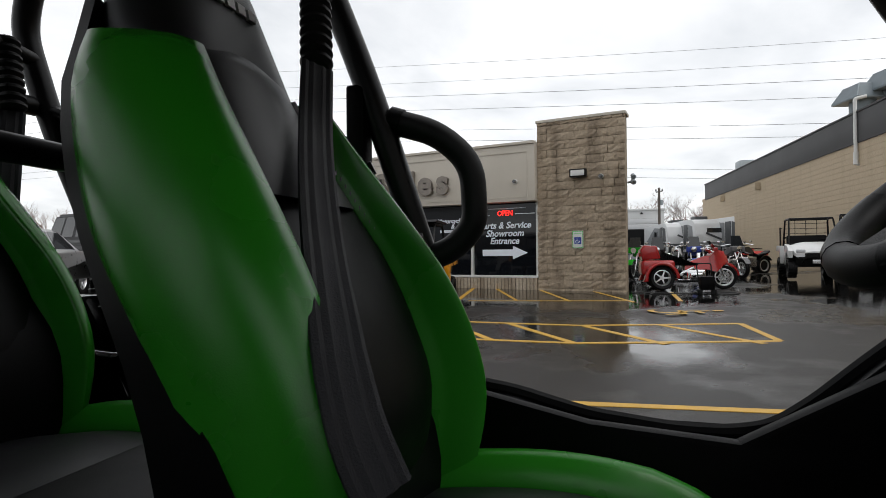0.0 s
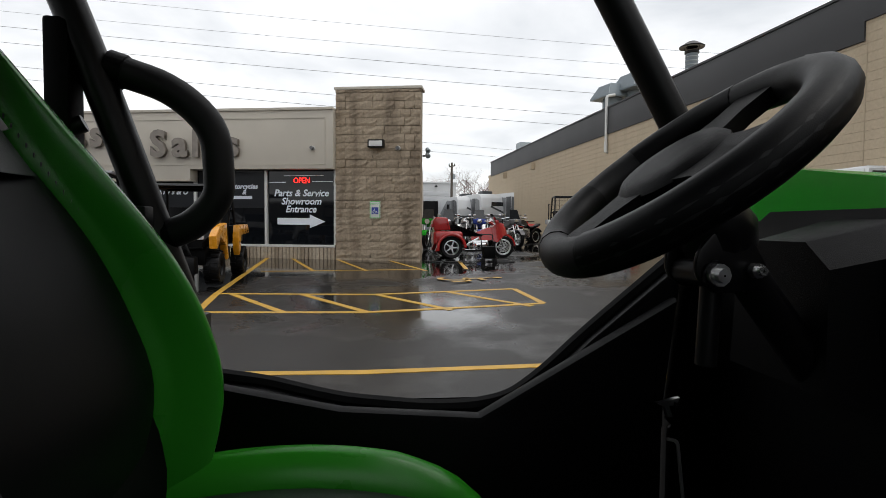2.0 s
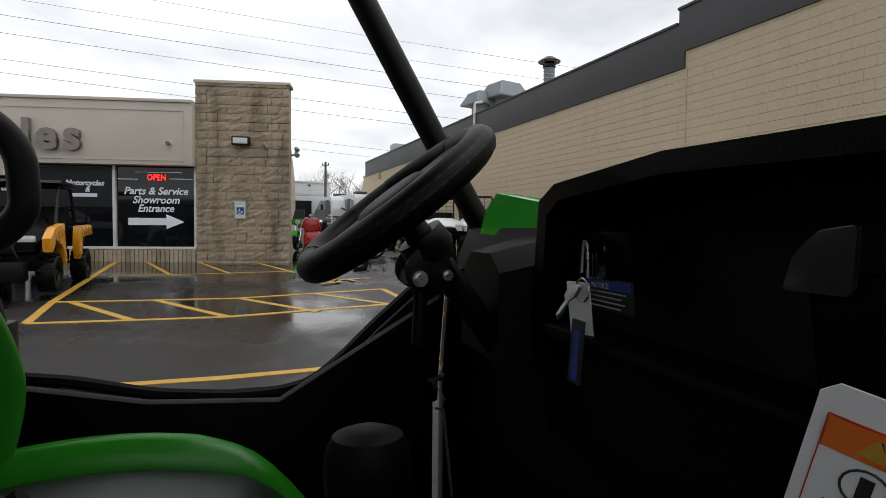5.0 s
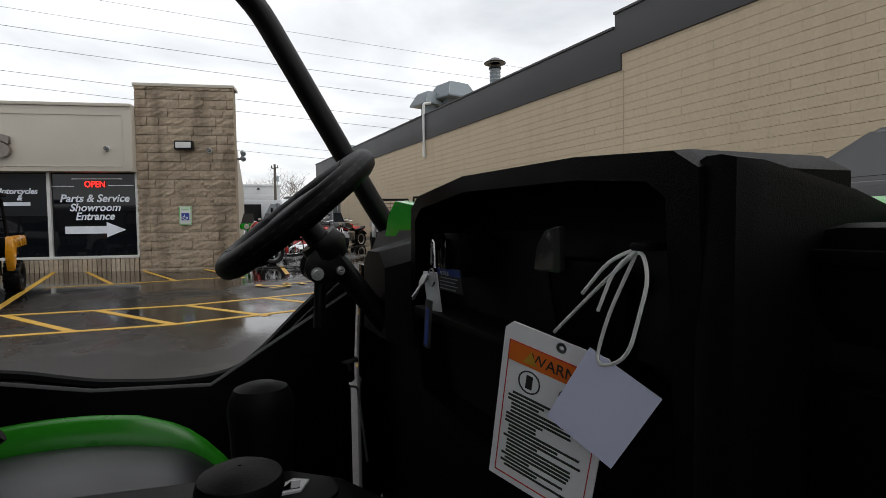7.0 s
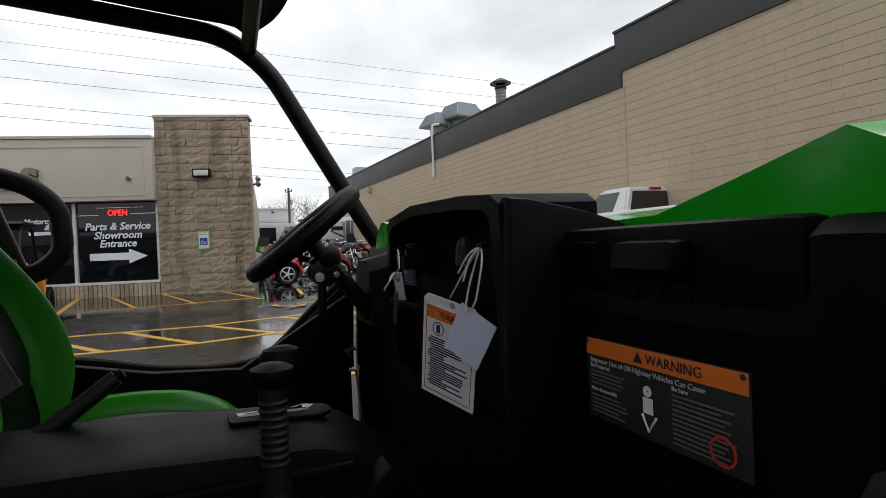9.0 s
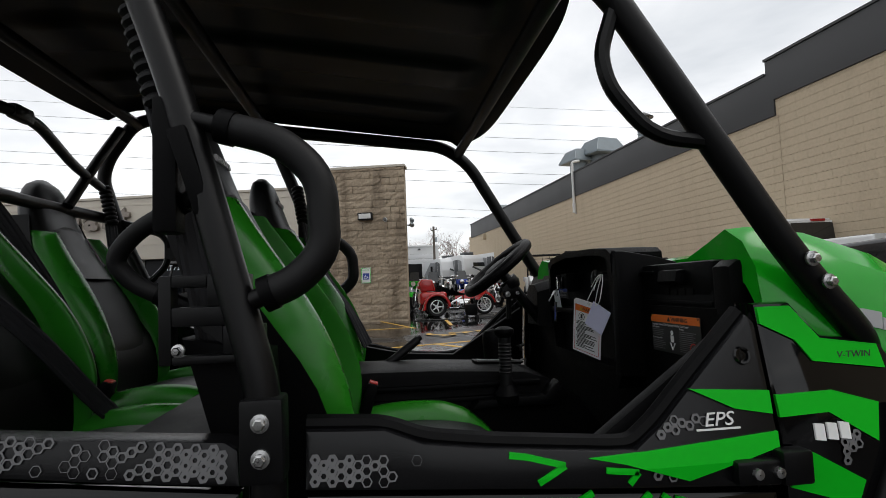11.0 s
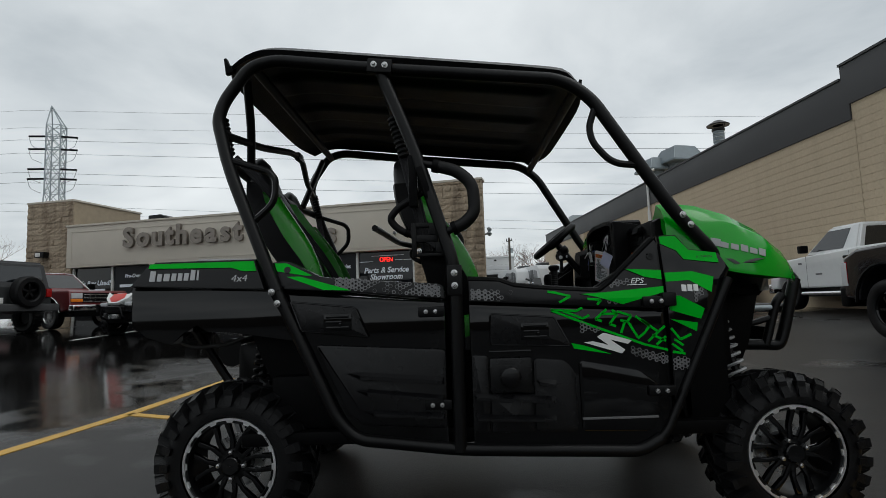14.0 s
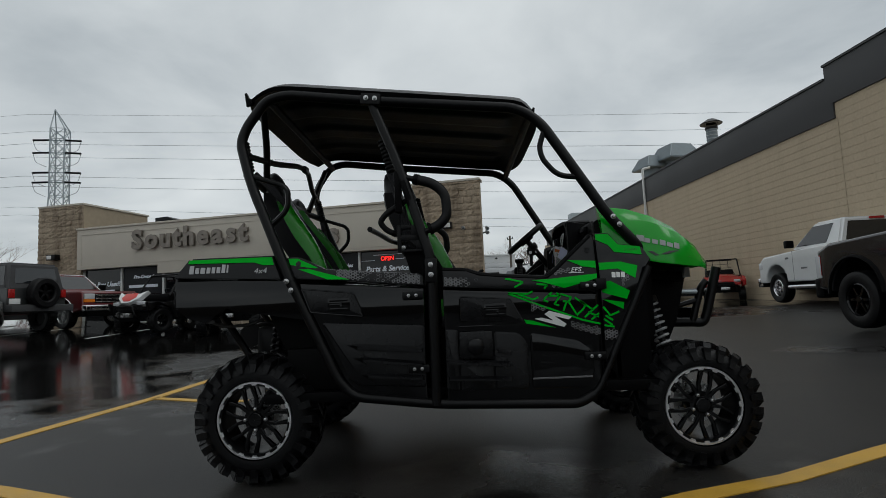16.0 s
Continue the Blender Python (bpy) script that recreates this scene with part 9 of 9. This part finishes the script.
for sx_ in (-1, 1):
    for sy_ in (-1, 1):
        part("peak_bar", tube([leg_at(sx_, sy_, 44.5), Vector((-1.2, 0, 49.4))], 0.13, 5, 0), M_galv, py, "sloping peak bar")
for z in (38.6, 41.6, 31.6, 33.9):
    part("arm", tube([(-2.4, -1.2, z), (2.4, -1.2, z)], 0.11, 5, 0), M_galv, py, "steel crossarm")
    for s in (-1, 1):
        part("insulator", tube([(s * 1.6, -1.3, z), (s * 5.0, -1.4, z - 0.15)], 0.24, 8, 0), M_darkmetal, py, "dark insulator string")
        part("jumper", tube([(s * 5.0, -1.4, z - 0.15), (s * 4.4, -1.4, z - 2.4), (s * 2.2, -1.4, z - 3.4)], 0.045, 5, 0.8), M_wire, py)


def line_of(z, zr, y0, r):
    """One wire: level beyond the pylon, then falling towards the next pole."""
    pts = [(-420, y0 + 20, z + 4), (-260, y0 + 12, z + 1.2)]
    for k in range(19):
        x = -100 + 16 * k
        t = (x + 95) / 123
        pts.append((x, y0 - 13 * t, z + (zr - z) * t * (1.12 - 0.12 * t) + (0.0 if t < 1 else 2.2 * (t - 1) ** 2)))
    return solid("power_line", tube(pts, r, 4, 0), M_wire, "thin dark overhead power line", "power line", "overhead power lines")


for z, zr, y0, r in ((41.6, 31.0, 119.2, 0.04), (38.6, 28.2, 119.7, 0.04), (33.9, 23.7, 119.2, 0.04), (31.6, 21.6, 119.7, 0.04), (49.2, 38.0, 120.6, 0.028), (45.0, 34.5, 120.6, 0.028), (26.3, 15.6, 117.8, 0.03), (24.5, 14.0, 117.8, 0.03)):
    line_of(z, zr, y0, r)

# ---- unseen dark walls added behind the camera to darken reflections and side light ----
M_behind = material("dark_brown_backdrop", (0.10, 0.085, 0.07), 0.8, vary=0.15, scale=0.6, bump=0.1, bump_scale=20)
solid("wall_south", box(-60, 50, -35.0, -34.0, -0.3, 4.2, 0.02), M_behind, "added dark backdrop wall out of view", kind="structure")
solid("wall_west", box(-61, -60, -35.0, 8, -0.3, 4.2, 0.02), M_behind, "added dark backdrop wall out of view at the side", kind="structure")

# ---- pieces of walls, last ----
def lay_stones():
    meshes = stone_meshes()
    rng = random.Random(11)
    for tower, x0, x1, top in ((tower_right, -2.15, 0.0, 4.39), (tower_left, -16.75, -14.75, 4.85)):
        z, course = 0.0, 0
        while z < top - 0.05:
            x = x0
            first = True
            while x < x1 - 0.04:
                left = x1 - x
                fits = [L for L in (0.25, 0.4, 0.55, 0.7) if L <= left - 0.12 or abs(L - left) < 0.06]
                L = rng.choice(fits) if fits else min((0.25, 0.4, 0.55, 0.7), key=lambda q: abs(q - left))
                if first and course % 2:
                    L = 0.25
                first = False
                k = min(L, left) / L
                h = min(0.205, top - z)
                ob = new("stone", meshes[L, rng.randrange(3)])
                ob.parent = tower
                ob.matrix_basis = pose(x + 0.006, 0.02 - 0.02 * rng.random(), z + 0.007) @ Matrix.Diagonal((k * (L - 0.008) / L, 1, (h - 0.008) / 0.19, 1))
                x += L * k
            z += 0.205
            course += 1


def lay_soldiers():
    """The upright brick course under the shop windows."""
    bm = box(0, 0.085, -0.03, 0.08, 0, 0.36, 0.006, 1)
    me = bpy.data.meshes.new("brick")
    bmesh.ops.recalc_face_normals(bm, faces=bm.faces)
    bm.to_mesh(me)
    bm.free()
    me.materials.append(M_brick)
    rng = random.Random(5)
    for k in range(int(12.5 / 0.098)):
        ob = new("brick", me)
        ob.parent = shop
        ob.matrix_basis = pose(-2.26 - 0.098 * k, 0.005 * rng.random(), 0.09)


def lay_blocks():
    """Painted blocks of the long wall: the nearest as pieces, the rest joined."""
    bm0 = box(0, 0.03, 0, 0.3995, 0, 0.1955, 0.0012, 1)
    me = bpy.data.meshes.new("block")
    bmesh.ops.recalc_face_normals(bm0, faces=bm0.faces)
    bm0.to_mesh(me)
    bm0.free()
    me.materials.append(M_tan)
    rest = []
    count = 0
    faces = []
    for j in range(28):
        z = 0.05 + 0.2 * j
        for i in range(-40, 82):
            y = i * 0.4 + (0.2 if j % 2 else 0.0)
            top = 5.51 if y < -0.2 else 5.11
            if z + 0.19 > top + 0.14:
                continue
            if -5.0 < y < 0.0 and 2.2 < z and count < 300:
                ob = new("block", me)
                ob.parent = tan
                ob.matrix_basis = pose(0.005, y + 0.0002, z + 0.002)
                count += 1
            else:
                b = len(rest)
                x0, x1 = 0.005, 0.05
                e = 0.0015
                rest += [(x1, y + 0.0003, z + 0.002), (x1, y + 0.3997, z + 0.002), (x1, y + 0.3997, z + 0.1975), (x1, y + 0.0003, z + 0.1975),
                         (x0, y + 0.0003 + e * 0.2, z + 0.002 + e), (x0, y + 0.3997 - e * 0.2, z + 0.002 + e), (x0, y + 0.3997 - e * 0.2, z + 0.1975 - e), (x0, y + 0.0003 + e * 0.2, z + 0.1975 - e)]
                faces += [(b + 4, b + 7, b + 6, b + 5), (b, b + 4, b + 5, b + 1), (b + 1, b + 5, b + 6, b + 2), (b + 2, b + 6, b + 7, b + 3), (b + 3, b + 7, b + 4, b)]
    me2 = bpy.data.meshes.new("block_courses")
    me2.from_pydata(rest, [], faces)
    me2.materials.append(M_tan)
    ob = new("block_courses", me2)
    ob.parent = tan
    tagged(ob, kind="stuff")


lay_stones()
lay_soldiers()
lay_blocks()
